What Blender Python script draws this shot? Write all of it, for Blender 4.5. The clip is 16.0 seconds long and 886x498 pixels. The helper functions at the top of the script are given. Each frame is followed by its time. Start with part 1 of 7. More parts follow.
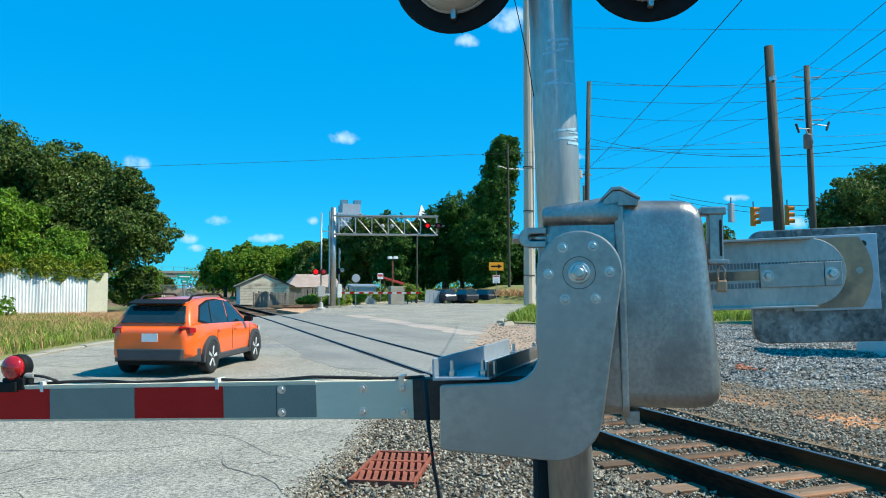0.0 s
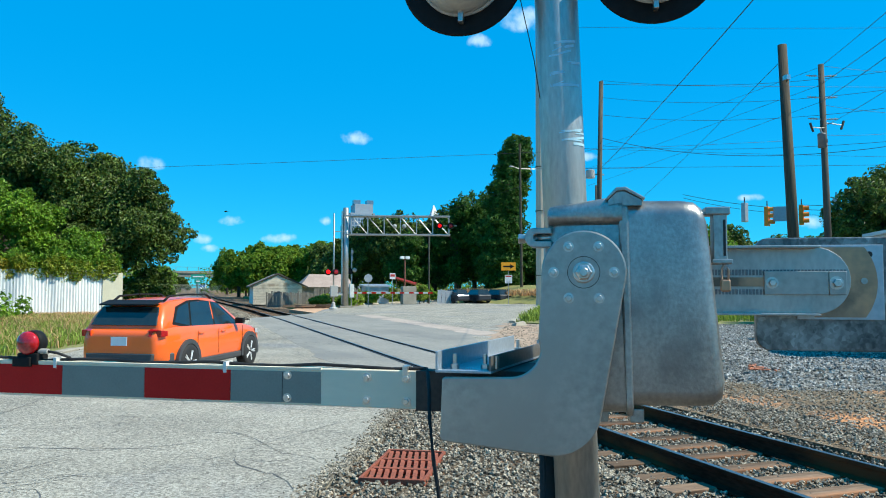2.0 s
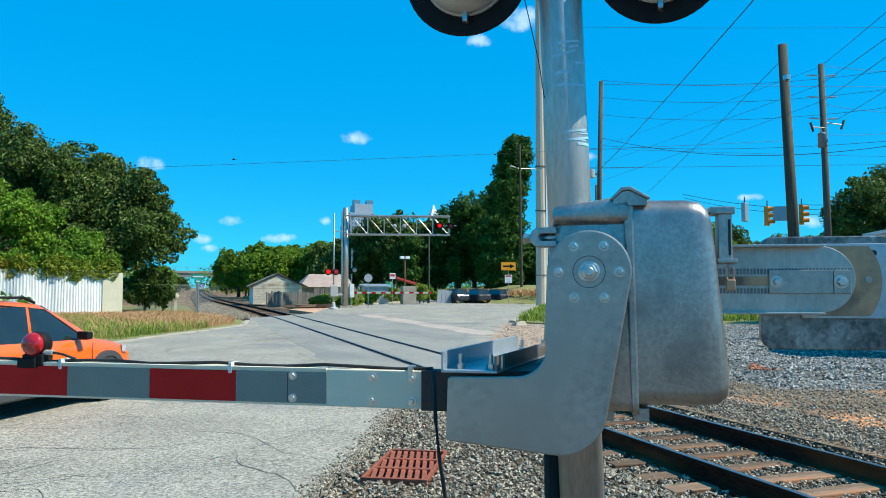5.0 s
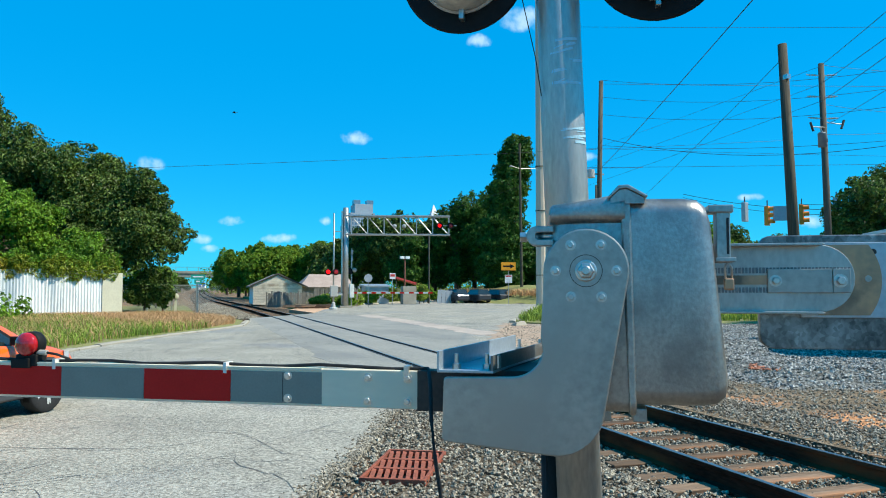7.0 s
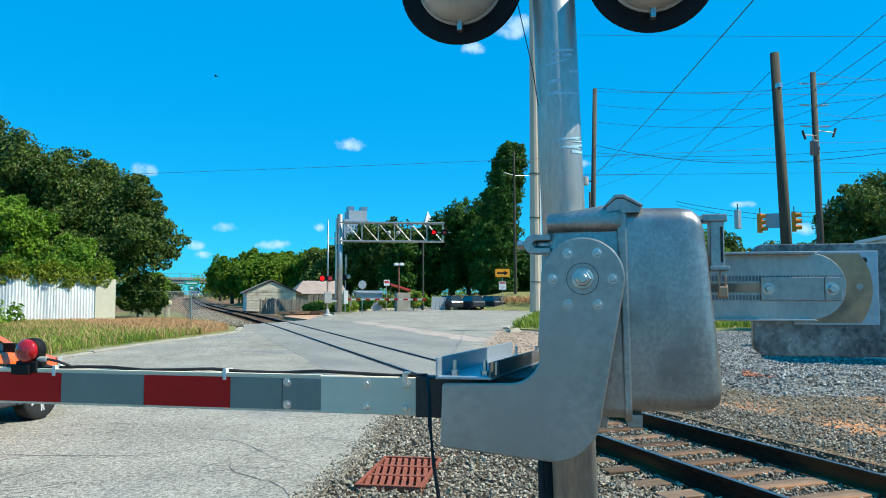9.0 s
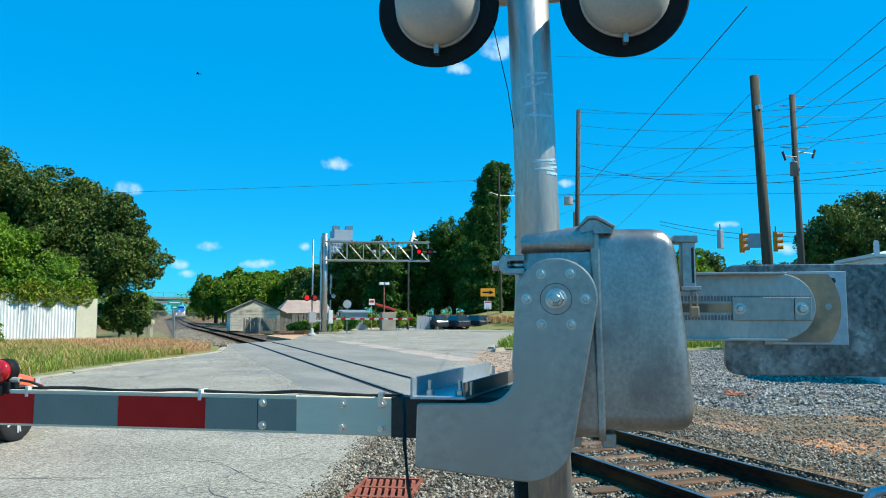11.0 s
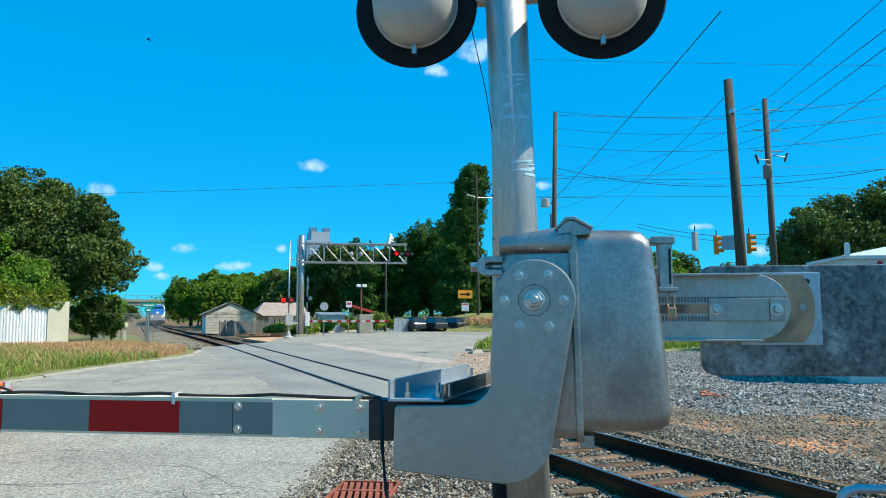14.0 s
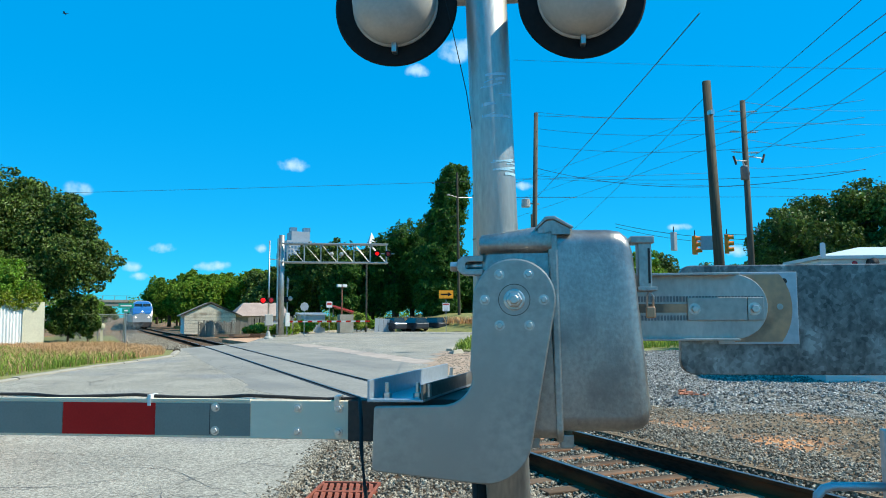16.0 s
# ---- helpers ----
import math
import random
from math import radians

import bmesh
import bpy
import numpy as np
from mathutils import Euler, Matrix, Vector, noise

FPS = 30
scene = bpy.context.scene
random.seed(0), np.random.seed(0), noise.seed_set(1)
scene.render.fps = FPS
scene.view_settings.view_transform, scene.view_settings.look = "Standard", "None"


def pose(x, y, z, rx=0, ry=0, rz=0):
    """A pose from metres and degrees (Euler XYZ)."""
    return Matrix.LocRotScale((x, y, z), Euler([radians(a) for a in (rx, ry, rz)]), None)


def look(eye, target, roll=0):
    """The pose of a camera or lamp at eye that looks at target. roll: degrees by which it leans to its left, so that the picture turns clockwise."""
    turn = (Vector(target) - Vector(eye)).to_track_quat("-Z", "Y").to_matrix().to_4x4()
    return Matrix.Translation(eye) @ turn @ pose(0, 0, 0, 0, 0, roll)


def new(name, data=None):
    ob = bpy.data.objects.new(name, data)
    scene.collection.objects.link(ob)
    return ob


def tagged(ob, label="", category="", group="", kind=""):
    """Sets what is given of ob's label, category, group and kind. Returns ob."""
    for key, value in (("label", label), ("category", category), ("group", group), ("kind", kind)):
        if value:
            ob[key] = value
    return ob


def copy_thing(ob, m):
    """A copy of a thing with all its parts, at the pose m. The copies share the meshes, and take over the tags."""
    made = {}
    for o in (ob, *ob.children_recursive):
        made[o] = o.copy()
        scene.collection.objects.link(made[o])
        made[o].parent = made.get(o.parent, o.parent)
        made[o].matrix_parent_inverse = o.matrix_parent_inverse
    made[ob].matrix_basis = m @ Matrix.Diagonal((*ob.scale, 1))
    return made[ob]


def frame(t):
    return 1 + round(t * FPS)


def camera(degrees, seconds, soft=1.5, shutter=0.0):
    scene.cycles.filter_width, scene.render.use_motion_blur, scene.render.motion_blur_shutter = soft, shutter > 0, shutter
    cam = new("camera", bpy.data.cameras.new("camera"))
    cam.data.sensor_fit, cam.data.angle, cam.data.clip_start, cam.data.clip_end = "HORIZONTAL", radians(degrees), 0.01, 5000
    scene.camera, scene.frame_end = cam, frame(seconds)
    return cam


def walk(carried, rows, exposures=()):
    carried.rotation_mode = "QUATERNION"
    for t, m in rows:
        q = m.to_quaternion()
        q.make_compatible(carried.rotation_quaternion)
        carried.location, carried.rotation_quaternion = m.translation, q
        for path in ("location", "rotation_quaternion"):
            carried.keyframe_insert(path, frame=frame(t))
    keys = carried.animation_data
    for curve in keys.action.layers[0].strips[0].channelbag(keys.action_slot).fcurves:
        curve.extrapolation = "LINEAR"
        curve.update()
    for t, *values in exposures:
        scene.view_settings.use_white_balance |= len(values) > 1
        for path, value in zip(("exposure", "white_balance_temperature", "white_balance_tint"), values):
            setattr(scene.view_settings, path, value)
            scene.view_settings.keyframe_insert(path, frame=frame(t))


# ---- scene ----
# ---- camera ----
cam = camera(62.0, 16.0, soft=1.0)
walk(cam, [
    (0.0, look((-0.008, 0.026, 1.757), (3.394, 9.415, 2.285), 0.03)),
    (0.5, look((-0.005, -0.004, 1.760), (3.306, 9.418, 2.286), 0.01)),
    (1.0, look((-0.011, -0.029, 1.750), (3.232, 9.415, 2.277), 0.03)),
    (1.5, look((0.006, -0.027, 1.756), (3.265, 9.412, 2.285), 0.02)),
    (2.0, look((-0.002, -0.020, 1.754), (3.242, 9.424, 2.283), 0.06)),
    (2.5, look((-0.014, -0.017, 1.756), (3.231, 9.427, 2.285), 0.06)),
    (3.0, look((-0.026, -0.021, 1.756), (3.219, 9.424, 2.284), 0.06)),
    (3.5, look((-0.029, -0.016, 1.753), (3.217, 9.428, 2.279), 0.13)),
    (4.0, look((-0.027, -0.017, 1.753), (3.220, 9.426, 2.280), 0.04)),
    (6.5, look((-0.007, -0.014, 1.753), (3.240, 9.429, 2.280), 0.02)),
    (7.0, look((0.000, 0.000, 1.750), (3.245, 9.444, 2.278), 0.00)),
    (7.5, look((-0.007, 0.004, 1.753), (3.244, 9.446, 2.280), 0.05)),
    (8.0, look((-0.015, 0.002, 1.756), (3.238, 9.443, 2.284), 0.03)),
    (8.5, look((-0.028, -0.011, 1.759), (3.232, 9.425, 2.330), 0.03)),
    (9.0, look((-0.029, -0.030, 1.753), (3.292, 9.383, 2.371), 0.06)),
    (11.5, look((0.010, -0.063, 1.756), (3.576, 9.235, 2.666), -0.00)),
    (12.0, look((0.016, -0.059, 1.756), (3.667, 9.206, 2.665), -0.05)),
    (12.5, look((0.020, -0.058, 1.756), (3.702, 9.195, 2.664), -0.06)),
    (13.0, look((0.016, -0.054, 1.756), (3.731, 9.186, 2.663), -0.06)),
    (13.5, look((0.006, -0.052, 1.757), (3.755, 9.175, 2.663), -0.10)),
    (14.0, look((0.005, -0.047, 1.754), (3.785, 9.167, 2.660), -0.12)),
    (14.5, look((0.008, -0.039, 1.752), (3.868, 9.142, 2.658), -0.15)),
    (15.0, look((0.011, -0.039, 1.751), (3.972, 9.098, 2.658), -0.19)),
    (15.5, look((0.013, -0.039, 1.754), (4.026, 9.075, 2.662), -0.26)),
    (16.0, look((0.014, -0.036, 1.753), (4.032, 9.076, 2.659), -0.22)),
], exposures=((0.0, 0.40, 6750, 4.0), (16.0, 0.40, 6750, 4.0)))

# ---- world, sun and exposure ----
SUN_AZ, SUN_EL = 119.0, 50.0     # azimuth clockwise from +y, elevation
world = bpy.data.worlds.new("sky")
scene.world = world
world.use_nodes = True
_wn = world.node_tree.nodes
_sky = _wn.new("ShaderNodeTexSky")
_sky.sky_type = 'NISHITA'
_sky.sun_disc = False
_sky.sun_elevation, _sky.sun_rotation = radians(SUN_EL), radians(SUN_AZ)
_sky.air_density, _sky.dust_density, _sky.ozone_density = 1.0, 0.0, 4.0
_hue = _wn.new("ShaderNodeHueSaturation")
_hue.inputs["Hue"].default_value, _hue.inputs["Saturation"].default_value, _hue.inputs["Value"].default_value = 0.495, 1.45, 1.0
_bg = _wn["Background"]
_bg.inputs[1].default_value = 0.15
world.node_tree.links.new(_sky.outputs[0], _hue.inputs["Color"])
_tint = _wn.new("ShaderNodeMixRGB")
_tint.blend_type, _tint.inputs[0].default_value, _tint.inputs[2].default_value = "MULTIPLY", 1.0, (0.16, 0.85, 1.0, 1)
_even = _wn.new("ShaderNodeMixRGB")
_even.inputs[0].default_value, _even.inputs[2].default_value = 0.68, (0.0, 2.15, 5.0, 1)
world.node_tree.links.new(_hue.outputs[0], _tint.inputs[1])
world.node_tree.links.new(_tint.outputs[0], _even.inputs[1])


def math_node(op, a, b=None, c=None):
    m = _wn.new("ShaderNodeMath")
    m.operation = op
    for i, v in enumerate((a, b, c)):
        if v is None:
            continue
        if isinstance(v, (int, float)):
            m.inputs[i].default_value = v
        else:
            world.node_tree.links.new(v, m.inputs[i])
    return m.outputs[0]


def clouds(spots):
    """Small soft clouds in the sky: bearing, elevation, half width and half height in degrees."""
    lk = world.node_tree.links.new
    tc, nz = _wn.new("ShaderNodeTexCoord"), _wn.new("ShaderNodeTexNoise")
    nz.inputs["Scale"].default_value, nz.inputs["Detail"].default_value = 70, 6
    lk(tc.outputs["Generated"], nz.inputs[0])
    total = None
    for b, e, w, h in spots:
        b, e = radians(b), radians(e)
        right = Vector((math.cos(b), -math.sin(b), 0))
        fwd = Vector((math.sin(b) * math.cos(e), math.cos(b) * math.cos(e), math.sin(e)))
        up = right.cross(fwd)
        sq = []
        for v, k in ((right, w), (up, h)):
            d = _wn.new("ShaderNodeVectorMath")
            d.operation = "DOT_PRODUCT"
            d.inputs[1].default_value = v / math.sin(radians(k))
            lk(tc.outputs["Generated"], d.inputs[0])
            sq.append(d.outputs["Value"])
        r2 = math_node("MULTIPLY_ADD", sq[0], sq[0], math_node("MULTIPLY", sq[1], sq[1]))
        m = math_node("SUBTRACT", math_node("MULTIPLY_ADD", nz.outputs[0], 2.6, -0.25), r2)
        total = m if total is None else math_node("MAXIMUM", total, m)
    mr = _wn.new("ShaderNodeMapRange")
    mr.interpolation_type = "SMOOTHSTEP"
    mr.inputs["From Min"].default_value, mr.inputs["From Max"].default_value, mr.inputs["To Max"].default_value = 0.0, 1.7, 0.82
    lk(total, mr.inputs[0])
    mx = _wn.new("ShaderNodeMixRGB")
    mx.inputs[2].default_value = (3.6, 5.0, 6.2, 1)
    lk(mr.outputs[0], mx.inputs[0]), lk(_even.outputs[0], mx.inputs[1])
    lk(mx.outputs[0], _bg.inputs[0])


clouds([(18.96 + math.degrees(math.atan((px - 784) / 1305)), math.degrees(math.atan((510 - py) / 1305 * math.cos(math.atan((px - 784) / 1305)))), w / 27.0, h / 27.0)
        for px, py, w, h in ((630, 242, 30, 15), (262, 288, 26, 15), (408, 391, 26, 11), (492, 422, 40, 12), (372, 440, 24, 9), (357, 424, 20, 12), (575, 390, 12, 10), (1328, 349, 26, 8), (1440, 392, 26, 14), (925, 25, 44, 26), (850, 66, 26, 14), (1045, 275, 22, 10))])
sun = new("sun", bpy.data.lights.new("sun", "SUN"))
sun.data.energy, sun.data.angle, sun.data.color = 5.0, radians(0.5), (1.0, 0.955, 0.85)
_d = Vector((math.sin(radians(SUN_AZ)) * math.cos(radians(SUN_EL)), math.cos(radians(SUN_AZ)) * math.cos(radians(SUN_EL)), math.sin(radians(SUN_EL))))
sun.matrix_basis = look(_d * 50, (0, 0, 0))

# ---- materials ----
MATS = {}


def mat(name, a, b=None, rough=0.6, metal=0.0, scale=6.0, fine=60.0, bump=0.0, bscale=None, rand=0.0, emit=0.0, trans=0.0, coat=0.0, stretch=(1, 1, 1), c=None, spec=0.5, sss=0.0):
    """A procedural surface: colours a and b mixed by coarse and fine noise, c in sparse stains; bump in metres."""
    if name in MATS:
        return MATS[name]
    m = bpy.data.materials.new(name)
    m.use_nodes = True
    nt = m.node_tree
    n, l = nt.nodes, nt.links.new
    p = n["Principled BSDF"]
    p.inputs["Roughness"].default_value, p.inputs["Metallic"].default_value = rough, metal
    p.inputs["Specular IOR Level"].default_value = spec
    p.inputs["Coat Weight"].default_value = coat
    p.inputs["Coat Roughness"].default_value = 0.06
    if b is None:
        b = tuple(x * 0.82 for x in a)
    tc = n.new("ShaderNodeTexCoord")
    mp = n.new("ShaderNodeMapping")
    mp.inputs["Scale"].default_value = stretch
    l(tc.outputs["Object"], mp.inputs[0])
    n1, n2 = n.new("ShaderNodeTexNoise"), n.new("ShaderNodeTexNoise")
    n1.inputs["Scale"].default_value, n2.inputs["Scale"].default_value = scale, fine
    n1.inputs["Detail"].default_value, n2.inputs["Detail"].default_value = 6, 4
    l(mp.outputs[0], n1.inputs[0]), l(mp.outputs[0], n2.inputs[0])
    mx = n.new("ShaderNodeMath")
    mx.operation = "MULTIPLY_ADD"
    mx.inputs[1].default_value = 0.5
    l(n1.outputs[0], mx.inputs[0])
    half = n.new("ShaderNodeMath")
    half.operation = "MULTIPLY"
    half.inputs[1].default_value = 0.5
    l(n2.outputs[0], half.inputs[0]), l(half.outputs[0], mx.inputs[2])
    rp = n.new("ShaderNodeValToRGB")
    rp.color_ramp.elements[0].position, rp.color_ramp.elements[1].position = 0.36, 0.64
    rp.color_ramp.elements[0].color, rp.color_ramp.elements[1].color = (*b, 1), (*a, 1)
    l(mx.outputs[0], rp.inputs[0])
    out = rp.outputs[0]
    if c:
        n3 = n.new("ShaderNodeTexNoise")
        n3.inputs["Scale"].default_value, n3.inputs["Detail"].default_value = scale * 0.45, 8
        l(mp.outputs[0], n3.inputs[0])
        r3 = n.new("ShaderNodeValToRGB")
        r3.color_ramp.elements[0].position, r3.color_ramp.elements[1].position = 0.54, 0.66
        l(n3.outputs[0], r3.inputs[0])
        mc = n.new("ShaderNodeMixRGB")
        mc.inputs[2].default_value = (*c, 1)
        l(r3.outputs[0], mc.inputs[0]), l(out, mc.inputs[1])
        out = mc.outputs[0]
    if rand:
        oi, ge = n.new("ShaderNodeObjectInfo"), n.new("ShaderNodeNewGeometry")
        ad = n.new("ShaderNodeMath")
        l(oi.outputs["Random"], ad.inputs[0]), l(ge.outputs["Random Per Island"], ad.inputs[1])
        fr = n.new("ShaderNodeMath")
        fr.operation = "FRACT"
        l(ad.outputs[0], fr.inputs[0])
        mr = n.new("ShaderNodeMapRange")
        mr.inputs["To Min"].default_value, mr.inputs["To Max"].default_value = 1 - rand, 1 + rand
        l(fr.outputs[0], mr.inputs[0])
        hs = n.new("ShaderNodeHueSaturation")
        l(mr.outputs[0], hs.inputs["Value"]), l(out, hs.inputs["Color"])
        out = hs.outputs[0]
    l(out, p.inputs["Base Color"])
    if bump:
        nb = n.new("ShaderNodeTexNoise")
        nb.inputs["Scale"].default_value, nb.inputs["Detail"].default_value = bscale or fine, 3
        l(mp.outputs[0], nb.inputs[0])
        bp = n.new("ShaderNodeBump")
        bp.inputs["Distance"].default_value, bp.inputs["Strength"].default_value = bump, 1.0
        l(nb.outputs[0], bp.inputs["Height"]), l(bp.outputs[0], p.inputs["Normal"])
    if emit:
        p.inputs["Emission Color"].default_value, p.inputs["Emission Strength"].default_value = (*a, 1), emit
    if trans:
        p.inputs["Transmission Weight"].default_value = trans
    if sss:
        tl, ms = n.new("ShaderNodeBsdfTranslucent"), n.new("ShaderNodeMixShader")
        ms.inputs[0].default_value = sss
        l(out, tl.inputs[0]), l(p.outputs[0], ms.inputs[1]), l(tl.outputs[0], ms.inputs[2])
        l(ms.outputs[0], n["Material Output"].inputs[0])
    MATS[name] = m
    return m


ASPHALT = mat("asphalt", (0.375, 0.345, 0.285), (0.235, 0.218, 0.182), 0.92, scale=0.55, fine=16, bump=0.008, bscale=60, c=(0.25, 0.243, 0.228), spec=0.2)


def aggregate(m, scale, dark, light):
    """Breaks a road surface into pale and dark chips by a cell texture."""
    nt = m.node_tree
    p = nt.nodes["Principled BSDF"]
    old = p.inputs["Base Color"].links[0].from_socket
    vo = nt.nodes.new("ShaderNodeTexVoronoi")
    vo.inputs["Scale"].default_value = scale
    tc = [n for n in nt.nodes if n.type == "TEX_COORD"][0]
    nt.links.new(tc.outputs["Object"], vo.inputs["Vector"])
    sp = nt.nodes.new("ShaderNodeSeparateColor")
    nt.links.new(vo.outputs["Color"], sp.inputs[0])
    mr = nt.nodes.new("ShaderNodeMapRange")
    mr.inputs["To Min"].default_value, mr.inputs["To Max"].default_value = dark, light
    nt.links.new(sp.outputs[0], mr.inputs[0])
    hs = nt.nodes.new("ShaderNodeHueSaturation")
    nt.links.new(old, hs.inputs["Color"]), nt.links.new(mr.outputs[0], hs.inputs["Value"])
    nt.links.new(hs.outputs[0], p.inputs["Base Color"])


aggregate(ASPHALT, 52, 0.52, 1.46)
CONCRETE = mat("concrete", (0.40, 0.36, 0.29), (0.26, 0.23, 0.18), 0.9, scale=1.2, fine=30, bump=0.004, rand=0.1)
EARTH = mat("earth", (0.27, 0.195, 0.125), (0.10, 0.073, 0.05), 0.95, scale=0.9, fine=22, bump=0.04, bscale=24, c=(0.52, 0.25, 0.12), spec=0.1)
GRAVEL = mat("gravel_bed", (0.16, 0.125, 0.09), (0.06, 0.047, 0.036), 0.95, scale=3, fine=26, bump=0.05, bscale=26, c=(0.22, 0.125, 0.075), spec=0.1)
GRAVEL_GREY = mat("gravel_grey", (0.25, 0.238, 0.21), (0.12, 0.115, 0.104), 0.95, scale=6, fine=30, bump=0.06, bscale=30, spec=0.1)
aggregate(GRAVEL, 22, 0.35, 1.6)
aggregate(GRAVEL_GREY, 16, 0.35, 1.6)
aggregate(EARTH, 26, 0.5, 1.4)
STONE = mat("ballast_stone", (0.40, 0.345, 0.265), (0.13, 0.112, 0.088), 0.95, scale=4, fine=60, rand=0.65, spec=0.1)
STONE_GREY = mat("grey_stone", (0.42, 0.40, 0.36), (0.17, 0.163, 0.15), 0.95, scale=4, fine=60, rand=0.65, spec=0.15)
GRASSGROUND = mat("grass_ground", (0.26, 0.24, 0.08), (0.14, 0.15, 0.04), 0.95, scale=0.4, fine=9, bump=0.05, bscale=12)
GRASS_GREEN = mat("grass_green", (0.31, 0.38, 0.07), (0.15, 0.225, 0.035), 0.8, scale=0.4, fine=5, rand=0.35, sss=0.3, spec=0.2)
GRASS_DRY = mat("grass_dry", (0.66, 0.40, 0.21), (0.42, 0.25, 0.12), 0.85, scale=0.4, fine=5, rand=0.35, sss=0.3, spec=0.2)
LEAF = mat("leaf_dark", (0.14, 0.20, 0.036), (0.038, 0.075, 0.012), 0.5, scale=0.5, fine=4.0, rand=0.6, sss=0.22, spec=0.3)
LEAF_BRIGHT = mat("leaf_bright", (0.23, 0.38, 0.035), (0.085, 0.185, 0.017), 0.5, scale=0.5, fine=4.0, rand=0.5, sss=0.35, spec=0.3)
LEAF_YELLOW = mat("leaf_yellow", (0.34, 0.36, 0.03), (0.17, 0.25, 0.02), 0.55, scale=0.5, fine=2.5, rand=0.4, sss=0.3, c=(0.55, 0.27, 0.02))
LEAF_PINE = mat("leaf_pine", (0.085, 0.185, 0.028), (0.03, 0.085, 0.013), 0.6, scale=0.4, fine=2.5, rand=0.5, sss=0.3, spec=0.25)
LEAF_FAR = mat("leaf_far", (0.23, 0.34, 0.035), (0.10, 0.185, 0.02), 0.65, scale=0.15, fine=1.5, rand=0.45, sss=0.4, spec=0.2)
BARK = mat("bark", (0.16, 0.12, 0.085), (0.07, 0.05, 0.035), 0.95, scale=3, fine=20, bump=0.02, stretch=(1, 1, 0.3))
POLE_WOOD = mat("pole_wood", (0.085, 0.072, 0.045), (0.035, 0.03, 0.02), 0.9, scale=4, fine=30, bump=0.008, stretch=(1, 1, 0.08))
POLE_GREY = mat("pole_wood_grey", (0.105, 0.092, 0.07), (0.045, 0.04, 0.03), 0.9, scale=4, fine=30, bump=0.008, stretch=(1, 1, 0.08))
TIE = mat("sleeper_wood", (0.23, 0.155, 0.105), (0.10, 0.068, 0.048), 0.95, scale=3, fine=22, bump=0.012, stretch=(0.15, 1, 1), rand=0.5, c=(0.33, 0.15, 0.075), spec=0.1)
RAIL_RUST = mat("rail_rust", (0.060, 0.030, 0.019), (0.024, 0.013, 0.009), 0.95, scale=5, fine=40, bump=0.002, c=(0.13, 0.05, 0.022), spec=0.03, stretch=(1, 0.2, 1))
RAIL_TOP = mat("rail_top", (0.30, 0.29, 0.28), (0.19, 0.18, 0.17), 0.34, 0.9, scale=4, fine=40, stretch=(1, 0.1, 1))
GALV = mat("galvanized_steel", (0.50, 0.49, 0.46), (0.36, 0.355, 0.335), 0.42, 0.85, scale=7, fine=55, bump=0.0006, bscale=90, stretch=(1, 1, 0.5))
GALV_MAST = mat("galvanized_mast", (0.56, 0.55, 0.51), (0.38, 0.375, 0.35), 0.46, 0.8, scale=9, fine=80, bump=0.0011, bscale=40, stretch=(1, 1, 0.25), c=(0.43, 0.43, 0.41))
PLATE = mat("brushed_plate", (0.48, 0.46, 0.42), (0.33, 0.32, 0.295), 0.43, 0.82, scale=3.0, fine=34, bump=0.0004, bscale=30, c=(0.38, 0.365, 0.335))
CAST = mat("cast_aluminium", (0.46, 0.455, 0.43), (0.30, 0.298, 0.285), 0.38, 0.86, scale=7, fine=70, bump=0.0007, bscale=110, c=(0.22, 0.22, 0.215), stretch=(1, 1, 0.8))
ALU = mat("aluminium", (0.90, 0.76, 0.57), (0.70, 0.59, 0.45), 0.6, 0.0, scale=4, fine=50, stretch=(0.3, 1, 1), c=(0.74, 0.63, 0.48), spec=0.25)
BOLT = mat("zinc_bolt", (0.62, 0.62, 0.60), (0.45, 0.45, 0.44), 0.3, 0.9, scale=20, fine=90)
BRONZE = mat("zinc_yellow", (0.60, 0.33, 0.19), (0.38, 0.24, 0.16), 0.4, 0.7, scale=9, fine=30, c=(0.16, 0.12, 0.09))
DARK_STEEL = mat("dark_steel", (0.055, 0.045, 0.04), (0.03, 0.026, 0.024), 0.6, 0.3, scale=8, fine=50)
BLUE_STEEL = mat("blue_grey_steel", (0.48, 0.53, 0.57), (0.36, 0.41, 0.45), 0.38, 0.6, scale=6, fine=50)
BLACK = mat("black_paint", (0.012, 0.012, 0.012), (0.007, 0.007, 0.007), 0.65, scale=6, fine=50, spec=0.2)
RUBBER = mat("rubber", (0.02, 0.02, 0.021), (0.012, 0.012, 0.012), 0.8, scale=20, fine=90)
LAMP_GREY = mat("lamp_housing", (0.46, 0.44, 0.40), (0.38, 0.365, 0.33), 0.5, 0.1, scale=6, fine=60, bump=0.0006)
RED_TAPE = mat("red_tape", (0.60, 0.014, 0.012), (0.52, 0.011, 0.010), 0.5, scale=8, fine=120, spec=0.15)
WHITE_TAPE = mat("white_tape", (0.22, 0.23, 0.20), (0.185, 0.195, 0.17), 0.45, scale=8, fine=120)
RED_LENS = mat("red_lens", (0.48, 0.010, 0.014), (0.30, 0.005, 0.008), 0.12, scale=30, fine=60, coat=0.6)
RED_GLOW = mat("red_glow", (1.0, 0.008, 0.012), (1.0, 0.008, 0.012), 0.5, emit=0.7, spec=0.1)
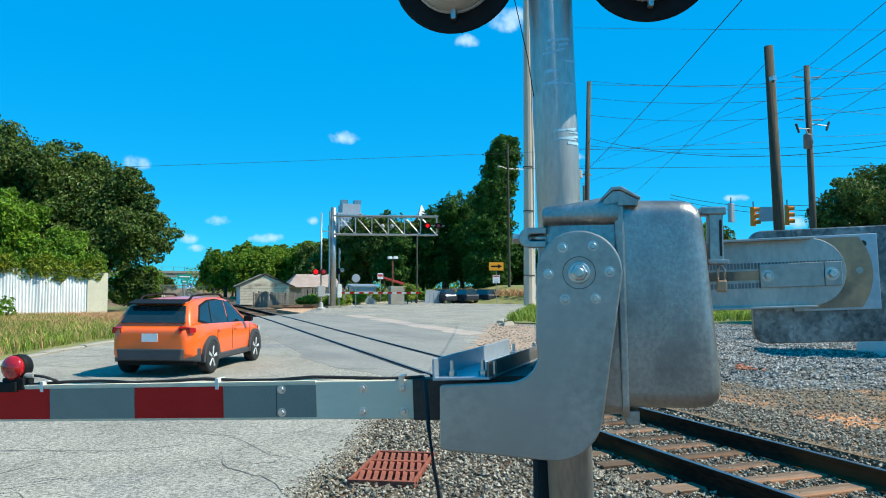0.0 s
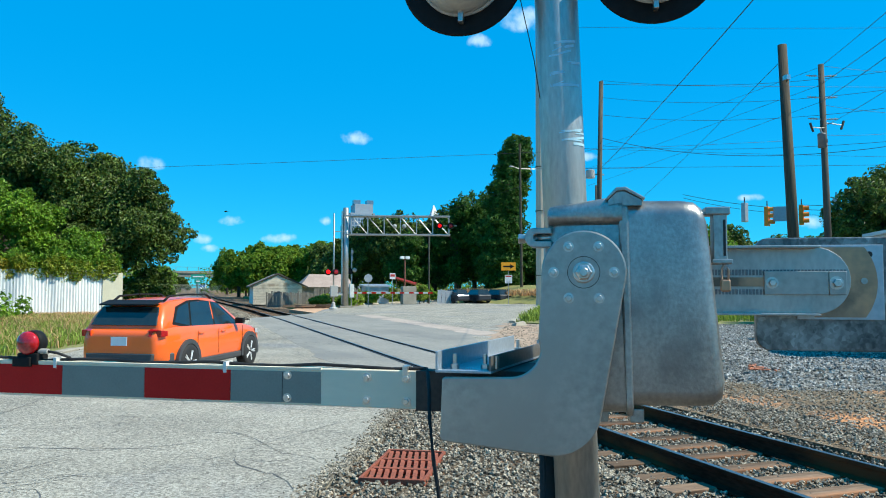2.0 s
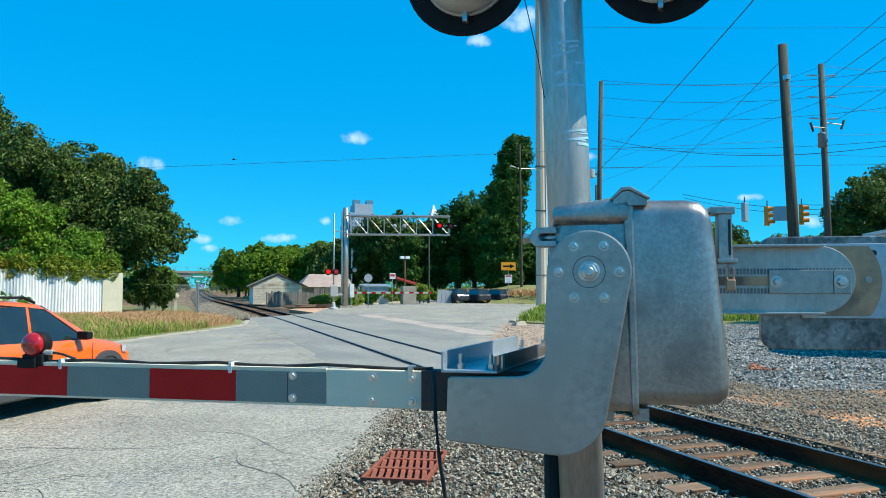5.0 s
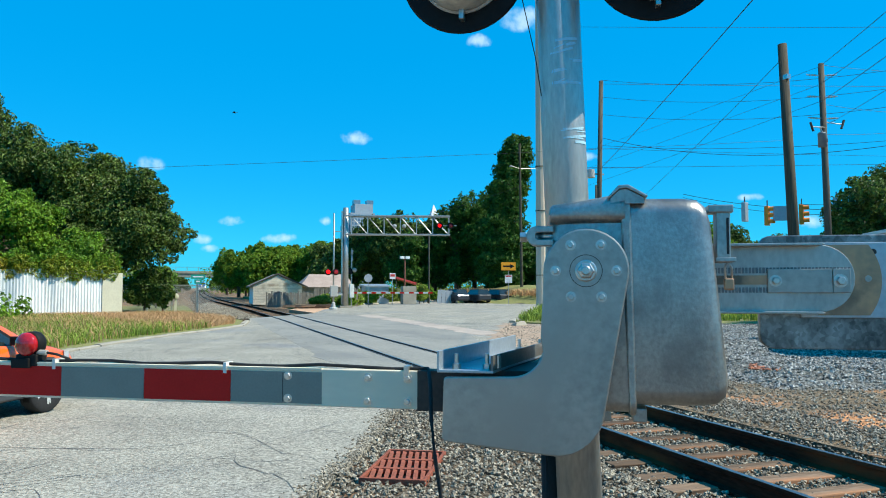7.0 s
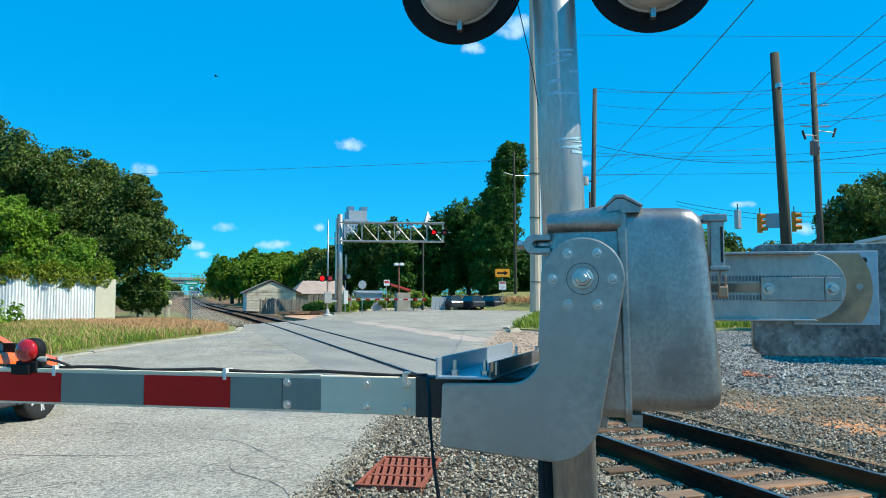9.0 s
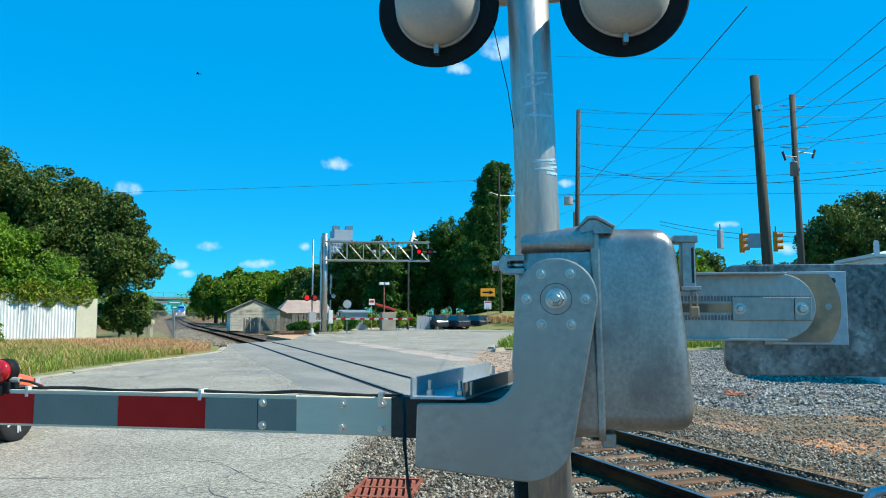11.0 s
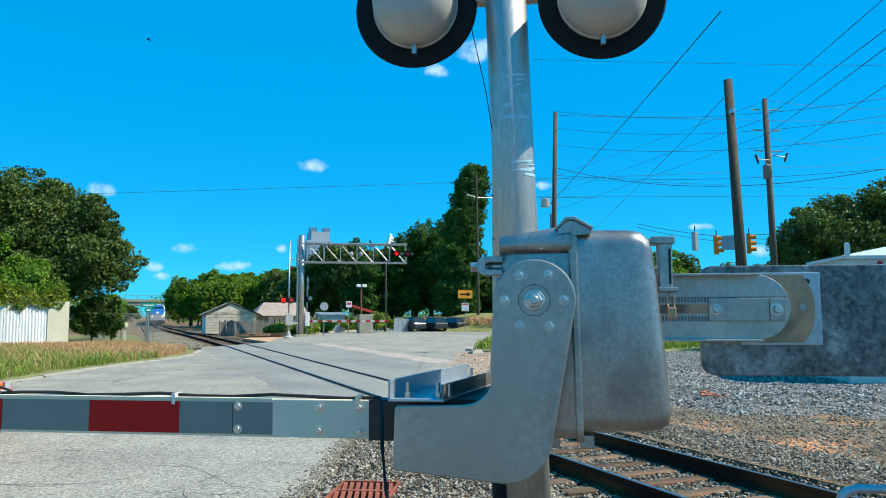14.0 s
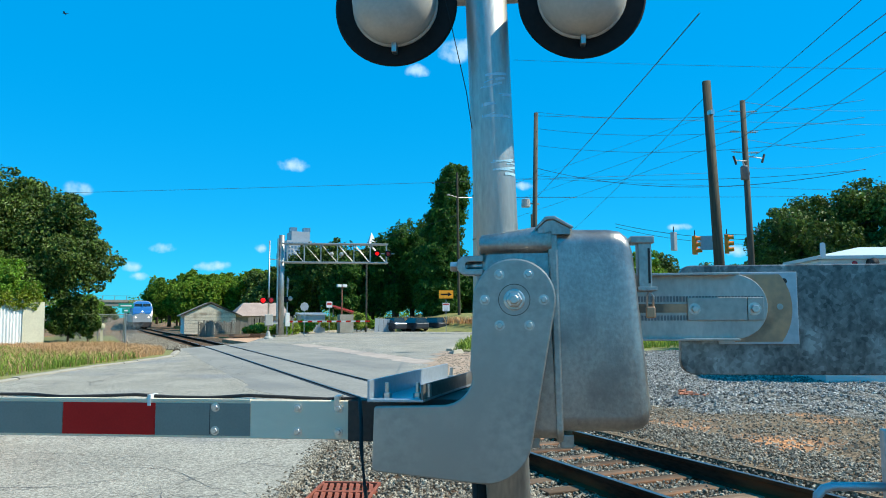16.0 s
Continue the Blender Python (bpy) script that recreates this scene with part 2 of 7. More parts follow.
WHITE_PAINT = mat("white_paint", (0.74, 0.74, 0.70), (0.55, 0.54, 0.50), 0.6, scale=2, fine=25, bump=0.001)
CORRUGATED = mat("corrugated_sheet", (0.86, 0.86, 0.82), (0.62, 0.64, 0.63), 0.6, scale=1.3, fine=14, c=(0.42, 0.47, 0.50), stretch=(1.6, 1.6, 0.25), rand=0.07)
CREAM = mat("cream_wall", (0.66, 0.62, 0.46), (0.54, 0.50, 0.37), 0.85, scale=0.8, fine=14, bump=0.003)
WEATHERED = mat("weathered_board", (0.80, 0.70, 0.54), (0.48, 0.41, 0.31), 0.9, scale=1.4, fine=10, c=(0.36, 0.29, 0.21), stretch=(1, 1, 2))
SHINGLE = mat("shingle", (0.30, 0.25, 0.22), (0.17, 0.14, 0.13), 0.9, scale=1.5, fine=16, bump=0.01)
FENCE_WOOD = mat("fence_wood", (0.27, 0.235, 0.19), (0.15, 0.13, 0.105), 0.9, scale=2, fine=25, rand=0.25, stretch=(1, 1, 0.2))
ORANGE = mat("orange_paint", (0.95, 0.135, 0.008), (0.90, 0.12, 0.007), 0.35, scale=2, fine=60, coat=0.8)
GLASS_DARK = mat("tinted_glass", (0.018, 0.03, 0.032), (0.012, 0.02, 0.022), 0.06, scale=2, fine=9, spec=0.8)
CLADDING = mat("grey_cladding", (0.055, 0.058, 0.062), (0.04, 0.042, 0.046), 0.6, scale=6, fine=60)
ALLOY = mat("alloy_wheel", (0.70, 0.70, 0.69), (0.55, 0.55, 0.54), 0.35, 0.25)
SIGN_YELLOW = mat("sign_yellow", (0.90, 0.36, 0.015), (0.82, 0.31, 0.012), 0.45)
SIGN_WHITE = mat("sign_white", (0.75, 0.75, 0.75), (0.66, 0.66, 0.66), 0.5)
SIGN_RED = mat("sign_red", (0.55, 0.06, 0.05), (0.45, 0.04, 0.04), 0.5)
SIGN_GREEN = mat("sign_green", (0.01, 0.30, 0.22), (0.01, 0.25, 0.19), 0.5)
SIGN_BACK = mat("sign_back", (0.45, 0.47, 0.50), (0.36, 0.38, 0.40), 0.5, 0.6)
SIGNAL_YELLOW = mat("signal_yellow", (0.92, 0.27, 0.012), (0.80, 0.22, 0.010), 0.5)
TAN_POLE = mat("tan_pole", (0.62, 0.50, 0.38), (0.50, 0.40, 0.31), 0.7, scale=0.6, fine=8, stretch=(1, 1, 0.1))
GRATE = mat("grate_iron", (0.34, 0.10, 0.06), (0.17, 0.06, 0.042), 0.85, scale=9, fine=60, bump=0.002, spec=0.15)
BRICK = mat("brick_rubble", (0.45, 0.17, 0.09), (0.30, 0.11, 0.065), 0.9, scale=6, fine=40, rand=0.3)
BUNGALOW = mat("bungalow_paint", (0.60, 0.66, 0.64), (0.52, 0.58, 0.57), 0.45, 0.1, scale=1.5, fine=20)
TOWER = mat("tower_wall", (0.36, 0.42, 0.47), (0.28, 0.34, 0.40), 0.5, scale=0.05, fine=0.6)
TOWER_GLASS = mat("tower_glass", (0.16, 0.26, 0.36), (0.10, 0.19, 0.28), 0.15, scale=0.05, fine=0.6)
TRAIN_SILVER = mat("train_silver", (0.58, 0.58, 0.57), (0.42, 0.42, 0.42), 0.4, 0.3, scale=1, fine=12)
TRAIN_BLUE = mat("train_blue", (0.012, 0.15, 0.44), (0.010, 0.11, 0.34), 0.35, scale=1, fine=12, coat=0.3)
HEADLIGHT = mat("headlight", (1.0, 0.9, 0.75), (1.0, 0.9, 0.75), 0.3, emit=4.0)
WIRE = mat("wire", (0.035, 0.035, 0.04), (0.025, 0.025, 0.03), 0.6)


# ---- mesh tools ----
def thing(name, m=None, label="", category="", group="", kind=""):
    ob = new(name)
    ob.empty_display_size = 0.1
    if m is not None:
        ob.matrix_basis = m
    return tagged(ob, label, category, group, kind)


def finish(ob, smooth):
    if smooth:
        for f in ob.data.polygons:
            f.use_smooth = True


def part(name, bm, material, parent=None, label="", smooth=False, bevel=0.0, category="", kind="", m=None):
    """One mesh object under a thing or part."""
    me = bpy.data.meshes.new(name)
    bmesh.ops.recalc_face_normals(bm, faces=bm.faces)
    bm.to_mesh(me)
    bm.free()
    me.materials.append(material)
    ob = new(name, me)
    if parent is not None:
        ob.parent = parent
    if m is not None:
        ob.matrix_basis = m
    if smooth:
        for f in me.polygons:
            f.use_smooth = True
    if bevel:
        md = ob.modifiers.new("bevel", "BEVEL")
        md.width, md.segments, md.limit_method, md.angle_limit = bevel, 2, 'ANGLE', radians(40)
    return tagged(ob, label, category, "", kind)


def raw(name, verts, faces, material, parent=None, label="", category="", kind="", smooth=False):
    me = bpy.data.meshes.new(name)
    me.from_pydata(verts, [], faces)
    me.materials.append(material)
    ob = new(name, me)
    if parent is not None:
        ob.parent = parent
    if smooth:
        for f in me.polygons:
            f.use_smooth = True
    return tagged(ob, label, category, "", kind)


def box(x0, x1, y0, y1, z0, z1, bm=None, m=None):
    bm = bm or bmesh.new()
    vs = [bm.verts.new(Vector(p) if m is None else m @ Vector(p)) for p in
          ((x0, y0, z0), (x1, y0, z0), (x1, y1, z0), (x0, y1, z0), (x0, y0, z1), (x1, y0, z1), (x1, y1, z1), (x0, y1, z1))]
    for f in ((0, 3, 2, 1), (4, 5, 6, 7), (0, 1, 5, 4), (1, 2, 6, 5), (2, 3, 7, 6), (3, 0, 4, 7)):
        bm.faces.new([vs[i] for i in f])
    return bm


def tube(p, q, r0, r1=None, n=16, bm=None, caps=True):
    bm = bm or bmesh.new()
    p, q = Vector(p), Vector(q)
    r1 = r0 if r1 is None else r1
    m = (q - p).to_track_quat("Z", "Y").to_matrix()
    a = [bm.verts.new(p + m @ Vector((r0 * math.cos(2 * math.pi * i / n), r0 * math.sin(2 * math.pi * i / n), 0))) for i in range(n)]
    b = [bm.verts.new(q + m @ Vector((r1 * math.cos(2 * math.pi * i / n), r1 * math.sin(2 * math.pi * i / n), 0))) for i in range(n)]
    for i in range(n):
        bm.faces.new((a[i], a[(i + 1) % n], b[(i + 1) % n], b[i]))
    if caps:
        bm.faces.new(a[::-1]), bm.faces.new(b)
    return bm


def loft(rings, bm=None, caps=True, closed=True):
    bm = bm or bmesh.new()
    vs = [[bm.verts.new(p) for p in r] for r in rings]
    k = len(rings[0])
    for a, b in zip(vs, vs[1:]):
        for i in range(k if closed else k - 1):
            bm.faces.new((a[i], a[(i + 1) % k], b[(i + 1) % k], b[i]))
    if caps:
        bm.faces.new(vs[0][::-1]), bm.faces.new(vs[-1])
    return bm


def lathe(profile, n=24, m=None, bm=None):
    """Turns (r, h) round the local z axis."""
    m = m or Matrix()
    return loft([[m @ Vector((max(r, 1e-4) * math.cos(2 * math.pi * i / n), max(r, 1e-4) * math.sin(2 * math.pi * i / n), h)) for i in range(n)] for r, h in profile], bm)


def prism(poly, y0, y1, bm=None):
    """A polygon in x, z pushed from y0 to y1."""
    return loft([[(x, y0, z) for x, z in poly], [(x, y1, z) for x, z in poly]], bm)


def slab(poly, z0, z1, bm=None):
    return loft([[(x, y, z0) for x, y in poly], [(x, y, z1) for x, y in poly]], bm)


def rounded(x0, x1, z0, z1, r, n=5):
    pts = []
    for cx, cz, a in ((x1 - r, z1 - r, 0), (x0 + r, z1 - r, 90), (x0 + r, z0 + r, 180), (x1 - r, z0 + r, 270)):
        pts += [(cx + r * math.cos(radians(a + 90 * i / n)), cz + r * math.sin(radians(a + 90 * i / n))) for i in range(n + 1)]
    return pts


def wire(name, pts, r, material=None, parent=None, label="", category="", sag=0.0, n=14, kind=""):
    """A round cable through pts; between two points it sags."""
    pts = [Vector(p) for p in pts]
    if len(pts) == 2:
        a, b = pts
        pts = [a.lerp(b, i / n) - Vector((0, 0, sag * 4 * (i / n) * (1 - i / n))) for i in range(n + 1)]
    rings = []
    for i, p in enumerate(pts):
        d = (pts[min(i + 1, len(pts) - 1)] - pts[max(i - 1, 0)]).normalized()
        side = d.cross(Vector((0, 0, 1)) if abs(d.z) < 0.95 else Vector((0, 1, 0))).normalized()
        up = side.cross(d)
        rings.append([p + side * r * math.cos(k * math.pi / 3) + up * r * math.sin(k * math.pi / 3) for k in range(6)])
    bm = loft(rings)
    return part(name, bm, material or WIRE, parent, label, category=category, smooth=True, kind=kind)


def scatter(points, size, seed, flat=1.0):
    """Small irregular stones round the given places: vertices and faces of all."""
    rng = random.Random(seed)
    base = [(1, 0, 0), (-1, 0, 0), (0, 1, 0), (0, -1, 0), (0, 0, 1), (0, 0, -1)]
    tri = [(0, 2, 4), (2, 1, 4), (1, 3, 4), (3, 0, 4), (2, 0, 5), (1, 2, 5), (3, 1, 5), (0, 3, 5)]
    vs, fs = [], []
    for x, y, z in points:
        k = len(vs)
        e = Euler((rng.uniform(0, 6), rng.uniform(0, 6), rng.uniform(0, 6))).to_matrix()
        s = size * rng.uniform(0.55, 1.35)
        for b in base:
            v = e @ (Vector(b) * s * rng.uniform(0.6, 1.2))
            vs.append((x + v.x, y + v.y, z + v.z * flat))
        fs += [(a + k, b + k, c + k) for a, b, c in tri]
    return vs, fs


def inside(poly, x, y):
    r = False
    for (x0, y0), (x1, y1) in zip(poly, poly[1:] + poly[:1]):
        if (y0 > y) != (y1 > y) and x < (x1 - x0) * (y - y0) / (y1 - y0) + x0:
            r = not r
    return r


def fill(poly, count, seed):
    rng = random.Random(seed)
    xs, ys = [p[0] for p in poly], [p[1] for p in poly]
    out = []
    while len(out) < count:
        x, y = rng.uniform(min(xs), max(xs)), rng.uniform(min(ys), max(ys))
        if inside(poly, x, y):
            out.append((x, y))
    return out


def leaves(blobs, count, size, seed, droop=0.3, fill_in=0.45):
    """Many small bent leaf clumps over and inside a cluster of ellipsoids (x, y, z, rx, ry, rz)."""
    rng = random.Random(seed)
    vol = [b[3] * b[4] + b[4] * b[5] + b[3] * b[5] for b in blobs]
    vs, fs = [], []
    for b in rng.choices(blobs, vol, k=count):
        d = Vector((rng.gauss(0, 1), rng.gauss(0, 1), rng.gauss(0, 1))).normalized()
        lump = 0.80 + 0.30 * noise.noise(d * 2.6 + Vector((b[0], b[1], b[2])))  + 0.14 * noise.noise(d * 7 + Vector((b[1], b[2], b[0])))
        r = lump * (1 - fill_in * rng.random() ** 2.2) + rng.uniform(-0.03, 0.05)
        p = Vector((b[0] + d.x * b[3] * r, b[1] + d.y * b[4] * r, b[2] + d.z * b[5] * r))
        s = size * rng.uniform(0.5, 1.3)
        nrm = (d + Vector((rng.uniform(-1, 1), rng.uniform(-1, 1), rng.uniform(-0.6, 1.2)))).normalized()
        t = nrm.orthogonal().normalized()
        t.rotate(Matrix.Rotation(rng.uniform(0, 6.28), 3, nrm))
        u = nrm.cross(t)
        k = len(vs)
        vs += [tuple(p - t * s), tuple(p + u * s * 0.55 + nrm * s * 0.25), tuple(p + t * s - nrm * s * droop), tuple(p - u * s * 0.55 + nrm * s * 0.25)]
        fs += [(k, k + 1, k + 2), (k, k + 2, k + 3)]
    return vs, fs


def tree(name, x, y, trunk_h, trunk_r, blobs, count, size, material, seed, label, group="", z=0.0, limbs=6):
    """A tapered trunk with limbs, and a crown of small leaf clumps; blobs are relative to the foot."""
    t = thing(name, pose(x, y, z), label, "tree", group)
    rng = random.Random(seed)
    bm = tube((0, 0, -0.1), (0.1, 0, trunk_h), trunk_r * 1.25, trunk_r * 0.7, 10)
    for i in range(limbs):
        b = blobs[i % len(blobs)]
        h = trunk_h * rng.uniform(0.5, 1.0)
        mid = Vector((b[0] * 0.5, b[1] * 0.5, (h + b[2]) / 2 + 0.3))
        tube((0.08, 0, h), mid, trunk_r * 0.45, trunk_r * 0.3, 7, bm)
        tube(mid, (b[0], b[1], b[2] + b[5] * 0.3), trunk_r * 0.3, trunk_r * 0.1, 7, bm)
    part("trunk", bm, BARK, t, smooth=True)
    v, f = leaves(blobs, count, size, seed)
    raw("crown", v, f, material, t)
    return t


# ---- ground, roads, verges ----
def grid_ground():
    bm = bmesh.new()
    xs = [-2600, -600, -120, -40, -15, 0, 15, 30, 60, 120, 600, 2600]
    ys = [-600, -80, -20, 0, 20, 40, 60, 90, 130, 250, 700, 4200]
    vs = [[bm.verts.new((x, y, -0.30)) for x in xs] for y in ys]
    for r0, r1 in zip(vs, vs[1:]):
        for i in range(len(xs) - 1):
            bm.faces.new((r0[i], r0[i + 1], r1[i + 1], r1[i]))
    part("ground", bm, EARTH, label="brown earth ground reaching the horizon", category="ground", kind="structure")


ROAD = [(-19, -14), (-6.5, -14), (-2.2, -1.0), (0.95, 6.3), (1.75, 7.85), (2.84, 10.4), (4.5, 13.6), (6.9, 17.6), (15.4, 33.9), (29, 58), (90, 92), (120, 150), (44, 112), (28, 91),
        (16.9, 75), (13.6, 66.5), (10.8, 61.5), (8.0, 51), (3.3, 44), (3.1, 40.5), (2.45, 35.2), (0.9, 31.8), (-0.65, 28.8), (-2.0, 25.6), (-2.85, 23.1), (-3.93, 18.7), (-7, 8)]


def ragged(poly, i0, i1, step, amount, seed):
    """Breaks the edges i0 to i1 of a polygon into short uneven bits."""
    rng = random.Random(seed)
    out = []
    for i, (p, q) in enumerate(zip(poly, poly[1:] + poly[:1])):
        out.append(p)
        if i0 <= i < i1:
            L = math.hypot(q[0] - p[0], q[1] - p[1])
            nx, ny = (q[1] - p[1]) / L, -(q[0] - p[0]) / L
            for k in range(1, int(L / step)):
                t = k * step / L
                d = amount * (1.6 * noise.noise(Vector((p[0] + t * L, p[1] + t * 9, 3.3))) + rng.uniform(-0.5, 0.5))
                out.append((p[0] + (q[0] - p[0]) * t + nx * d, p[1] + (q[1] - p[1]) * t + ny * d))
    return out


ROAD = ragged(ROAD, 1, 8, 0.14, 0.07, 8)
grid_ground()
part("road", slab(ROAD, -0.31, 0.0), ASPHALT, label="worn light grey asphalt road across the tracks", category="road", kind="structure")


def cracks():
    """Thin tarred cracks and scrapes that wander over the asphalt."""
    rng = random.Random(4)
    bm = bmesh.new()
    for i in range(620):
        far = i >= 260
        x, y = (rng.uniform(-2, 18), rng.uniform(20, 60)) if far else (rng.uniform(-5, 4.2), rng.uniform(6.0, 27))
        if not inside(ROAD, x, y) or 3.6 < x < 7.6 and y > 19:
            continue
        wide = 0.004 + 0.0004 * y
        a, w = rng.choice((0.5, 2.1, 2.6, 1.0, 0.1)) + rng.uniform(-0.4, 0.4), rng.uniform(0.3, 1.0) * wide
        last = None
        for k in range(rng.randint(6, 22)):
            nx, ny = -math.sin(a), math.cos(a)
            ww = w * rng.uniform(0.4, 1.2)
            pr = (bm.verts.new((x + nx * ww, y + ny * ww, 0.004)), bm.verts.new((x - nx * ww, y - ny * ww, 0.004)))
            if last:
                bm.faces.new((last[0], pr[0], pr[1], last[1]))
            last = pr
            a += rng.uniform(-0.7, 0.7) if rng.random() < 0.2 else rng.uniform(-0.16, 0.16)
            s = rng.uniform(0.05, 0.22) * (2.2 if far else 1)
            x, y = x + math.cos(a) * s, y + math.sin(a) * s
            if not inside(ROAD, x, y):
                break
    part("road_cracks", bm, mat("crack", (0.13, 0.125, 0.12), (0.09, 0.088, 0.085), 0.95), label="dark cracks in the asphalt", category="road", kind="structure")


cracks()
part("crossing_patch", slab(ragged([(3.2, 21.5), (3.05, 18.6), (3.35, 16.2), (4.15, 13.9), (4.6, 13.9), (6.95, 17.75), (7.8, 19.6), (10.3, 26.5), (10.2, 46), (9.0, 53), (8.2, 51.2), (3.35, 44.2), (3.2, 32)], 0, 12, 0.4, 0.14, 4), -0.1, 0.003), mat("asphalt_patch", (0.285, 0.268, 0.232), (0.20, 0.19, 0.165), 0.9, scale=0.9, fine=12, bump=0.006, c=(0.19, 0.182, 0.165), stretch=(1, 0.4, 1)), label="darker asphalt patch around the rails", category="road", kind="structure")
part("concrete_strip", slab(ragged([(10.2, 25.4), (11.5, 26.6), (11.3, 47), (10.2, 47)], 0, 4, 0.3, 0.1, 9), -0.1, 0.0042), mat("pale_strip", (0.50, 0.40, 0.33), (0.29, 0.235, 0.195), 0.9, scale=1.4, fine=14, c=(0.22, 0.205, 0.185)), label="pale worn concrete strip beside the crossing", category="road", kind="structure")

# track centre line
TRACK = [(5.64, -60), (5.64, 42), (5.45, 58), (4.9, 78), (4.1, 100), (3.65, 125), (3.5, 160), (3.8, 220), (5.0, 330), (8, 480), (16, 700)]


def track_at(s):
    """The track's centre and heading at the distance s along y."""
    for (x0, y0), (x1, y1) in zip(TRACK, TRACK[1:]):
        if s <= y1:
            k = (s - y0) / (y1 - y0)
            return x0 + (x1 - x0) * k, s, math.atan2(x1 - x0, y1 - y0)
    return TRACK[-1][0], s, 0.0


def rails():
    prof = [(-0.075, -0.185), (0.075, -0.185), (0.075, -0.172), (0.012, -0.155), (0.009, -0.05), (0.036, -0.038), (0.036, -0.010), (0.030, -0.002), (-0.030, -0.002), (-0.036, -0.010), (-0.036, -0.038), (-0.009, -0.05), (-0.012, -0.155), (-0.075, -0.172)]
    ys = [-60, -20, 0, 12, 25, 42, 48, 53, 58, 65, 72, 78, 86, 93, 100, 112, 125, 140, 160, 190, 220, 270, 330, 400, 480, 600, 690]
    tr = thing("railway_track", label="single railway track with brown rusty rails", category="railway track", kind="structure")
    for off in (-0.752, 0.752):
        rings, tops = [], []
        for s in ys:
            x, y, _ = track_at(s)
            rings.append([(x + off + p[0], y, p[1] + 0.022) for p in prof])
            tops.append([(x + off - 0.027, y, 0.0225), (x + off + 0.027, y, 0.0225), (x + off + 0.027, y, 0.019), (x + off - 0.027, y, 0.019)])
        r = part("rail", loft(rings), RAIL_RUST, tr)
        part("rail_head", loft(tops), RAIL_TOP, r, "polished steel running surface")
        # flangeway beside the rail in the crossing
        fl = [[(x + off + a, y, z) for a, z in ((-0.14, 0.0045), (-0.035, 0.0045), (-0.035, 0.002), (-0.14, 0.002))] for x, y, _ in (track_at(s) for s in (14.5, 25, 42, 46.5))]
        part("flangeway", loft(fl), BLACK, tr, "dark rubber flangeway strip")
    rng = random.Random(2)
    for s in range(-4, 30):
        y = s * 0.53 - 3.0
        if y > 13.8:
            continue
        w = rng.uniform(0.10, 0.115)
        bm = box(-1.3, 1.3, -w, w, -0.17, 0.0)
        part("sleeper", bm, TIE, tr, m=pose(5.64 + rng.uniform(-0.05, 0.05), y, -0.155 + rng.uniform(-0.012, 0.008), 0, 0, rng.uniform(-1.2, 1.2)), bevel=0.012)
    bm = bmesh.new()
    for s in range(130):
        y = 47 + s * 0.55
        x, _, h = track_at(y)
        box(-1.3, 1.3, -0.11, 0.11, -0.17, 0.0, bm, pose(x, y, -0.15, 0, 0, -math.degrees(h)))
    part("sleeper_run", bm, TIE, tr, "weathered sleepers beyond the crossing", kind="stuff")
    return tr


rails()


def edge_distance(poly, x, y):
    d = 1e9
    for (x0, y0), (x1, y1) in zip(poly, poly[1:] + poly[:1]):
        L = (x1 - x0) ** 2 + (y1 - y0) ** 2 or 1
        t = max(0, min(1, ((x - x0) * (x1 - x0) + (y - y0) * (y1 - y0)) / L))
        d = min(d, math.hypot(x - x0 - t * (x1 - x0), y - y0 - t * (y1 - y0)))
    return d


def mound(name, poly, z0, z1, inset, material, label, category, rough=0.02, step=0.5):
    """A low uneven bed inside a polygon."""
    xs, ys = [p[0] for p in poly], [p[1] for p in poly]
    vs, idx, fs = [], {}, []
    nx, ny = int((max(xs) - min(xs)) / step) + 2, int((max(ys) - min(ys)) / step) + 2
    for j in range(ny):
        for i in range(nx):
            x, y = min(xs) + i * step, min(ys) + j * step
            ins = inside(poly, x, y)
            e = edge_distance(poly, x, y)
            if ins or e < step * 0.9:
                k = min(1, e / inset) if ins else 0
                idx[i, j] = len(vs)
                vs.append((x, y, z0 + (z1 - z0) * k + rough * noise.noise(Vector((x * 1.7, y * 1.7, 0))) * (1 if ins else 0)))
    for (i, j), a in idx.items():
        q = [idx.get(c) for c in ((i + 1, j), (i + 1, j + 1), (i, j + 1))]
        if None not in q:
            fs.append((a, *q))
    return raw(name, vs, fs, material, label=label, category=category, kind="structure", smooth=True)


NEAR_BED = [(-2.2, -3), (1.0, 6.25), (1.82, 7.85), (2.9, 10.4), (4.45, 13.5), (6.9, 17.5), (10.5, 16), (13, 7), (12, -3)]
part("ballast_bed", slab([(-2.2, -3), (1.0, 6.25), (1.82, 7.85), (2.9, 10.4), (3.8, 12.3), (3.8, -3)], -0.31, -0.035), GRAVEL, label="grey brown ballast stones around the track", category="ballast", kind="structure")
part("ballast_bed", slab([(3.8, -3), (3.8, 12.35), (4.45, 13.5), (6.9, 17.5), (7.2, 17.3), (7.2, -3)], -0.31, -0.205), GRAVEL, label="ballast between and beside the rails", category="ballast", kind="structure")
part("track_shoulder", slab([(7.2, -3), (7.2, 17.3), (10.5, 16), (13, 7), (12, -3)], -0.31, -0.11), EARTH, label="brown earth and stones beside the track", category="ground", kind="structure")
APRON = [(9.2, 10), (9.2, 15.5), (12, 22.5), (17, 30), (28, 30), (30, 12), (24, 8), (16, 8)]
mound("gravel_apron", APRON, -0.31, 0.12, 2.5, GRAVEL_GREY, "pale grey crushed gravel around the signal house", "gravel", 0.05)
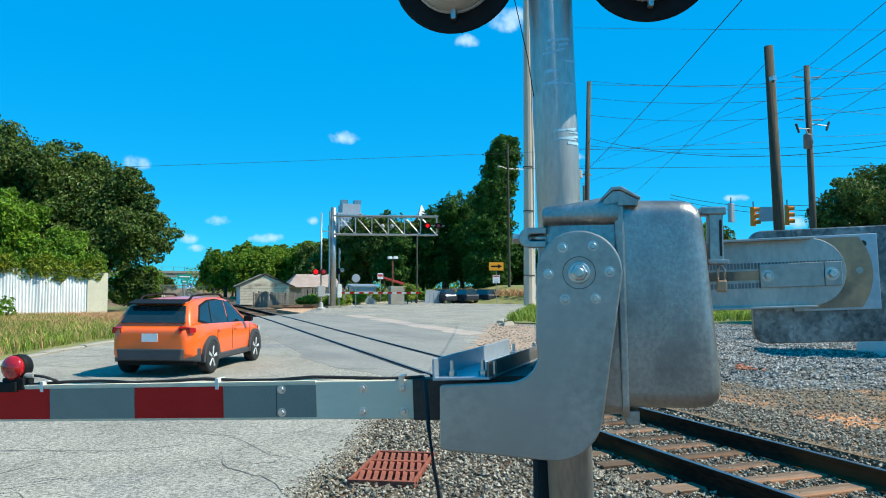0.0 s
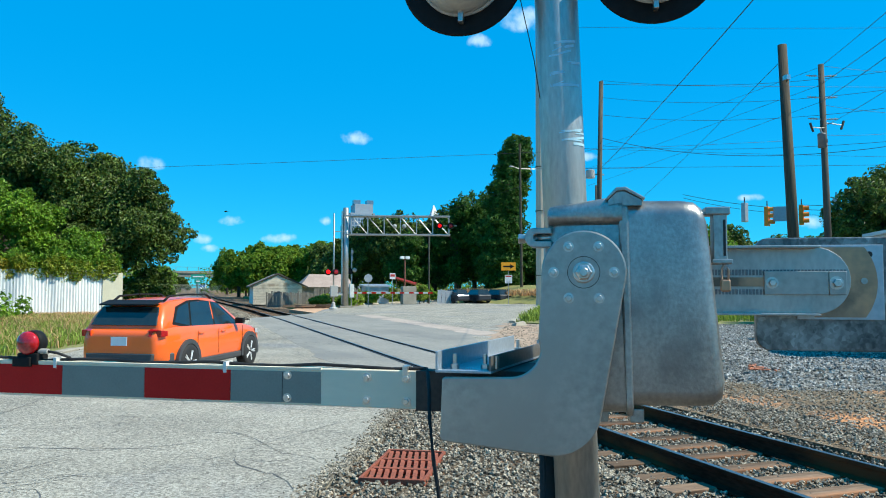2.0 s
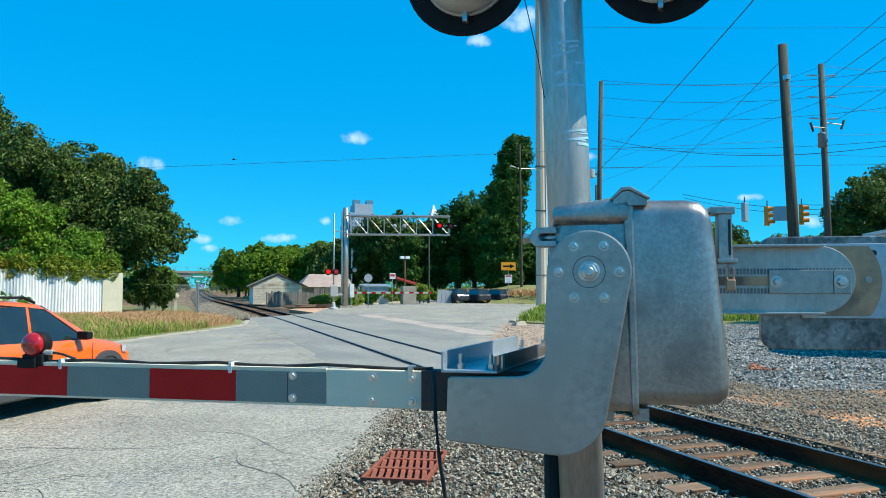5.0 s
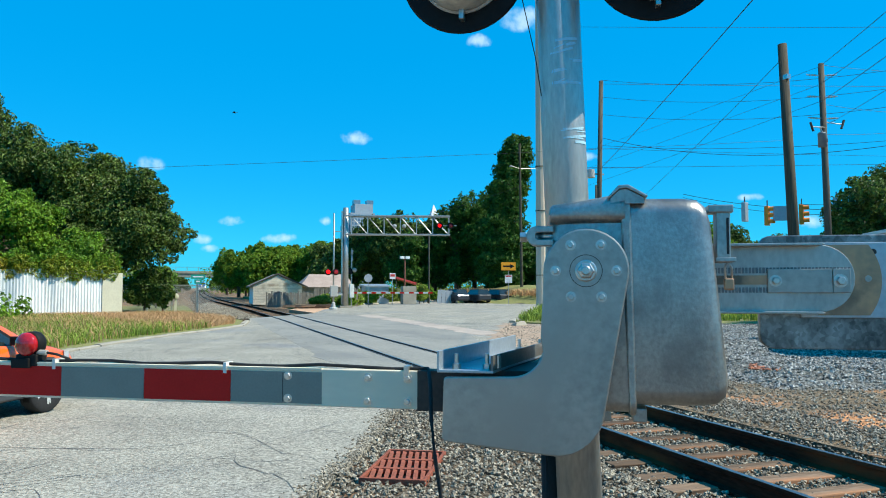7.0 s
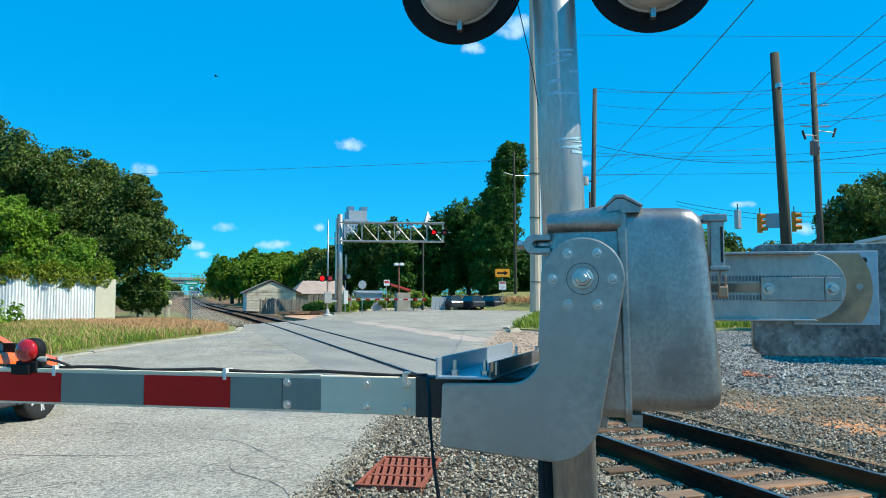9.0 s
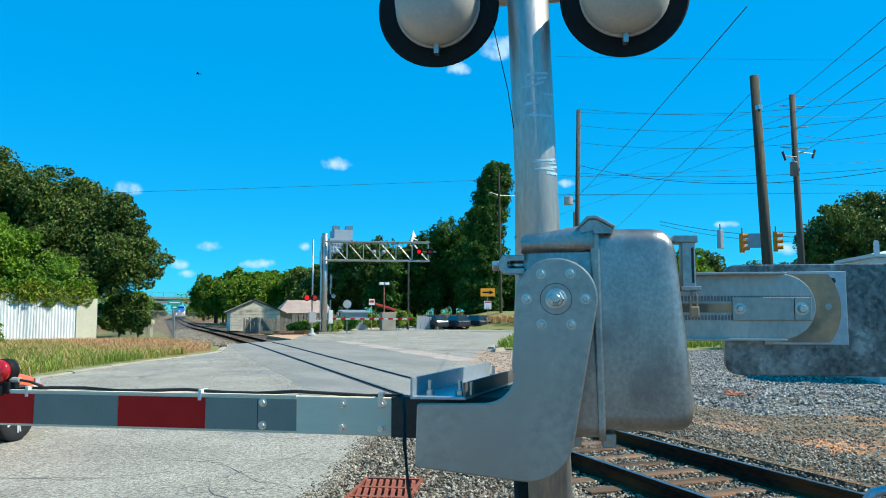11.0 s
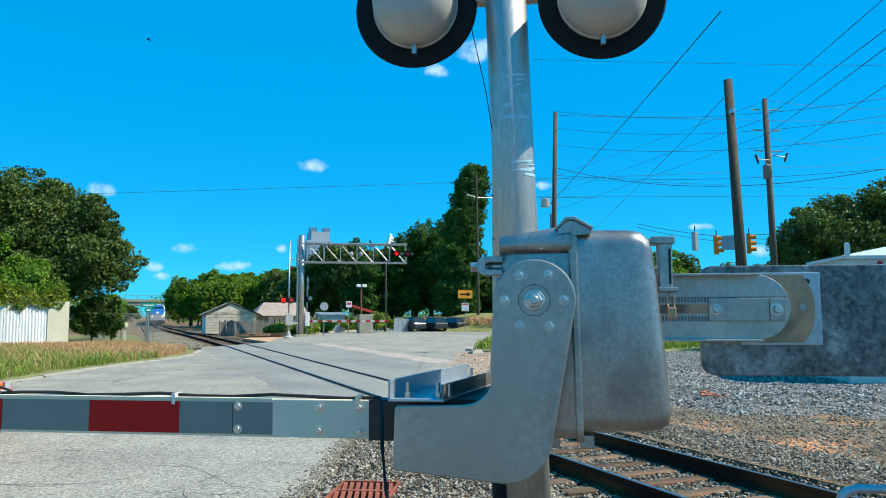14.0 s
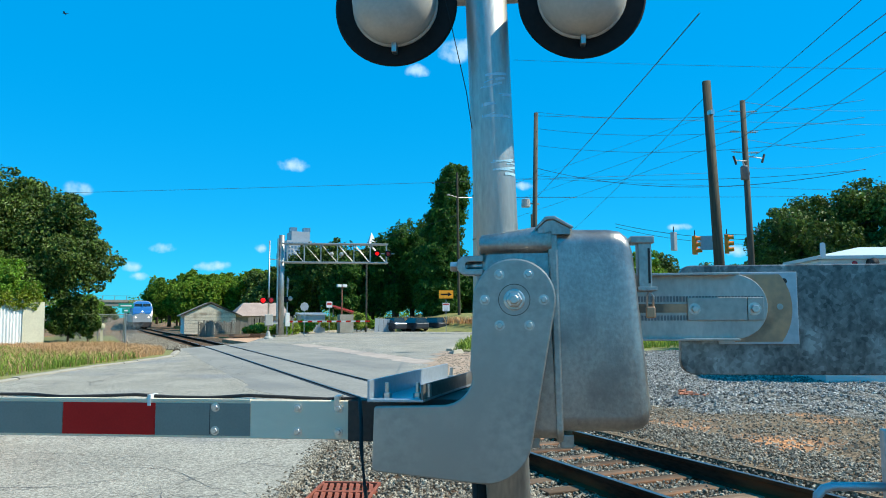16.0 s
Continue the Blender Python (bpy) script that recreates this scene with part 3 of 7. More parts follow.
FAR_BED = [(1.2, 47.2), (9.5, 47.2), (9.0, 60), (8, 80), (7.4, 100), (6.8, 125), (6.5, 165), (6.8, 220), (8.5, 330), (12, 480), (22, 720), (12, 720), (4, 480), (1.5, 330), (0.4, 220), (0.2, 160), (0.5, 125), (0.6, 100), (0.8, 80), (0.9, 60)]
part("ballast_bed", slab(FAR_BED, -0.31, -0.19), GRAVEL, label="stone ballast along the track beyond the road", category="ballast", kind="structure")


def stones():
    rng = random.Random(7)
    pts = []
    for x, y in fill([(-0.9, 2), (1.0, 6.25), (1.82, 7.85), (2.9, 10.4), (4.45, 13.5), (6.9, 17.5), (8.3, 16), (8.6, 4), (3, 2)], 54000, 11):
        dx = abs(x - 5.64)
        if abs(dx - 0.752) < 0.08 or abs((x - 2.05) * 0.469 + (y - 7.1) * 0.883) < 0.62 and abs((y - 7.1) * 0.469 - (x - 2.05) * 0.883) < 0.31:
            continue
        k = max(0.0, min(1.0, (dx - 1.35) / 0.5))
        z = -0.185 + 0.165 * (k if x < 5.6 else 0.6 * k) + rng.uniform(-0.012, 0.022)
        if dx < 1.3 and ((y + 3.0) / 0.53) % 1 < 0.17 or dx < 1.3 and ((y + 3.0) / 0.53) % 1 > 0.83:
            if rng.random() < 0.66:
                continue
        pts.append((x, y, z))
    v, f = scatter(pts, 0.0225, 3, 0.85)
    raw("ballast_stones", v, f, STONE, label="loose grey and tan ballast stones", category="ballast", kind="stuff")
    pts = [(x, y, -0.10 + rng.uniform(-0.01, 0.015)) for x, y in fill([(8.2, 3), (8.2, 16.5), (10.2, 16), (12.8, 8), (12.5, 3)], 8000, 13)]
    v, f = scatter(pts, 0.026, 6, 0.75)
    raw("shoulder_gravel", v, f, STONE, label="brown stones strewn over the shoulder", category="ballast", kind="stuff")
    spill = []
    for i in range(1700):
        t = rng.random()
        y = 6.0 + t * 5.6
        x = float(np.interp(y, [6.0, 6.3, 7.85, 10.4, 13.6], [0.8, 0.95, 1.75, 2.84, 4.5]))
        d = abs(rng.gauss(0, 0.11)) - 0.06
        spill.append((x - d * 0.9, y + d * 0.42, 0.006))
    v, f = scatter(spill, 0.015, 16, 0.7)
    raw("spilled_gravel", v, f, STONE, label="small stones spilled over the road edge", category="gravel", kind="stuff")
    pts = []
    for x, y in fill([(9.6, 10.2), (9.6, 15.4), (12.4, 22.4), (15, 26), (22, 26), (23, 9.2), (16, 8.6)], 38000, 12) + fill(APRON, 8000, 15):
        k = min(1, edge_distance(APRON, x, y) / 2.5)
        pts.append((x, y, -0.31 + 0.43 * k + 0.05 * noise.noise(Vector((x * 1.7, y * 1.7, 0))) + rng.uniform(-0.006, 0.02)))
    v, f = scatter(pts, 0.036, 5, 0.85)
    raw("gravel_stones", v, f, STONE_GREY, label="loose pale grey crushed stones", category="gravel", kind="stuff")
    pts = [(x, y, -0.19 + rng.uniform(0, 0.05)) for x, y in fill([(0.8, 47.4), (4.4, 47.4), (3.6, 80), (2.5, 100), (0.8, 90)], 7000, 14)]
    v, f = scatter(pts, 0.06, 8, 0.8)
    raw("shoulder_stones", v, f, STONE, label="ballast stones on the track shoulder", category="ballast", kind="stuff")
    pts = [(x, y, 0.09) for x, y in fill([(11.2, 12.0), (12.1, 12.6), (11.7, 13.2), (10.9, 12.5)], 60, 31)]
    v, f = scatter(pts, 0.06, 9, 0.5)
    raw("brick_rubble", v, f, BRICK, label="broken red brick pieces on the gravel", category="rubble", kind="stuff")


stones()


def kerb(path, w, h, label, step=1.1, seed=1):
    """Cast kerb stones along a line, each one a piece of its own."""
    t = thing("kerb", None, label, "kerb", kind="structure")
    rng = random.Random(seed)
    for (x0, y0), (x1, y1) in zip(path, path[1:]):
        L = math.hypot(x1 - x0, y1 - y0)
        n = max(1, round(L / step))
        a = math.degrees(math.atan2(y1 - y0, x1 - x0))
        for i in range(n):
            k = (i + 0.5) / n
            ln = L / n / 2 - 0.012
            bm = loft([[(-ln, -w, -0.14), (-ln, w, -0.14), (-ln, w, h), (-ln, -w * 0.4, h), (-ln, -w, h * 0.6)], [(ln, -w, -0.14), (ln, w, -0.14), (ln, w, h), (ln, -w * 0.4, h), (ln, -w, h * 0.6)]])
            part("kerb_stone", bm, CONCRETE, t, m=pose(x0 + (x1 - x0) * k + rng.uniform(-.02, .02), y0 + (y1 - y0) * k, rng.uniform(-0.03, 0.0), 0, 0, a + rng.uniform(-1.5, 1.5)))
    return t


kerb([(-7.2, 8), (-4.1, 18.7), (-3.0, 23.1), (-2.15, 25.6), (-0.8, 28.8), (0.75, 31.8), (2.3, 35.2), (2.95, 40.5)], 0.12, 0.07, "worn pale concrete kerb stones edging the verge")
kerb([(16.9, 75.2), (28, 91.2), (44, 112.2)], 0.2, 0.16, "pale concrete kerb at the far side of the junction", 3.0)
kerb([(15.4, 34.1), (29, 58.2)], 0.16, 0.12, "pale concrete kerb of the grass island", 2.0)

VERGE = [(-30, 4), (-7.3, 8), (-4.2, 18.7), (-3.1, 23.1), (-2.25, 25.6), (-0.9, 28.8), (0.65, 31.8), (2.2, 35.2), (2.7, 40.5), (0.4, 47.3), (0.2, 60), (-0.3, 75), (-40, 75), (-60, 30)]
part("verge", slab(VERGE, -0.31, 0.06), GRASSGROUND, label="grass verge between the road and the metal fence", category="grass verge", kind="structure")
ISLAND = [(15.6, 33.7), (29.1, 57.8), (45, 66), (60, 40), (30, 26), (19, 29)]
part("grass_island", slab(ISLAND, -0.31, 0.05), GRASSGROUND, label="grassy ground beside the junction", category="grass verge", kind="structure")
mound("far_bank", [(29, 84), (38, 69), (60, 72), (75, 110), (60, 125), (36, 110)], -0.1, 2.1, 7, GRASSGROUND, "dry grass bank beside the far road", "bank", 0.1, 3.0)
part("far_verge", slab([(13.8, 66.7), (17.1, 75.4), (28.2, 91.5), (44, 112.5), (60, 150), (10, 150), (9.5, 66)], -0.31, 0.1), GRASSGROUND, label="weedy ground behind the far kerb", category="grass verge", kind="structure")
part("dirt_shoulder", slab(ragged([(7.1, 18.1), (14.9, 34.2), (18.8, 29), (12.5, 17.5)], 0, 1, 0.25, 0.28, 6), -0.31, 0.006), mat("sandy_dirt", (0.48, 0.345, 0.25), (0.29, 0.205, 0.15), 0.95, scale=0.9, fine=10, bump=0.03, bscale=14, c=(0.26, 0.245, 0.22), spec=0.1), label="sandy brown dirt shoulder beside the track", category="ground", kind="structure")
part("sand_patch", slab([(8.2, 51.7), (10.75, 61.4), (13.4, 66.3), (10, 68), (7.6, 60)], -0.31, 0.03), mat("orange_soil", (0.60, 0.36, 0.22), (0.42, 0.25, 0.15), 0.95, scale=1, fine=10, bump=0.02), label="orange sandy soil beside the far signal", category="ground", kind="structure")


rng = random.Random(41)
v, f = scatter([(x, y, 0.012) for x, y in fill([(7.4, 18.2), (14.9, 33.6), (18.6, 29), (12.5, 17.5)], 2200, 42)], 0.03, 43, 0.6)
raw("dirt_stones", v, f, STONE, label="loose stones strewn over the dirt shoulder", category="gravel", kind="stuff")
part("concrete_lump", loft([[(-0.42, -0.2, -0.02), (0.4, -0.24, -0.02), (0.46, 0.2, -0.02), (-0.3, 0.26, -0.02)], [(-0.3, -0.14, 0.16), (0.26, -0.16, 0.2), (0.3, 0.12, 0.18), (-0.22, 0.16, 0.1)]]), CONCRETE, label="broken pale concrete lump at the road edge", category="rubble", bevel=0.03, m=pose(14.6, 31.6, 0.01, 0, 0, 25))


def blades(points, h0, h1, lean, seed, z=0.05, w=0.012):
    rng = random.Random(seed)
    vs, fs = [], []
    for x, y in points:
        for _ in range(3):
            a, h = rng.uniform(0, 6.28), rng.uniform(h0, h1)
            dx, dy, k = math.cos(a), math.sin(a), len(vs)
            ww = w * rng.uniform(0.7, 1.6)
            l1, l2 = lean * h * rng.uniform(0.1, 0.5), lean * h * rng.uniform(0.6, 1.4)
            ox, oy = rng.uniform(-.1, .1), rng.uniform(-.1, .1)
            px, py = x + ox, y + oy
            vs += [(px - dy * ww, py + dx * ww, z - 0.02), (px + dy * ww, py - dx * ww, z - 0.02), (px + dx * l1 + dy * ww, py + dy * l1 - dx * ww, z + h * 0.6), (px + dx * l1 - dy * ww, py + dy * l1 + dx * ww, z + h * 0.6), (px + dx * l2, py + dy * l2, z + h)]
            fs += [(k, k + 1, k + 2, k + 3), (k + 3, k + 2, k + 4)]
    return vs, fs


DRY = [(-9, 39), (-2.5, 33.5), (0.4, 32.6), (1.2, 34.2), (1.9, 35.8), (2.3, 40.5), (0.3, 47), (-0.2, 50), (-12, 49)]
GREENV = [(-9, 12), (-4.6, 19), (-3.4, 23.2), (-2.6, 25.8), (-0.9, 29.5), (0.9, 33.2), (-2.5, 36), (-6, 46), (-14, 46), (-16, 20)]
v, f = blades(fill(DRY, 13000, 21), 0.10, 0.36, 0.6, 1, w=0.008)
raw("dry_grass", v, f, GRASS_DRY, label="tall dry straw coloured grass", category="grass", kind="stuff")
v, f = blades(fill(GREENV, 19000, 22), 0.08, 0.40, 0.6, 2, w=0.009)
raw("green_grass", v, f, GRASS_GREEN, label="green and yellow weedy grass", category="grass", kind="stuff")
v, f = blades(fill(GREENV, 3800, 27), 0.12, 0.5, 0.6, 7, w=0.008)
raw("dry_stalks", v, f, GRASS_DRY, label="dry stalks among the green grass", category="grass", kind="stuff")
v, f = blades(fill([(15.7, 34.2), (28.6, 57.3), (40, 62), (34, 32), (20, 30)], 6500, 23), 0.12, 0.5, 0.5, 3, w=0.02)
raw("island_grass", v, f, GRASS_GREEN, label="bright green grass with dry stalks", category="grass", kind="stuff")
v, f = blades(fill([(31, 86), (38.5, 71), (56, 76), (40, 104)], 5000, 24), 0.3, 0.9, 0.4, 4, z=0.9, w=0.035)
raw("bank_grass", v, f, GRASS_DRY, label="dry tan grass on the bank", category="grass", kind="stuff")
v, f = blades(fill([(13.9, 67), (17.3, 75.8), (26, 88.4), (27, 96), (16, 80), (12.5, 70)], 9000, 25), 0.3, 1.1, 0.4, 5, z=0.1, w=0.03)
raw("far_weeds", v, f, GRASS_GREEN, label="green weeds behind the far kerb", category="grass", kind="stuff")


# ---- the crossing gate ----
GATE = pose(0, 0, 0, 0, 0, -29.936)   # local x along the gate arm, y away across it
HUB = GATE @ pose(0, 2.64, 1.81)


def along_y(x, z, y=0.0):
    return Matrix.Translation((x, y, z)) @ Matrix.Rotation(radians(90), 4, "X")


def bolt(parent, x, y, z, r, h, washer=True):
    """A hexagon bolt head that looks towards -y."""
    m = along_y(x, z, y)
    b = part("bolt", lathe([(r, 0), (r, h * 0.8), (r * 0.86, h)], 6, m), BOLT, parent, bevel=r * 0.08)
    if washer:
        part("washer", lathe([(r * 1.5, -0.001), (r * 1.5, 0.003), (r * 0.4, 0.0035)], 18, m), BOLT, b)
    return b


def arc(cx, cz, r, a0, a1, n):
    return [(cx + r * math.cos(radians(a0 + (a1 - a0) * i / n)), cz + r * math.sin(radians(a0 + (a1 - a0) * i / n))) for i in range(n + 1)]


def gate_arm():
    g = thing("crossing_gate_arm", HUB, "lowered red and white striped railway gate arm with galvanized counterweight", "crossing gate")
    outline = arc(0, 0, 0.148, -4, 180, 22) + [(-0.152, -0.10), (-0.160, -0.235)] + arc(-0.262, -0.262, 0.112, 0, -90, 8)[1:] + [(-0.50, -0.379), (-0.508, -0.387), (-0.515, -0.60), (-0.507, -0.610)] \
        + [(-0.13, -0.646)] + arc(-0.112, -0.476, 0.172, -88, -12, 9)
    pl = part("side_plate", prism(outline, -0.012, 0.004), PLATE, g, "smooth grey steel side plate", bevel=0.0065)
    for k in range(6):
        a = radians(60 * k)
        bolt(pl, 0.105 * math.cos(a), -0.012, 0.105 * math.sin(a), 0.0125, 0.012)
    part("hub_ring", lathe([(0.057, -0.002), (0.057, 0.0012), (0.0548, 0.0012), (0.0548, -0.002)], 40, along_y(0, 0, -0.0125)), DARK_STEEL, pl, "thin dark ring round the hub")
    part("hub_washer", lathe([(0.038, -0.002), (0.038, 0.005), (0.034, 0.007), (0.01, 0.007)], 30, along_y(0, 0, -0.012)), BOLT, pl, smooth=False)
    part("hub_nut", lathe([(0.030, 0.004), (0.030, 0.022), (0.025, 0.026)], 6, along_y(0, 0, -0.012)), BOLT, pl, bevel=0.002)
    part("shaft_end", lathe([(0.017, 0.0), (0.017, 0.036), (0.013, 0.039)], 20, along_y(0, 0, -0.012)), BOLT, pl, smooth=False)
    part("far_side_plate", prism(outline, 0.45, 0.466), PLATE, g, bevel=0.003)
    part("shaft", tube((0, 0.0, 0), (0, 0.46, 0), 0.035), DARK_STEEL, g)
    # steel channel that ties the arm to the side plates, set at a slant
    ux, uy = 0.192, 0.981

    def chan(a, b, z0, z1, v0=0.0, v1=0.98):
        return loft([[(-0.535 + x + ux * v, uy * v, z) for x, z in ((a, z0), (b, z0), (b, z1), (a, z1))] for v in (v0, v1)])
    tr = part("bracket_tray", chan(0.0, 0.205, -0.366, -0.356), BLUE_STEEL, g, "blue grey steel channel with bolts", bevel=0.002)
    part("flange", chan(0.0, 0.009, -0.357, -0.288), BLUE_STEEL, tr, bevel=0.002)
    # near flange: darker copy of the steel, its shadow side put into the colour
    part("flange", chan(0.196, 0.205, -0.357, -0.303), mat("shaded_steel", (0.20, 0.185, 0.165), (0.13, 0.12, 0.108), 0.5, 0.5, scale=8, fine=50), tr, bevel=0.002)
    part("flange_lug", chan(0.205, 0.212, -0.352, -0.306, 0.05, 0.075), BOLT, tr, "bright steel tab")
    part("channel_below", box(-0.46, -0.20, 0.12, 0.80, -0.46, -0.368), DARK_STEEL, tr)
    for q, v in ((0.055, 0.05), (0.165, 0.06), (0.06, 0.86), (0.15, 0.88)):
        x, y = -0.535 + q + ux * v, uy * v
        b = part("stud", tube((x, y, -0.356), (x, y, -0.300), 0.008, n=10), BOLT, tr)
        part("nut", lathe([(0.017, 0), (0.017, 0.018), (0.014, 0.020)], 6, Matrix.Translation((x, y, -0.356))), BOLT, b)
    part("cross_tie", tube((-0.20, 0.75, -0.33), (-0.02, 0.75, -0.33), 0.030, n=14), BLUE_STEEL, tr, "blue grey end of a tie bolt", bevel=0.004)
    # the shade on the socket is put into its dark colour
    part("arm_socket", box(-0.66, -0.36, 0.225, 0.30, -0.545, -0.385), DARK_STEEL, g, "steel arm socket with its shade in the dark colour", bevel=0.004)
    # the arm itself
    a0, a1, zc = -0.655, -7.2, -0.465
    arm = part("arm_beam", box(a1, a0, 0.235, 0.285, zc - 0.076, zc + 0.076), ALU, g, "bare aluminium arm beam", bevel=0.004)
    part("top_cap", box(a1, -1.06, 0.231, 0.289, zc + 0.070, zc + 0.0785), ALU, arm)
    x, k = -1.058, 0
    while x > -7.1:
        w = 0.40
        part("reflective_stripe", box(x - w + 0.001, x - 0.001, 0.2325, 0.236, zc - 0.066, zc + 0.062), RED_TAPE if k % 2 else WHITE_TAPE, arm, "dull red reflective stripe" if k % 2 else "grey white reflective stripe")
        x, k = x - w, k + 1
    part("seam", box(-1.229, -1.226, 0.2318, 0.2335, zc - 0.06, zc + 0.058), DARK_STEEL, arm)
    for bx in (-0.70, -0.865, -1.205):
        for bz in (-0.046, 0.046):
            bolt(arm, bx, 0.234, zc + bz, 0.012, 0.012)
    part("clip", box(-1.492, -1.478, 0.229, 0.292, zc + 0.05, zc + 0.094), WHITE_PAINT, arm)
    part("clip", box(-2.302, -2.288, 0.229, 0.292, zc + 0.05, zc + 0.094), WHITE_PAINT, arm)
    part("clip", box(-0.715, -0.695, 0.225, 0.292, zc + 0.055, zc + 0.094), BOLT, arm)
    pts = [(-7.0 + i * 0.16, 0.262, zc + 0.085 + 0.006 * math.sin(i * 1.9)) for i in range(40)] + [(-0.62, 0.25, zc + 0.085), (-0.60, 0.17, zc + 0.078), (-0.575, 0.08, zc + 0.03), (-0.555, 0.0, zc - 0.07), (-0.535, -0.03, zc - 0.20), (-0.50, -0.03, zc - 0.42), (-0.455, 0.0, zc - 0.75), (-0.42, 0.02, zc - 1.2)]
    wire("arm_cable", pts, 0.0075, RUBBER, g, "black cable clipped along the arm")
    # lamp on the arm
    lx = -2.43
    lamp = part("arm_lamp", lathe([(0.02, -0.026), (0.054, -0.024), (0.056, -0.012), (0.056, 0.012), (0.054, 0.024), (0.02, 0.026)], 28, along_y(lx, zc + 0.156, 0.26)), BLACK, g, "round red warning lamp on the arm", smooth=True)
    part("lens", lathe([(0.053, 0.0), (0.052, 0.014), (0.044, 0.027), (0.026, 0.036), (0.002, 0.039)], 28, along_y(lx - 0.004, zc + 0.156, 0.238)), RED_LENS, lamp, "clear red lens", smooth=True)
    part("lens", lathe([(0.051, 0.0), (0.049, -0.012), (0.040, -0.024), (0.022, -0.032), (0.002, -0.034)], 28, along_y(lx - 0.004, zc + 0.156, 0.282)), RED_LENS, lamp, smooth=True)
    part("lamp_foot", box(lx - 0.055, lx + 0.05, 0.225, 0.295, zc + 0.06, zc + 0.112), BLACK, lamp, bevel=0.006)
    part("lamp_clamp", box(lx - 0.07, lx + 0.02, 0.215, 0.305, zc + 0.052, zc + 0.095), BLACK, lamp, bevel=0.004)
    part("gland", tube((lx + 0.04, 0.25, zc + 0.12), (lx + 0.085, 0.25, zc + 0.12), 0.012, n=10), LAMP_GREY, lamp)
    wire("lead", [(lx + 0.08, 0.25, zc + 0.12), (lx + 0.13, 0.255, zc + 0.112), (lx + 0.19, 0.26, zc + 0.092)], 0.006, RUBBER, lamp)
    # counterweight side
    ch = part("counterweight_arm", prism([(0.16, -0.150)] + arc(0.86, -0.024, 0.128, -90, 90, 16) + [(0.16, 0.104)], 0.36, 0.372), GALV, g, "galvanized channel arm with toothed slot", bevel=0.002)
    part("flange", prism([(0.16, 0.098), (0.862, 0.098), (0.87, 0.102), (0.862, 0.108), (0.16, 0.108)], 0.30, 0.372), GALV, ch, bevel=0.002)
    part("flange", prism([(0.16, -0.157), (0.862, -0.157), (0.87, -0.153), (0.862, -0.148), (0.16, -0.148)], 0.315, 0.372), GALV, ch, bevel=0.002)
    part("slot", box(0.40, 0.68, 0.354, 0.3605, -0.047, -0.012), BRONZE, ch, "slot showing brass coloured plate")
    for z0, z1 in ((-0.004, 0.018), (-0.078, -0.058)):
        bm = bmesh.new()
        for i in range(46):
            box(0.40 + i * 0.0125, 0.4082 + i * 0.0125, 0.357, 0.361, z0, z1, bm)
        part("rack_teeth", bm, mat("tooth_steel", (0.22, 0.23, 0.24), (0.15, 0.155, 0.16), 0.5, 0.7), ch, "row of small locking teeth")
    ad = part("adjuster_plate", box(0.678, 0.905, 0.345, 0.356, -0.078, 0.012), PLATE, ch, "bolted adjuster plate", bevel=0.002)
    part("adjuster_plate", box(0.907, 0.968, 0.345, 0.356, -0.078, 0.012), PLATE, ch, bevel=0.002)
    bolt(ad, 0.705, 0.345, -0.033, 0.015, 0.018)
    bolt(ad, 0.932, 0.345, -0.033, 0.017, 0.02)
    part("zinc_plate", box(0.80, 1.105, 0.373, 0.385, -0.172, 0.112), BLUE_STEEL, ch, "pale steel backing plate", bevel=0.002)
    part("zinc_disc", prism([(0.86, -0.163)] + arc(0.86, -0.03, 0.222, -36.5, 36.5, 14) + [(0.86, 0.103)], 0.3685, 0.3735), BRONZE, ch, "yellow zinc plated disc")
    part("disc_slot", lathe([(0.012, 0), (0.012, 0.003), (0.002, 0.0032)], 16, along_y(1.035, -0.025, 0.368)), PLATE, ch)
    part("plate_hole", lathe([(0.012, 0), (0.012, 0.003), (0.002, 0.0032)], 14, along_y(1.055, 0.075, 0.3725)), DARK_STEEL, ch)
    part("counterweight", prism(rounded(0.655, 1.95, -0.292, 0.142, 0.05), 0.39, 0.43), mat("spangle_zinc", (0.22, 0.225, 0.22), (0.085, 0.09, 0.09), 0.40, 0.8, scale=15, fine=48, c=(0.30, 0.312, 0.308), spec=0.5, stretch=(1, 1, 0.7)), g, "heavy galvanized counterweight plate with crystal pattern", bevel=0.004)
    return g


gate = gate_arm()
aggregate(MATS["spangle_zinc"], 62, 0.72, 1.35)


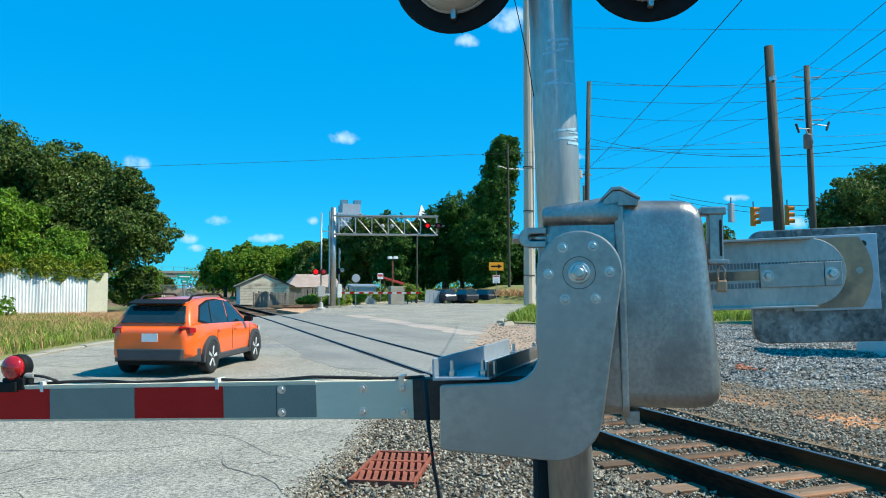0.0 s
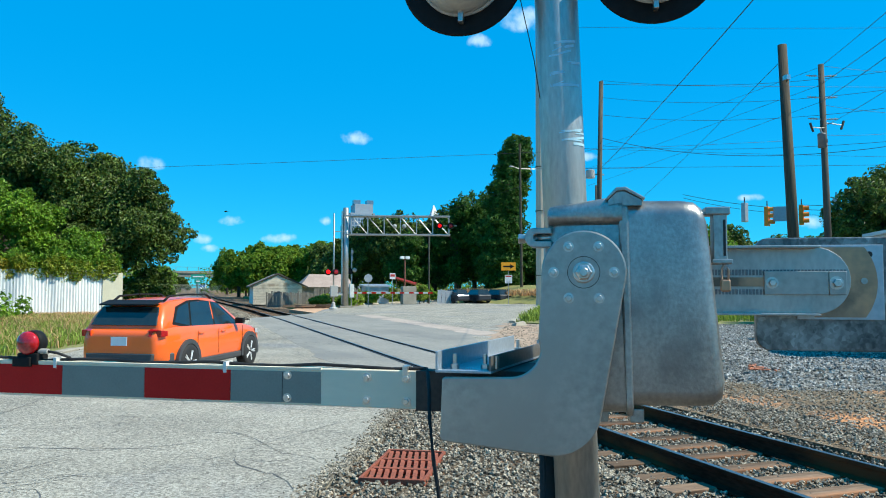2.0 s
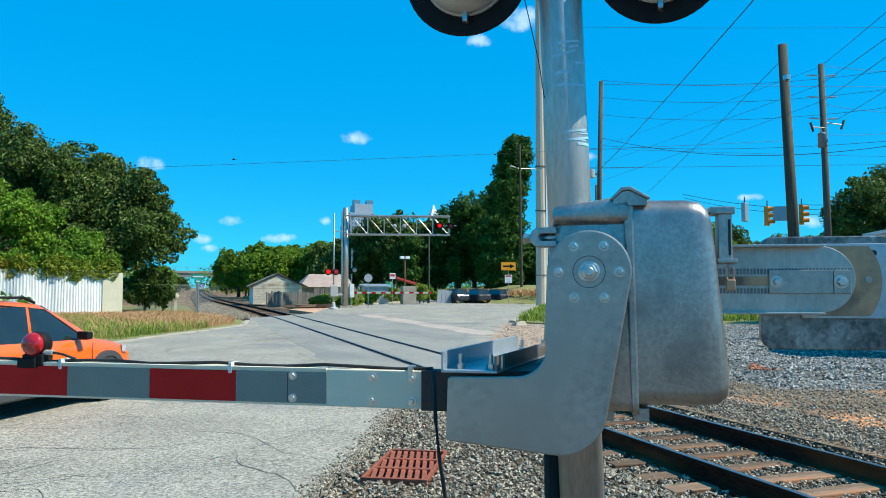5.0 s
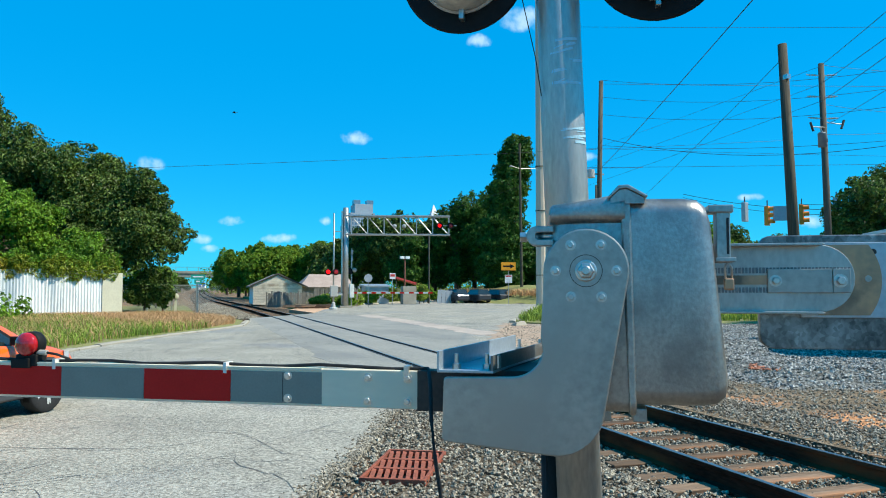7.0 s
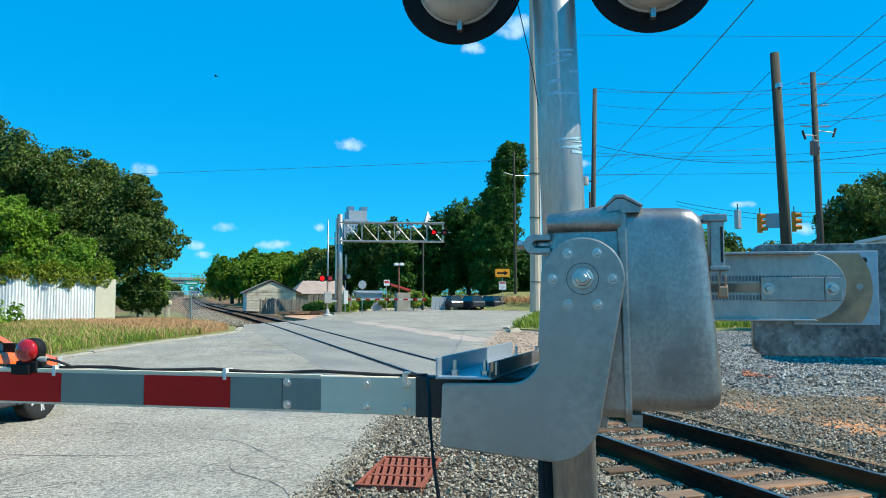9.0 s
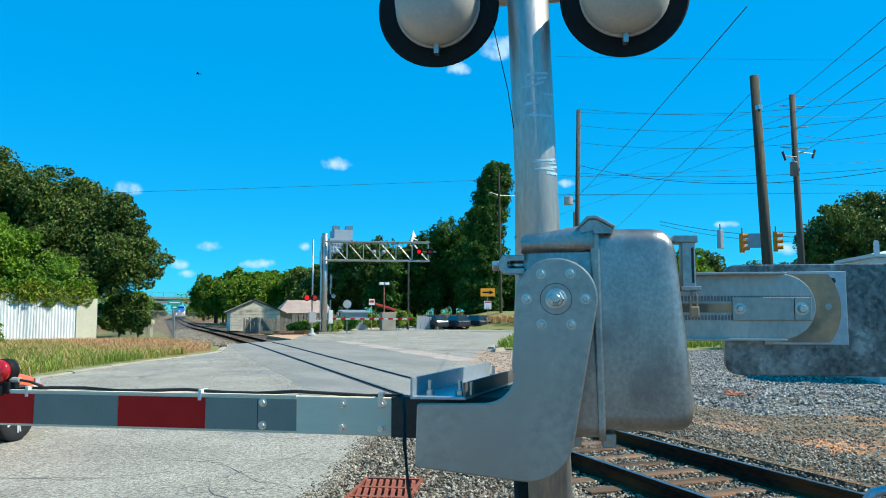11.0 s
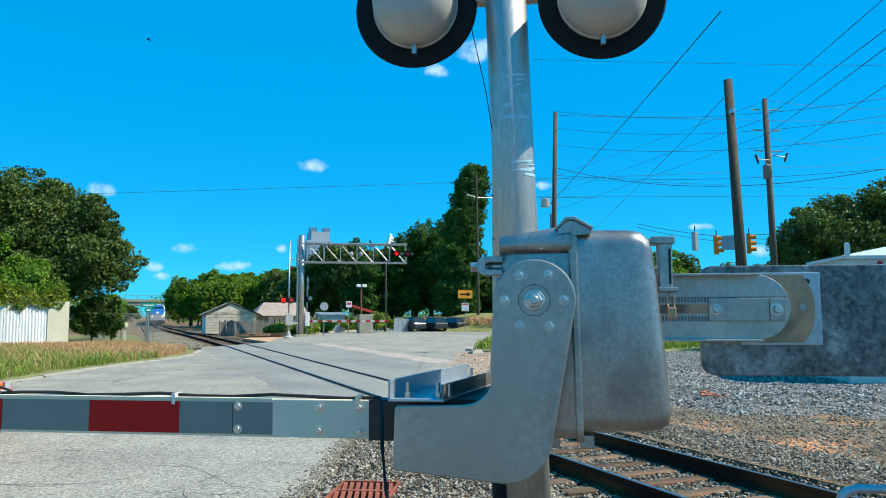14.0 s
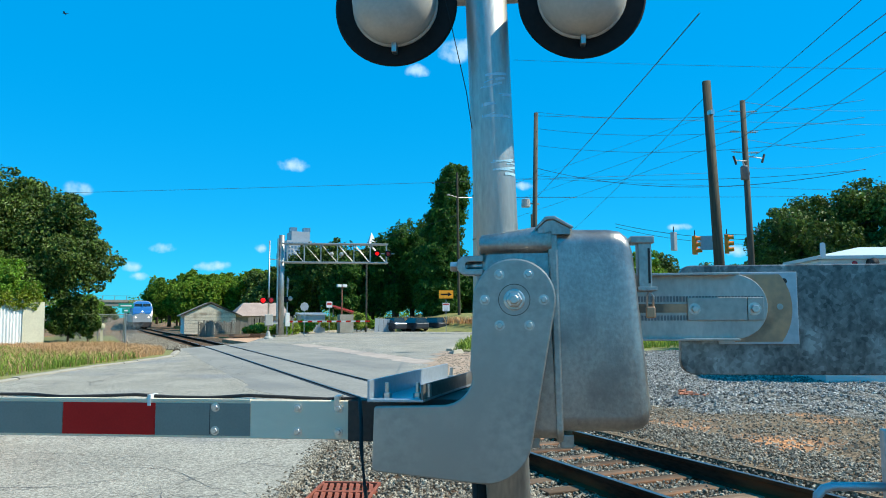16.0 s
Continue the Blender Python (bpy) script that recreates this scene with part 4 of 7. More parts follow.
def mechanism():
    t = thing("gate_mechanism", GATE, "grey cast aluminium gate mechanism housing on the mast", "gate mechanism")
    # door: a bulging casting right of the joint
    rings = []
    for x, s in ((0.146, 1.0), (0.152, 1.0), (0.160, 1.0), (0.215, 0.997), (0.37, 0.99), (0.418, 0.972), (0.446, 0.925), (0.458, 0.83), (0.460, 0.5)):
        dy, dz = 0.185 * s, 0.368 * s + (0.004 if s > .97 else 0)
        lean = 0.014 + 0.050 * (x - 0.16) / 0.3
        rings.append([(x - lean * pz / 0.7, 2.885 + py, 1.703 + pz) for py, pz in rounded(-dy, dy, -dz, dz, 0.05 * s + 0.01, 6)])
    door = part("door", loft(rings), CAST, t, "bulging cast metal door", smooth=True)
    # joint flange, leaning a little
    part("joint_flange", loft([[(x - lean * pz / 0.7, 2.885 + py, 1.700 + pz) for py, pz in rounded(-0.194, 0.194, -0.405, 0.393, 0.05)] for x, lean in ((0.134, 0.022), (0.164, 0.012))]), CAST, t, "raised joint flange", bevel=0.007)
    rings = []
    for x, s, lo in ((0.150, 1.0, -0.385), (0.144, 1.0, -0.385), (0.136, 1.0, -0.385), (0.02, 0.99, -0.385), (-0.09, 0.98, -0.36), (-0.115, 0.94, -0.34), (-0.128, 0.85, -0.30)):
        rings.append([(x, 2.885 + py, 1.692 + pz) for py, pz in rounded(-0.178 * s, 0.178 * s, lo, 0.33 * s, 0.04, 5)])
    body = part("body", loft(rings), CAST, t, "cast metal housing body", smooth=True)
    lid = []
    for x, top in ((-0.128, 0.346), (-0.120, 0.360), (-0.03, 0.372), (0.06, 0.386), (0.138, 0.400)):
        lid.append([(x, 2.885 + py, 1.692 + pz) for py, pz in rounded(-0.199, 0.199, 0.290, top, 0.03, 4)])
    part("rain_lip", loft(lid), CAST, body, "overhanging rounded lip", smooth=True)
    ridge = [(0.078, 2.074), (0.085, 2.069), (0.120, 2.102), (0.146, 2.104), (0.212, 2.068), (0.218, 2.076), (0.150, 2.117), (0.116, 2.115)]
    part("top_ridge", prism(ridge, 2.676, 3.07), CAST, body, "gable cap over the joint", bevel=0.003)
    part("ridge_core", prism([(0.088, 2.05), (0.206, 2.05), (0.206, 2.069), (0.147, 2.101), (0.120, 2.100), (0.088, 2.070)], 2.686, 3.06), CAST, body)
    loop = arc(-0.178, 1.940, 0.036, 90, 270, 12)
    strap = [(-0.115, 1.976)] + loop + [(-0.115, 1.904), (-0.115, 1.927)] + arc(-0.168, 1.940, 0.013, 270, 90, 12) + [(-0.115, 1.953)]
    hn = part("hinge_strap", prism(strap, 2.705, 2.775), CAST, body, "looped hinge strap round a bolt", bevel=0.003)
    part("hinge_bolt", tube((-0.170, 2.735, 1.940), (-0.095, 2.735, 1.940), 0.014, n=12), BOLT, hn, smooth=True)
    part("hinge_nut", tube((-0.238, 2.735, 1.938), (-0.213, 2.735, 1.938), 0.020, n=6), BOLT, hn, bevel=0.002)
    part("hinge_shank", tube((-0.215, 2.735, 1.938), (-0.160, 2.735, 1.939), 0.011, n=10), BOLT, hn)
    hs = part("hasp", box(0.458, 0.506, 2.76, 2.83, 1.84, 2.03), CAST, door, "vertical latch bracket", bevel=0.004)
    part("hasp_top", box(0.430, 0.516, 2.75, 2.84, 2.018, 2.046), CAST, hs, bevel=0.004)
    part("hasp_foot", box(0.452, 0.522, 2.75, 2.82, 1.842, 1.858), CAST, hs, bevel=0.003)
    part("hasp_groove", box(0.492, 0.500, 2.756, 2.762, 1.87, 2.0), DARK_STEEL, hs)
    lk = part("padlock", box(0.482, 0.516, 2.76, 2.785, 1.742, 1.785), BRONZE, hs, "small brass padlock", bevel=0.006)
    wire("shackle", [(0.487, 2.772, 1.783), (0.487, 2.772, 1.822), (0.494, 2.772, 1.838), (0.503, 2.772, 1.838), (0.510, 2.772, 1.822), (0.510, 2.772, 1.783)], 0.0045, BOLT, lk)
    part("name_label", box(0.4725, 0.476, 2.80, 2.88, 1.52, 1.62), mat("blue_label", (0.45, 0.66, 0.75), (0.4, 0.6, 0.7), 0.4), door, "small pale blue label")
    for x0, x1 in ((0.0, 0.085), (0.16, 0.21)):
        part("foot", box(x0, x1, 2.76, 2.98, 1.268, 1.318), CAST, body, bevel=0.004)
    part("mast_saddle", box(-0.16, 0.10, 3.0, 3.06, 1.40, 1.95), GALV, body, bevel=0.006)
    return t


mechanism()


def mast():
    t = thing("signal_mast", GATE @ pose(0.0, 3.12, 0.0), "round galvanized steel crossing signal mast with two lamps", "signal mast")
    top = (-0.185, 0, 5.2)
    m = part("mast_tube", tube((0, 0, -0.1), top, 0.091, n=40), GALV_MAST, t, "galvanized steel tube with scuffs", smooth=True)
    # pale scuff rings of paint on the tube
    scuff = mat("blue_scuff", (0.42, 0.66, 0.76), (0.33, 0.54, 0.63), 0.6, scale=20, fine=90)
    rng = random.Random(5)
    for z, span, cnt in ((2.755, (200, 330), 6), (2.70, (195, 340), 5), (2.62, (200, 330), 5), (2.375, (262, 345), 9)):
        for i in range(cnt):
            a0 = rng.uniform(span[0], span[1] - 35)
            a1 = min(span[1], a0 + rng.uniform(25, 75))
            zz, h = z + rng.uniform(-0.028, 0.028), rng.uniform(0.002, 0.006)
            cx = -0.185 * (zz / 5.2)
            tilt = rng.uniform(0.0, 0.016)
            n = 8
            ring = [(cx + 0.0916 * math.cos(radians(a0 + (a1 - a0) * k / n)), 0.0916 * math.sin(radians(a0 + (a1 - a0) * k / n)), zz + tilt * k / n) for k in range(n + 1)]
            bm = loft([[(x, y, z2 - h) for x, y, z2 in ring], [(x, y, z2 + h) for x, y, z2 in ring]], caps=False, closed=False)
            part("scuff", bm, scuff, m, "pale blue paint scuff" if i == 0 else "")
    part("crossarm", tube((-0.53, 0.02, 3.16), (0.36, 0.02, 3.16), 0.03, n=14), GALV, t)
    for x in (-0.515, 0.302):
        mm = along_y(x, 3.13, 0.0)
        bg = part("background_disc", lathe([(0.272, -0.004), (0.275, 0.004), (0.268, 0.012), (0.17, 0.010), (0.17, -0.002)], 48, mm), BLACK, t, "black round lamp background", smooth=False)
        part("lamp_housing", lathe([(0.184, 0.01), (0.184, 0.05), (0.174, 0.12), (0.146, 0.168), (0.09, 0.195), (0.002, 0.204)], 40, mm), LAMP_GREY, bg, "grey domed lamp housing", smooth=True)
        part("housing_rim", lathe([(0.190, 0.008), (0.192, 0.022), (0.184, 0.03), (0.18, 0.012)], 40, mm), LAMP_GREY, bg)
        part("latch", box(x - 0.011, x + 0.011, -0.055, -0.01, 2.905, 2.955), BOLT, bg, bevel=0.003)
        part("latch_slot", box(x - 0.011, x + 0.011, -0.083, -0.06, 2.972, 2.982), DARK_STEEL, bg)
        part("side_lug", box(x + 0.165, x + 0.20, -0.06, -0.01, 3.16, 3.24), LAMP_GREY, bg, bevel=0.004)
        part("visor", loft([[(x + 0.17 * math.cos(radians(a)), y, 3.13 + 0.17 * math.sin(radians(a))) for a in range(-20, 201, 20)] for y in (0.005, 0.30)], caps=False, closed=False), BLACK, bg)
    wire("drop_cable", [(-0.33, 0.0, 3.32), (-0.26, -0.02, 3.0), (-0.20, -0.04, 2.72), (-0.175, -0.06, 2.55)], 0.002, RUBBER, t)
    part("base_flange", lathe([(0.19, -0.1), (0.19, -0.04), (0.12, -0.03), (0.105, 0.12), (0.092, 0.13)], 24), GALV, t)
    part("conduit", tube((-0.135, 0.06, -0.1), (-0.150, 0.05, 1.22), 0.046, n=20), RUBBER, t, "black cable conduit", smooth=True)
    wire("earth_wire", [(-0.155, -0.09, -0.06), (-0.16, -0.08, 0.5), (-0.165, -0.07, 1.1)], 0.005, RUBBER, t)
    return t


mast()


def drain_grate():
    t = thing("drain_grate", pose(2.05, 7.1, -0.012, 0, 0, 62.0), "rusty red cast iron storm drain grate in the gravel", "drain grate")
    w, h = 0.57, 0.28
    part("rim", prism([(-w, -0.03), (w, -0.03), (w, 0.035), (-w, 0.035)], -h - 0.03, -h), GRATE, t, bevel=0.004)
    part("rim", box(-w, w, h, h + 0.03, -0.03, 0.035), GRATE, t, bevel=0.004)
    part("rim", box(-w - 0.04, -w, -h - 0.03, h + 0.03, -0.03, 0.035), GRATE, t, bevel=0.004)
    part("rim", box(w, w + 0.04, -h - 0.03, h + 0.03, -0.03, 0.035), GRATE, t, bevel=0.004)
    for x in (-0.19, 0.19):
        part("cross_bar", box(x - 0.03, x + 0.03, -h, h, -0.03, 0.033), GRATE, t, bevel=0.004)
    for c in (-0.385, 0.0, 0.385):
        for i in range(8):
            y = -h + 0.04 + i * (2 * h - 0.08) / 7
            part("slat", box(-0.168, 0.168, -0.021, 0.021, -0.03, 0.026), GRATE, t, m=pose(c, y, 0, 12, 0, 9))
    # black sheet under the slats stands in for the shade down the drain
    part("pit", box(-w, w, -h, h, -0.06, -0.035), BLACK, t, "black sheet for the shade in the drain opening")
    return t


drain_grate()


def rail_stub():
    """Bent pipe guard with a post at the far end of the view."""
    t = thing("pipe_guard", GATE @ pose(1.30, 3.05, 0), "grey painted bent pipe guard with square post", "guard rail")
    part("post", box(0.105, 0.15, -0.02, 0.02, -0.1, 1.31), BLUE_STEEL, t, bevel=0.004)
    wire("pipe", [(-0.15, 0, -0.1), (-0.15, 0, 1.02), (-0.142, 0, 1.055), (-0.12, 0, 1.08), (-0.085, 0, 1.09), (0.11, 0, 1.092)], 0.018, BLUE_STEEL, t)
    return t


rail_stub()


# ---- the car ----
def car():
    c = thing("car", None, "bright orange compact crossover car with grey cladding and black roof rails", "car")
    # lower body: stations along the length (x, half width, sill, shoulder)
    st = [(-2.20, 0.62, 0.42, 0.86), (-2.17, 0.74, 0.36, 0.96), (-2.0, 0.84, 0.32, 1.02), (-1.6, 0.885, 0.30, 1.03), (-0.9, 0.90, 0.28, 1.02), (0, 0.90, 0.28, 1.00), (0.8, 0.895, 0.28, 0.985), (1.15, 0.885, 0.29, 0.97), (1.6, 0.87, 0.31, 0.90), (1.95, 0.82, 0.33, 0.81), (2.13, 0.72, 0.36, 0.72), (2.20, 0.58, 0.42, 0.62)]
    rings = []
    for x, w, b, t in st:
        half = [(w * 0.90, b), (w, b + 0.12), (w * 1.0, b + (t - b) * 0.55), (w * 0.985, b + (t - b) * 0.8), (w * 0.93, t - 0.02), (w * 0.78, t + 0.012)]
        rings.append([(x, y, z) for y, z in half] + [(x, -y, z) for y, z in half[::-1]])
    body = part("body", loft(rings), ORANGE, c, "glossy orange body", smooth=True)
    body.modifiers.new("wn", "WEIGHTED_NORMAL")
    # cabin
    cb = [(-2.10, 0.985, 0.70), (-1.98, 1.22, 0.66), (-1.80, 1.43, 0.61), (-1.45, 1.515, 0.575), (-0.8, 1.555, 0.575), (-0.1, 1.555, 0.575), (0.22, 1.52, 0.57), (0.55, 1.38, 0.60), (0.9, 1.17, 0.66), (1.18, 0.985, 0.72)]
    rings = []
    for x, z, wr in cb:
        z0 = 0.95
        k = (z - z0) / 0.6
        wb = 0.80
        half = [(wb, z0), (wb + (wr - wb) * 0.45, z0 + (z - z0) * 0.5), (wr + 0.03, z - 0.05 * k), (wr - 0.03, z - 0.008), (wr * 0.5, z + 0.012 * k)]
        rings.append([(x, y, zz) for y, zz in half] + [(x, -y, zz) for y, zz in half[::-1]])
    part("cabin", loft(rings), ORANGE, c, smooth=True)

    def pane(name, pts, s, label=""):
        # a side window, offset outwards, s = +1 left, -1 right
        out, inn = [], []
        for x, k in pts:
            ztop = np.interp(x, [r[0] for r in cb], [r[1] for r in cb])
            wr = np.interp(x, [r[0] for r in cb], [r[2] for r in cb])
            z = 0.95 + (ztop - 0.95) * k
            w = 0.80 + (wr + 0.03 - 0.80) * min(1, k / 0.93)
            out.append((x, s * (w + 0.012), z))
            inn.append((x, s * (w - 0.02), z))
        return part(name, loft([inn, out]), GLASS_DARK, c, label)
    for s in (1, -1):
        trim = pane("window_trim", [(1.02, 0.08), (0.30, 0.92), (-0.5, 0.94), (-0.95, 0.93), (-1.42, 0.78), (-1.72, 0.24), (-1.10, 0.03), (-0.1, 0.02)], s, "black window surround")
        trim.data.materials[0] = BLACK
        trim.location.y = -0.006 * s
        pane("front_window", [(0.90, 0.13), (0.30, 0.86), (-0.02, 0.89), (-0.11, 0.07)], s, "dark tinted side window")
        pane("rear_window", [(-0.17, 0.07), (-0.08, 0.89), (-0.86, 0.88), (-1.06, 0.09)], s, "dark tinted side window")
        pane("quarter_window", [(-1.12, 0.11), (-0.93, 0.87), (-1.35, 0.74), (-1.62, 0.30)], s, "dark tinted quarter window")
        part("sill", loft([[(x, s * y, z) for y, z in ((0.86, 0.24), (0.915, 0.27), (0.915, 0.36), (0.86, 0.38))] for x in (-0.95, 0.95)]), CLADDING, c, "dark grey plastic sill", bevel=0.01)
        for wx in (-1.34, 1.33):
            n = 14
            o = [(wx + 0.435 * math.cos(math.pi * i / n), 0.34 + 0.435 * math.sin(math.pi * i / n)) for i in range(n + 1)]
            i_ = [(wx + 0.35 * math.cos(math.pi * i / n), 0.34 + 0.35 * math.sin(math.pi * i / n)) for i in range(n, -1, -1)]
            poly = [(o[0][0], 0.26)] + o + [(o[-1][0], 0.26), (i_[0][0], 0.26)] + i_ + [(i_[-1][0], 0.26)]
            part("wheel_arch", prism(poly, s * 0.82, s * 0.930), CLADDING, c, "dark grey plastic wheel arch")
            part("arch_lining", lathe([(0.352, -0.1), (0.352, 0.0), (0.002, 0.001)], 24, Matrix.Translation((wx, s * 0.897, 0.36)) @ Matrix.Rotation(radians(-90 * s), 4, "X")), BLACK, c)
        mr = part("mirror", loft([[(0.70 + a, s * y, 1.04 + b) for a, b in ((-0.04, -0.06), (0.09, -0.05), (0.09, 0.05), (-0.04, 0.07))] for y in (0.86, 0.90, 1.05)]), BLACK, c, "black door mirror", bevel=0.02)
        part("door_handle", box(-0.02, 0.15, s * 0.905 - 0.012, s * 0.905 + 0.012, 0.84, 0.87), ORANGE, c, bevel=0.006)
        part("door_handle", box(-0.95, -0.78, s * 0.905 - 0.012, s * 0.905 + 0.012, 0.85, 0.88), ORANGE, c, bevel=0.006)
        for sx in (-0.14, 0.98, -1.0):
            part("door_seam", box(sx - 0.004, sx + 0.004, s * 0.897, s * 0.9035, 0.42, 0.92), BLACK, c)
        part("roof_rail", loft([[(x, s * (0.52 + dy), z + dz) for dy, dz in ((-0.02, -0.01), (0.02, -0.01), (0.015, 0.025), (-0.015, 0.025))] for x, z in ((-1.62, 1.50), (-1.45, 1.585), (-0.8, 1.615), (0.0, 1.605), (0.2, 1.53))]), BLACK, c, "black roof rail", smooth=True)
        part("tail_light", loft([[(-2.16, s * 0.60, 0.86), (-2.16, s * 0.60, 1.0), (-2.16, s * 0.80, 0.98), (-2.16, s * 0.80, 0.86)], [(-2.215, s * 0.58, 0.87), (-2.215, s * 0.58, 0.97), (-2.03, s * 0.86, 0.97), (-2.03, s * 0.86, 0.87)]]), RED_LENS, c, "red tail light", bevel=0.01)
        part("headlight", loft([[(1.92, s * 0.60, 0.69), (1.92, s * 0.60, 0.80), (1.75, s * 0.85, 0.83), (1.75, s * 0.85, 0.72)], [(2.12, s * 0.60, 0.67), (2.10, s * 0.60, 0.76), (1.82, s * 0.868, 0.82), (1.84, s * 0.868, 0.71)]]), mat("headlamp_glass", (0.55, 0.58, 0.6), (0.3, 0.32, 0.35), 0.08, spec=0.8), c, "clear headlight")
    part("rear_screen", loft([[(-2.075, y, 1.06) for y in (-0.66, 0.66)] + [(-1.86, 0.575, 1.385), (-1.86, -0.575, 1.385)], [(-2.105, y, 1.07) for y in (-0.65, 0.65)] + [(-1.885, 0.565, 1.40), (-1.885, -0.565, 1.40)]]), GLASS_DARK, c, "dark rear window")
    part("windscreen", loft([[(1.12, y, 1.03) for y in (-0.66, 0.66)] + [(0.32, 0.53, 1.475), (0.32, -0.53, 1.475)], [(1.14, y, 1.05) for y in (-0.65, 0.65)] + [(0.34, 0.52, 1.495), (0.34, -0.52, 1.495)]]), GLASS_DARK, c, "dark windscreen")
    part("spoiler", loft([[(-2.02, y, 1.455), (-1.70, y, 1.53), (-1.70, y, 1.50), (-2.02, y, 1.425)] for y in (-0.56, 0.56)]), BLACK, c, "black roof spoiler", bevel=0.01)
    part("rear_bumper", loft([[(-2.23, y, z) for y, z in ((-0.62, 0.34), (0.62, 0.34), (0.66, 0.56), (-0.66, 0.56))], [(-1.85, y, z) for y, z in ((-0.90, 0.28), (0.90, 0.28), (0.90, 0.56), (-0.90, 0.56))]]), CLADDING, c, "dark grey rear bumper", bevel=0.02)
    part("front_bumper", loft([[(2.235, y, z) for y, z in ((-0.56, 0.30), (0.56, 0.30), (0.58, 0.46), (-0.58, 0.46))], [(1.85, y, z) for y, z in ((-0.875, 0.27), (0.875, 0.27), (0.875, 0.46), (-0.875, 0.46))]]), CLADDING, c, "dark grey front bumper", bevel=0.02)
    part("number_plate", box(-2.226, -2.212, -0.16, 0.16, 0.70, 0.86), SIGN_WHITE, c, "plain pale plate")
    part("underbody", box(-1.95, 1.95, -0.78, 0.78, 0.22, 0.40), BLACK, c)
    wire("aerial", [(-1.3, 0.15, 1.53), (-1.42, 0.15, 1.72)], 0.006, BLACK, c)
    wheels = []
    for wx, s in ((-1.34, 1), (-1.34, -1), (1.33, 1), (1.33, -1)):
        w = thing("wheel", pose(wx, s * 0.835, 0.34))
        w.parent = c
        mm = Matrix.Rotation(radians(-90 * s), 4, "X")
        part("tyre", lathe([(0.235, -0.10), (0.325, -0.105), (0.34, -0.08), (0.342, 0.0), (0.34, 0.08), (0.325, 0.105), (0.235, 0.10)], 32, mm), RUBBER, w, "black tyre", smooth=True)
        bm = lathe([(0.238, 0.03), (0.238, 0.098), (0.222, 0.10), (0.215, 0.06)], 28, mm)
        lathe([(0.06, 0.05), (0.06, 0.095), (0.01, 0.1)], 14, mm, bm)
        for k in range(5):
            a = radians(72 * k + 10)
            for d in (-0.10, 0.10):
                p0, p1 = Vector((0.045 * math.cos(a), 0.045 * math.sin(a), 0.082)), Vector((0.225 * math.cos(a + d), 0.225 * math.sin(a + d), 0.086))
                tube(mm @ p0, mm @ p1, 0.030, 0.022, 6, bm)
        part("rim", bm, ALLOY, w, "bright split spoke alloy rim")
        part("brake_disc", lathe([(0.2, 0.055), (0.2, 0.063), (0.002, 0.0635)], 20, mm), DARK_STEEL, w)
        wheels.append(w)
    return c, wheels


car_ob, car_wheels = car()


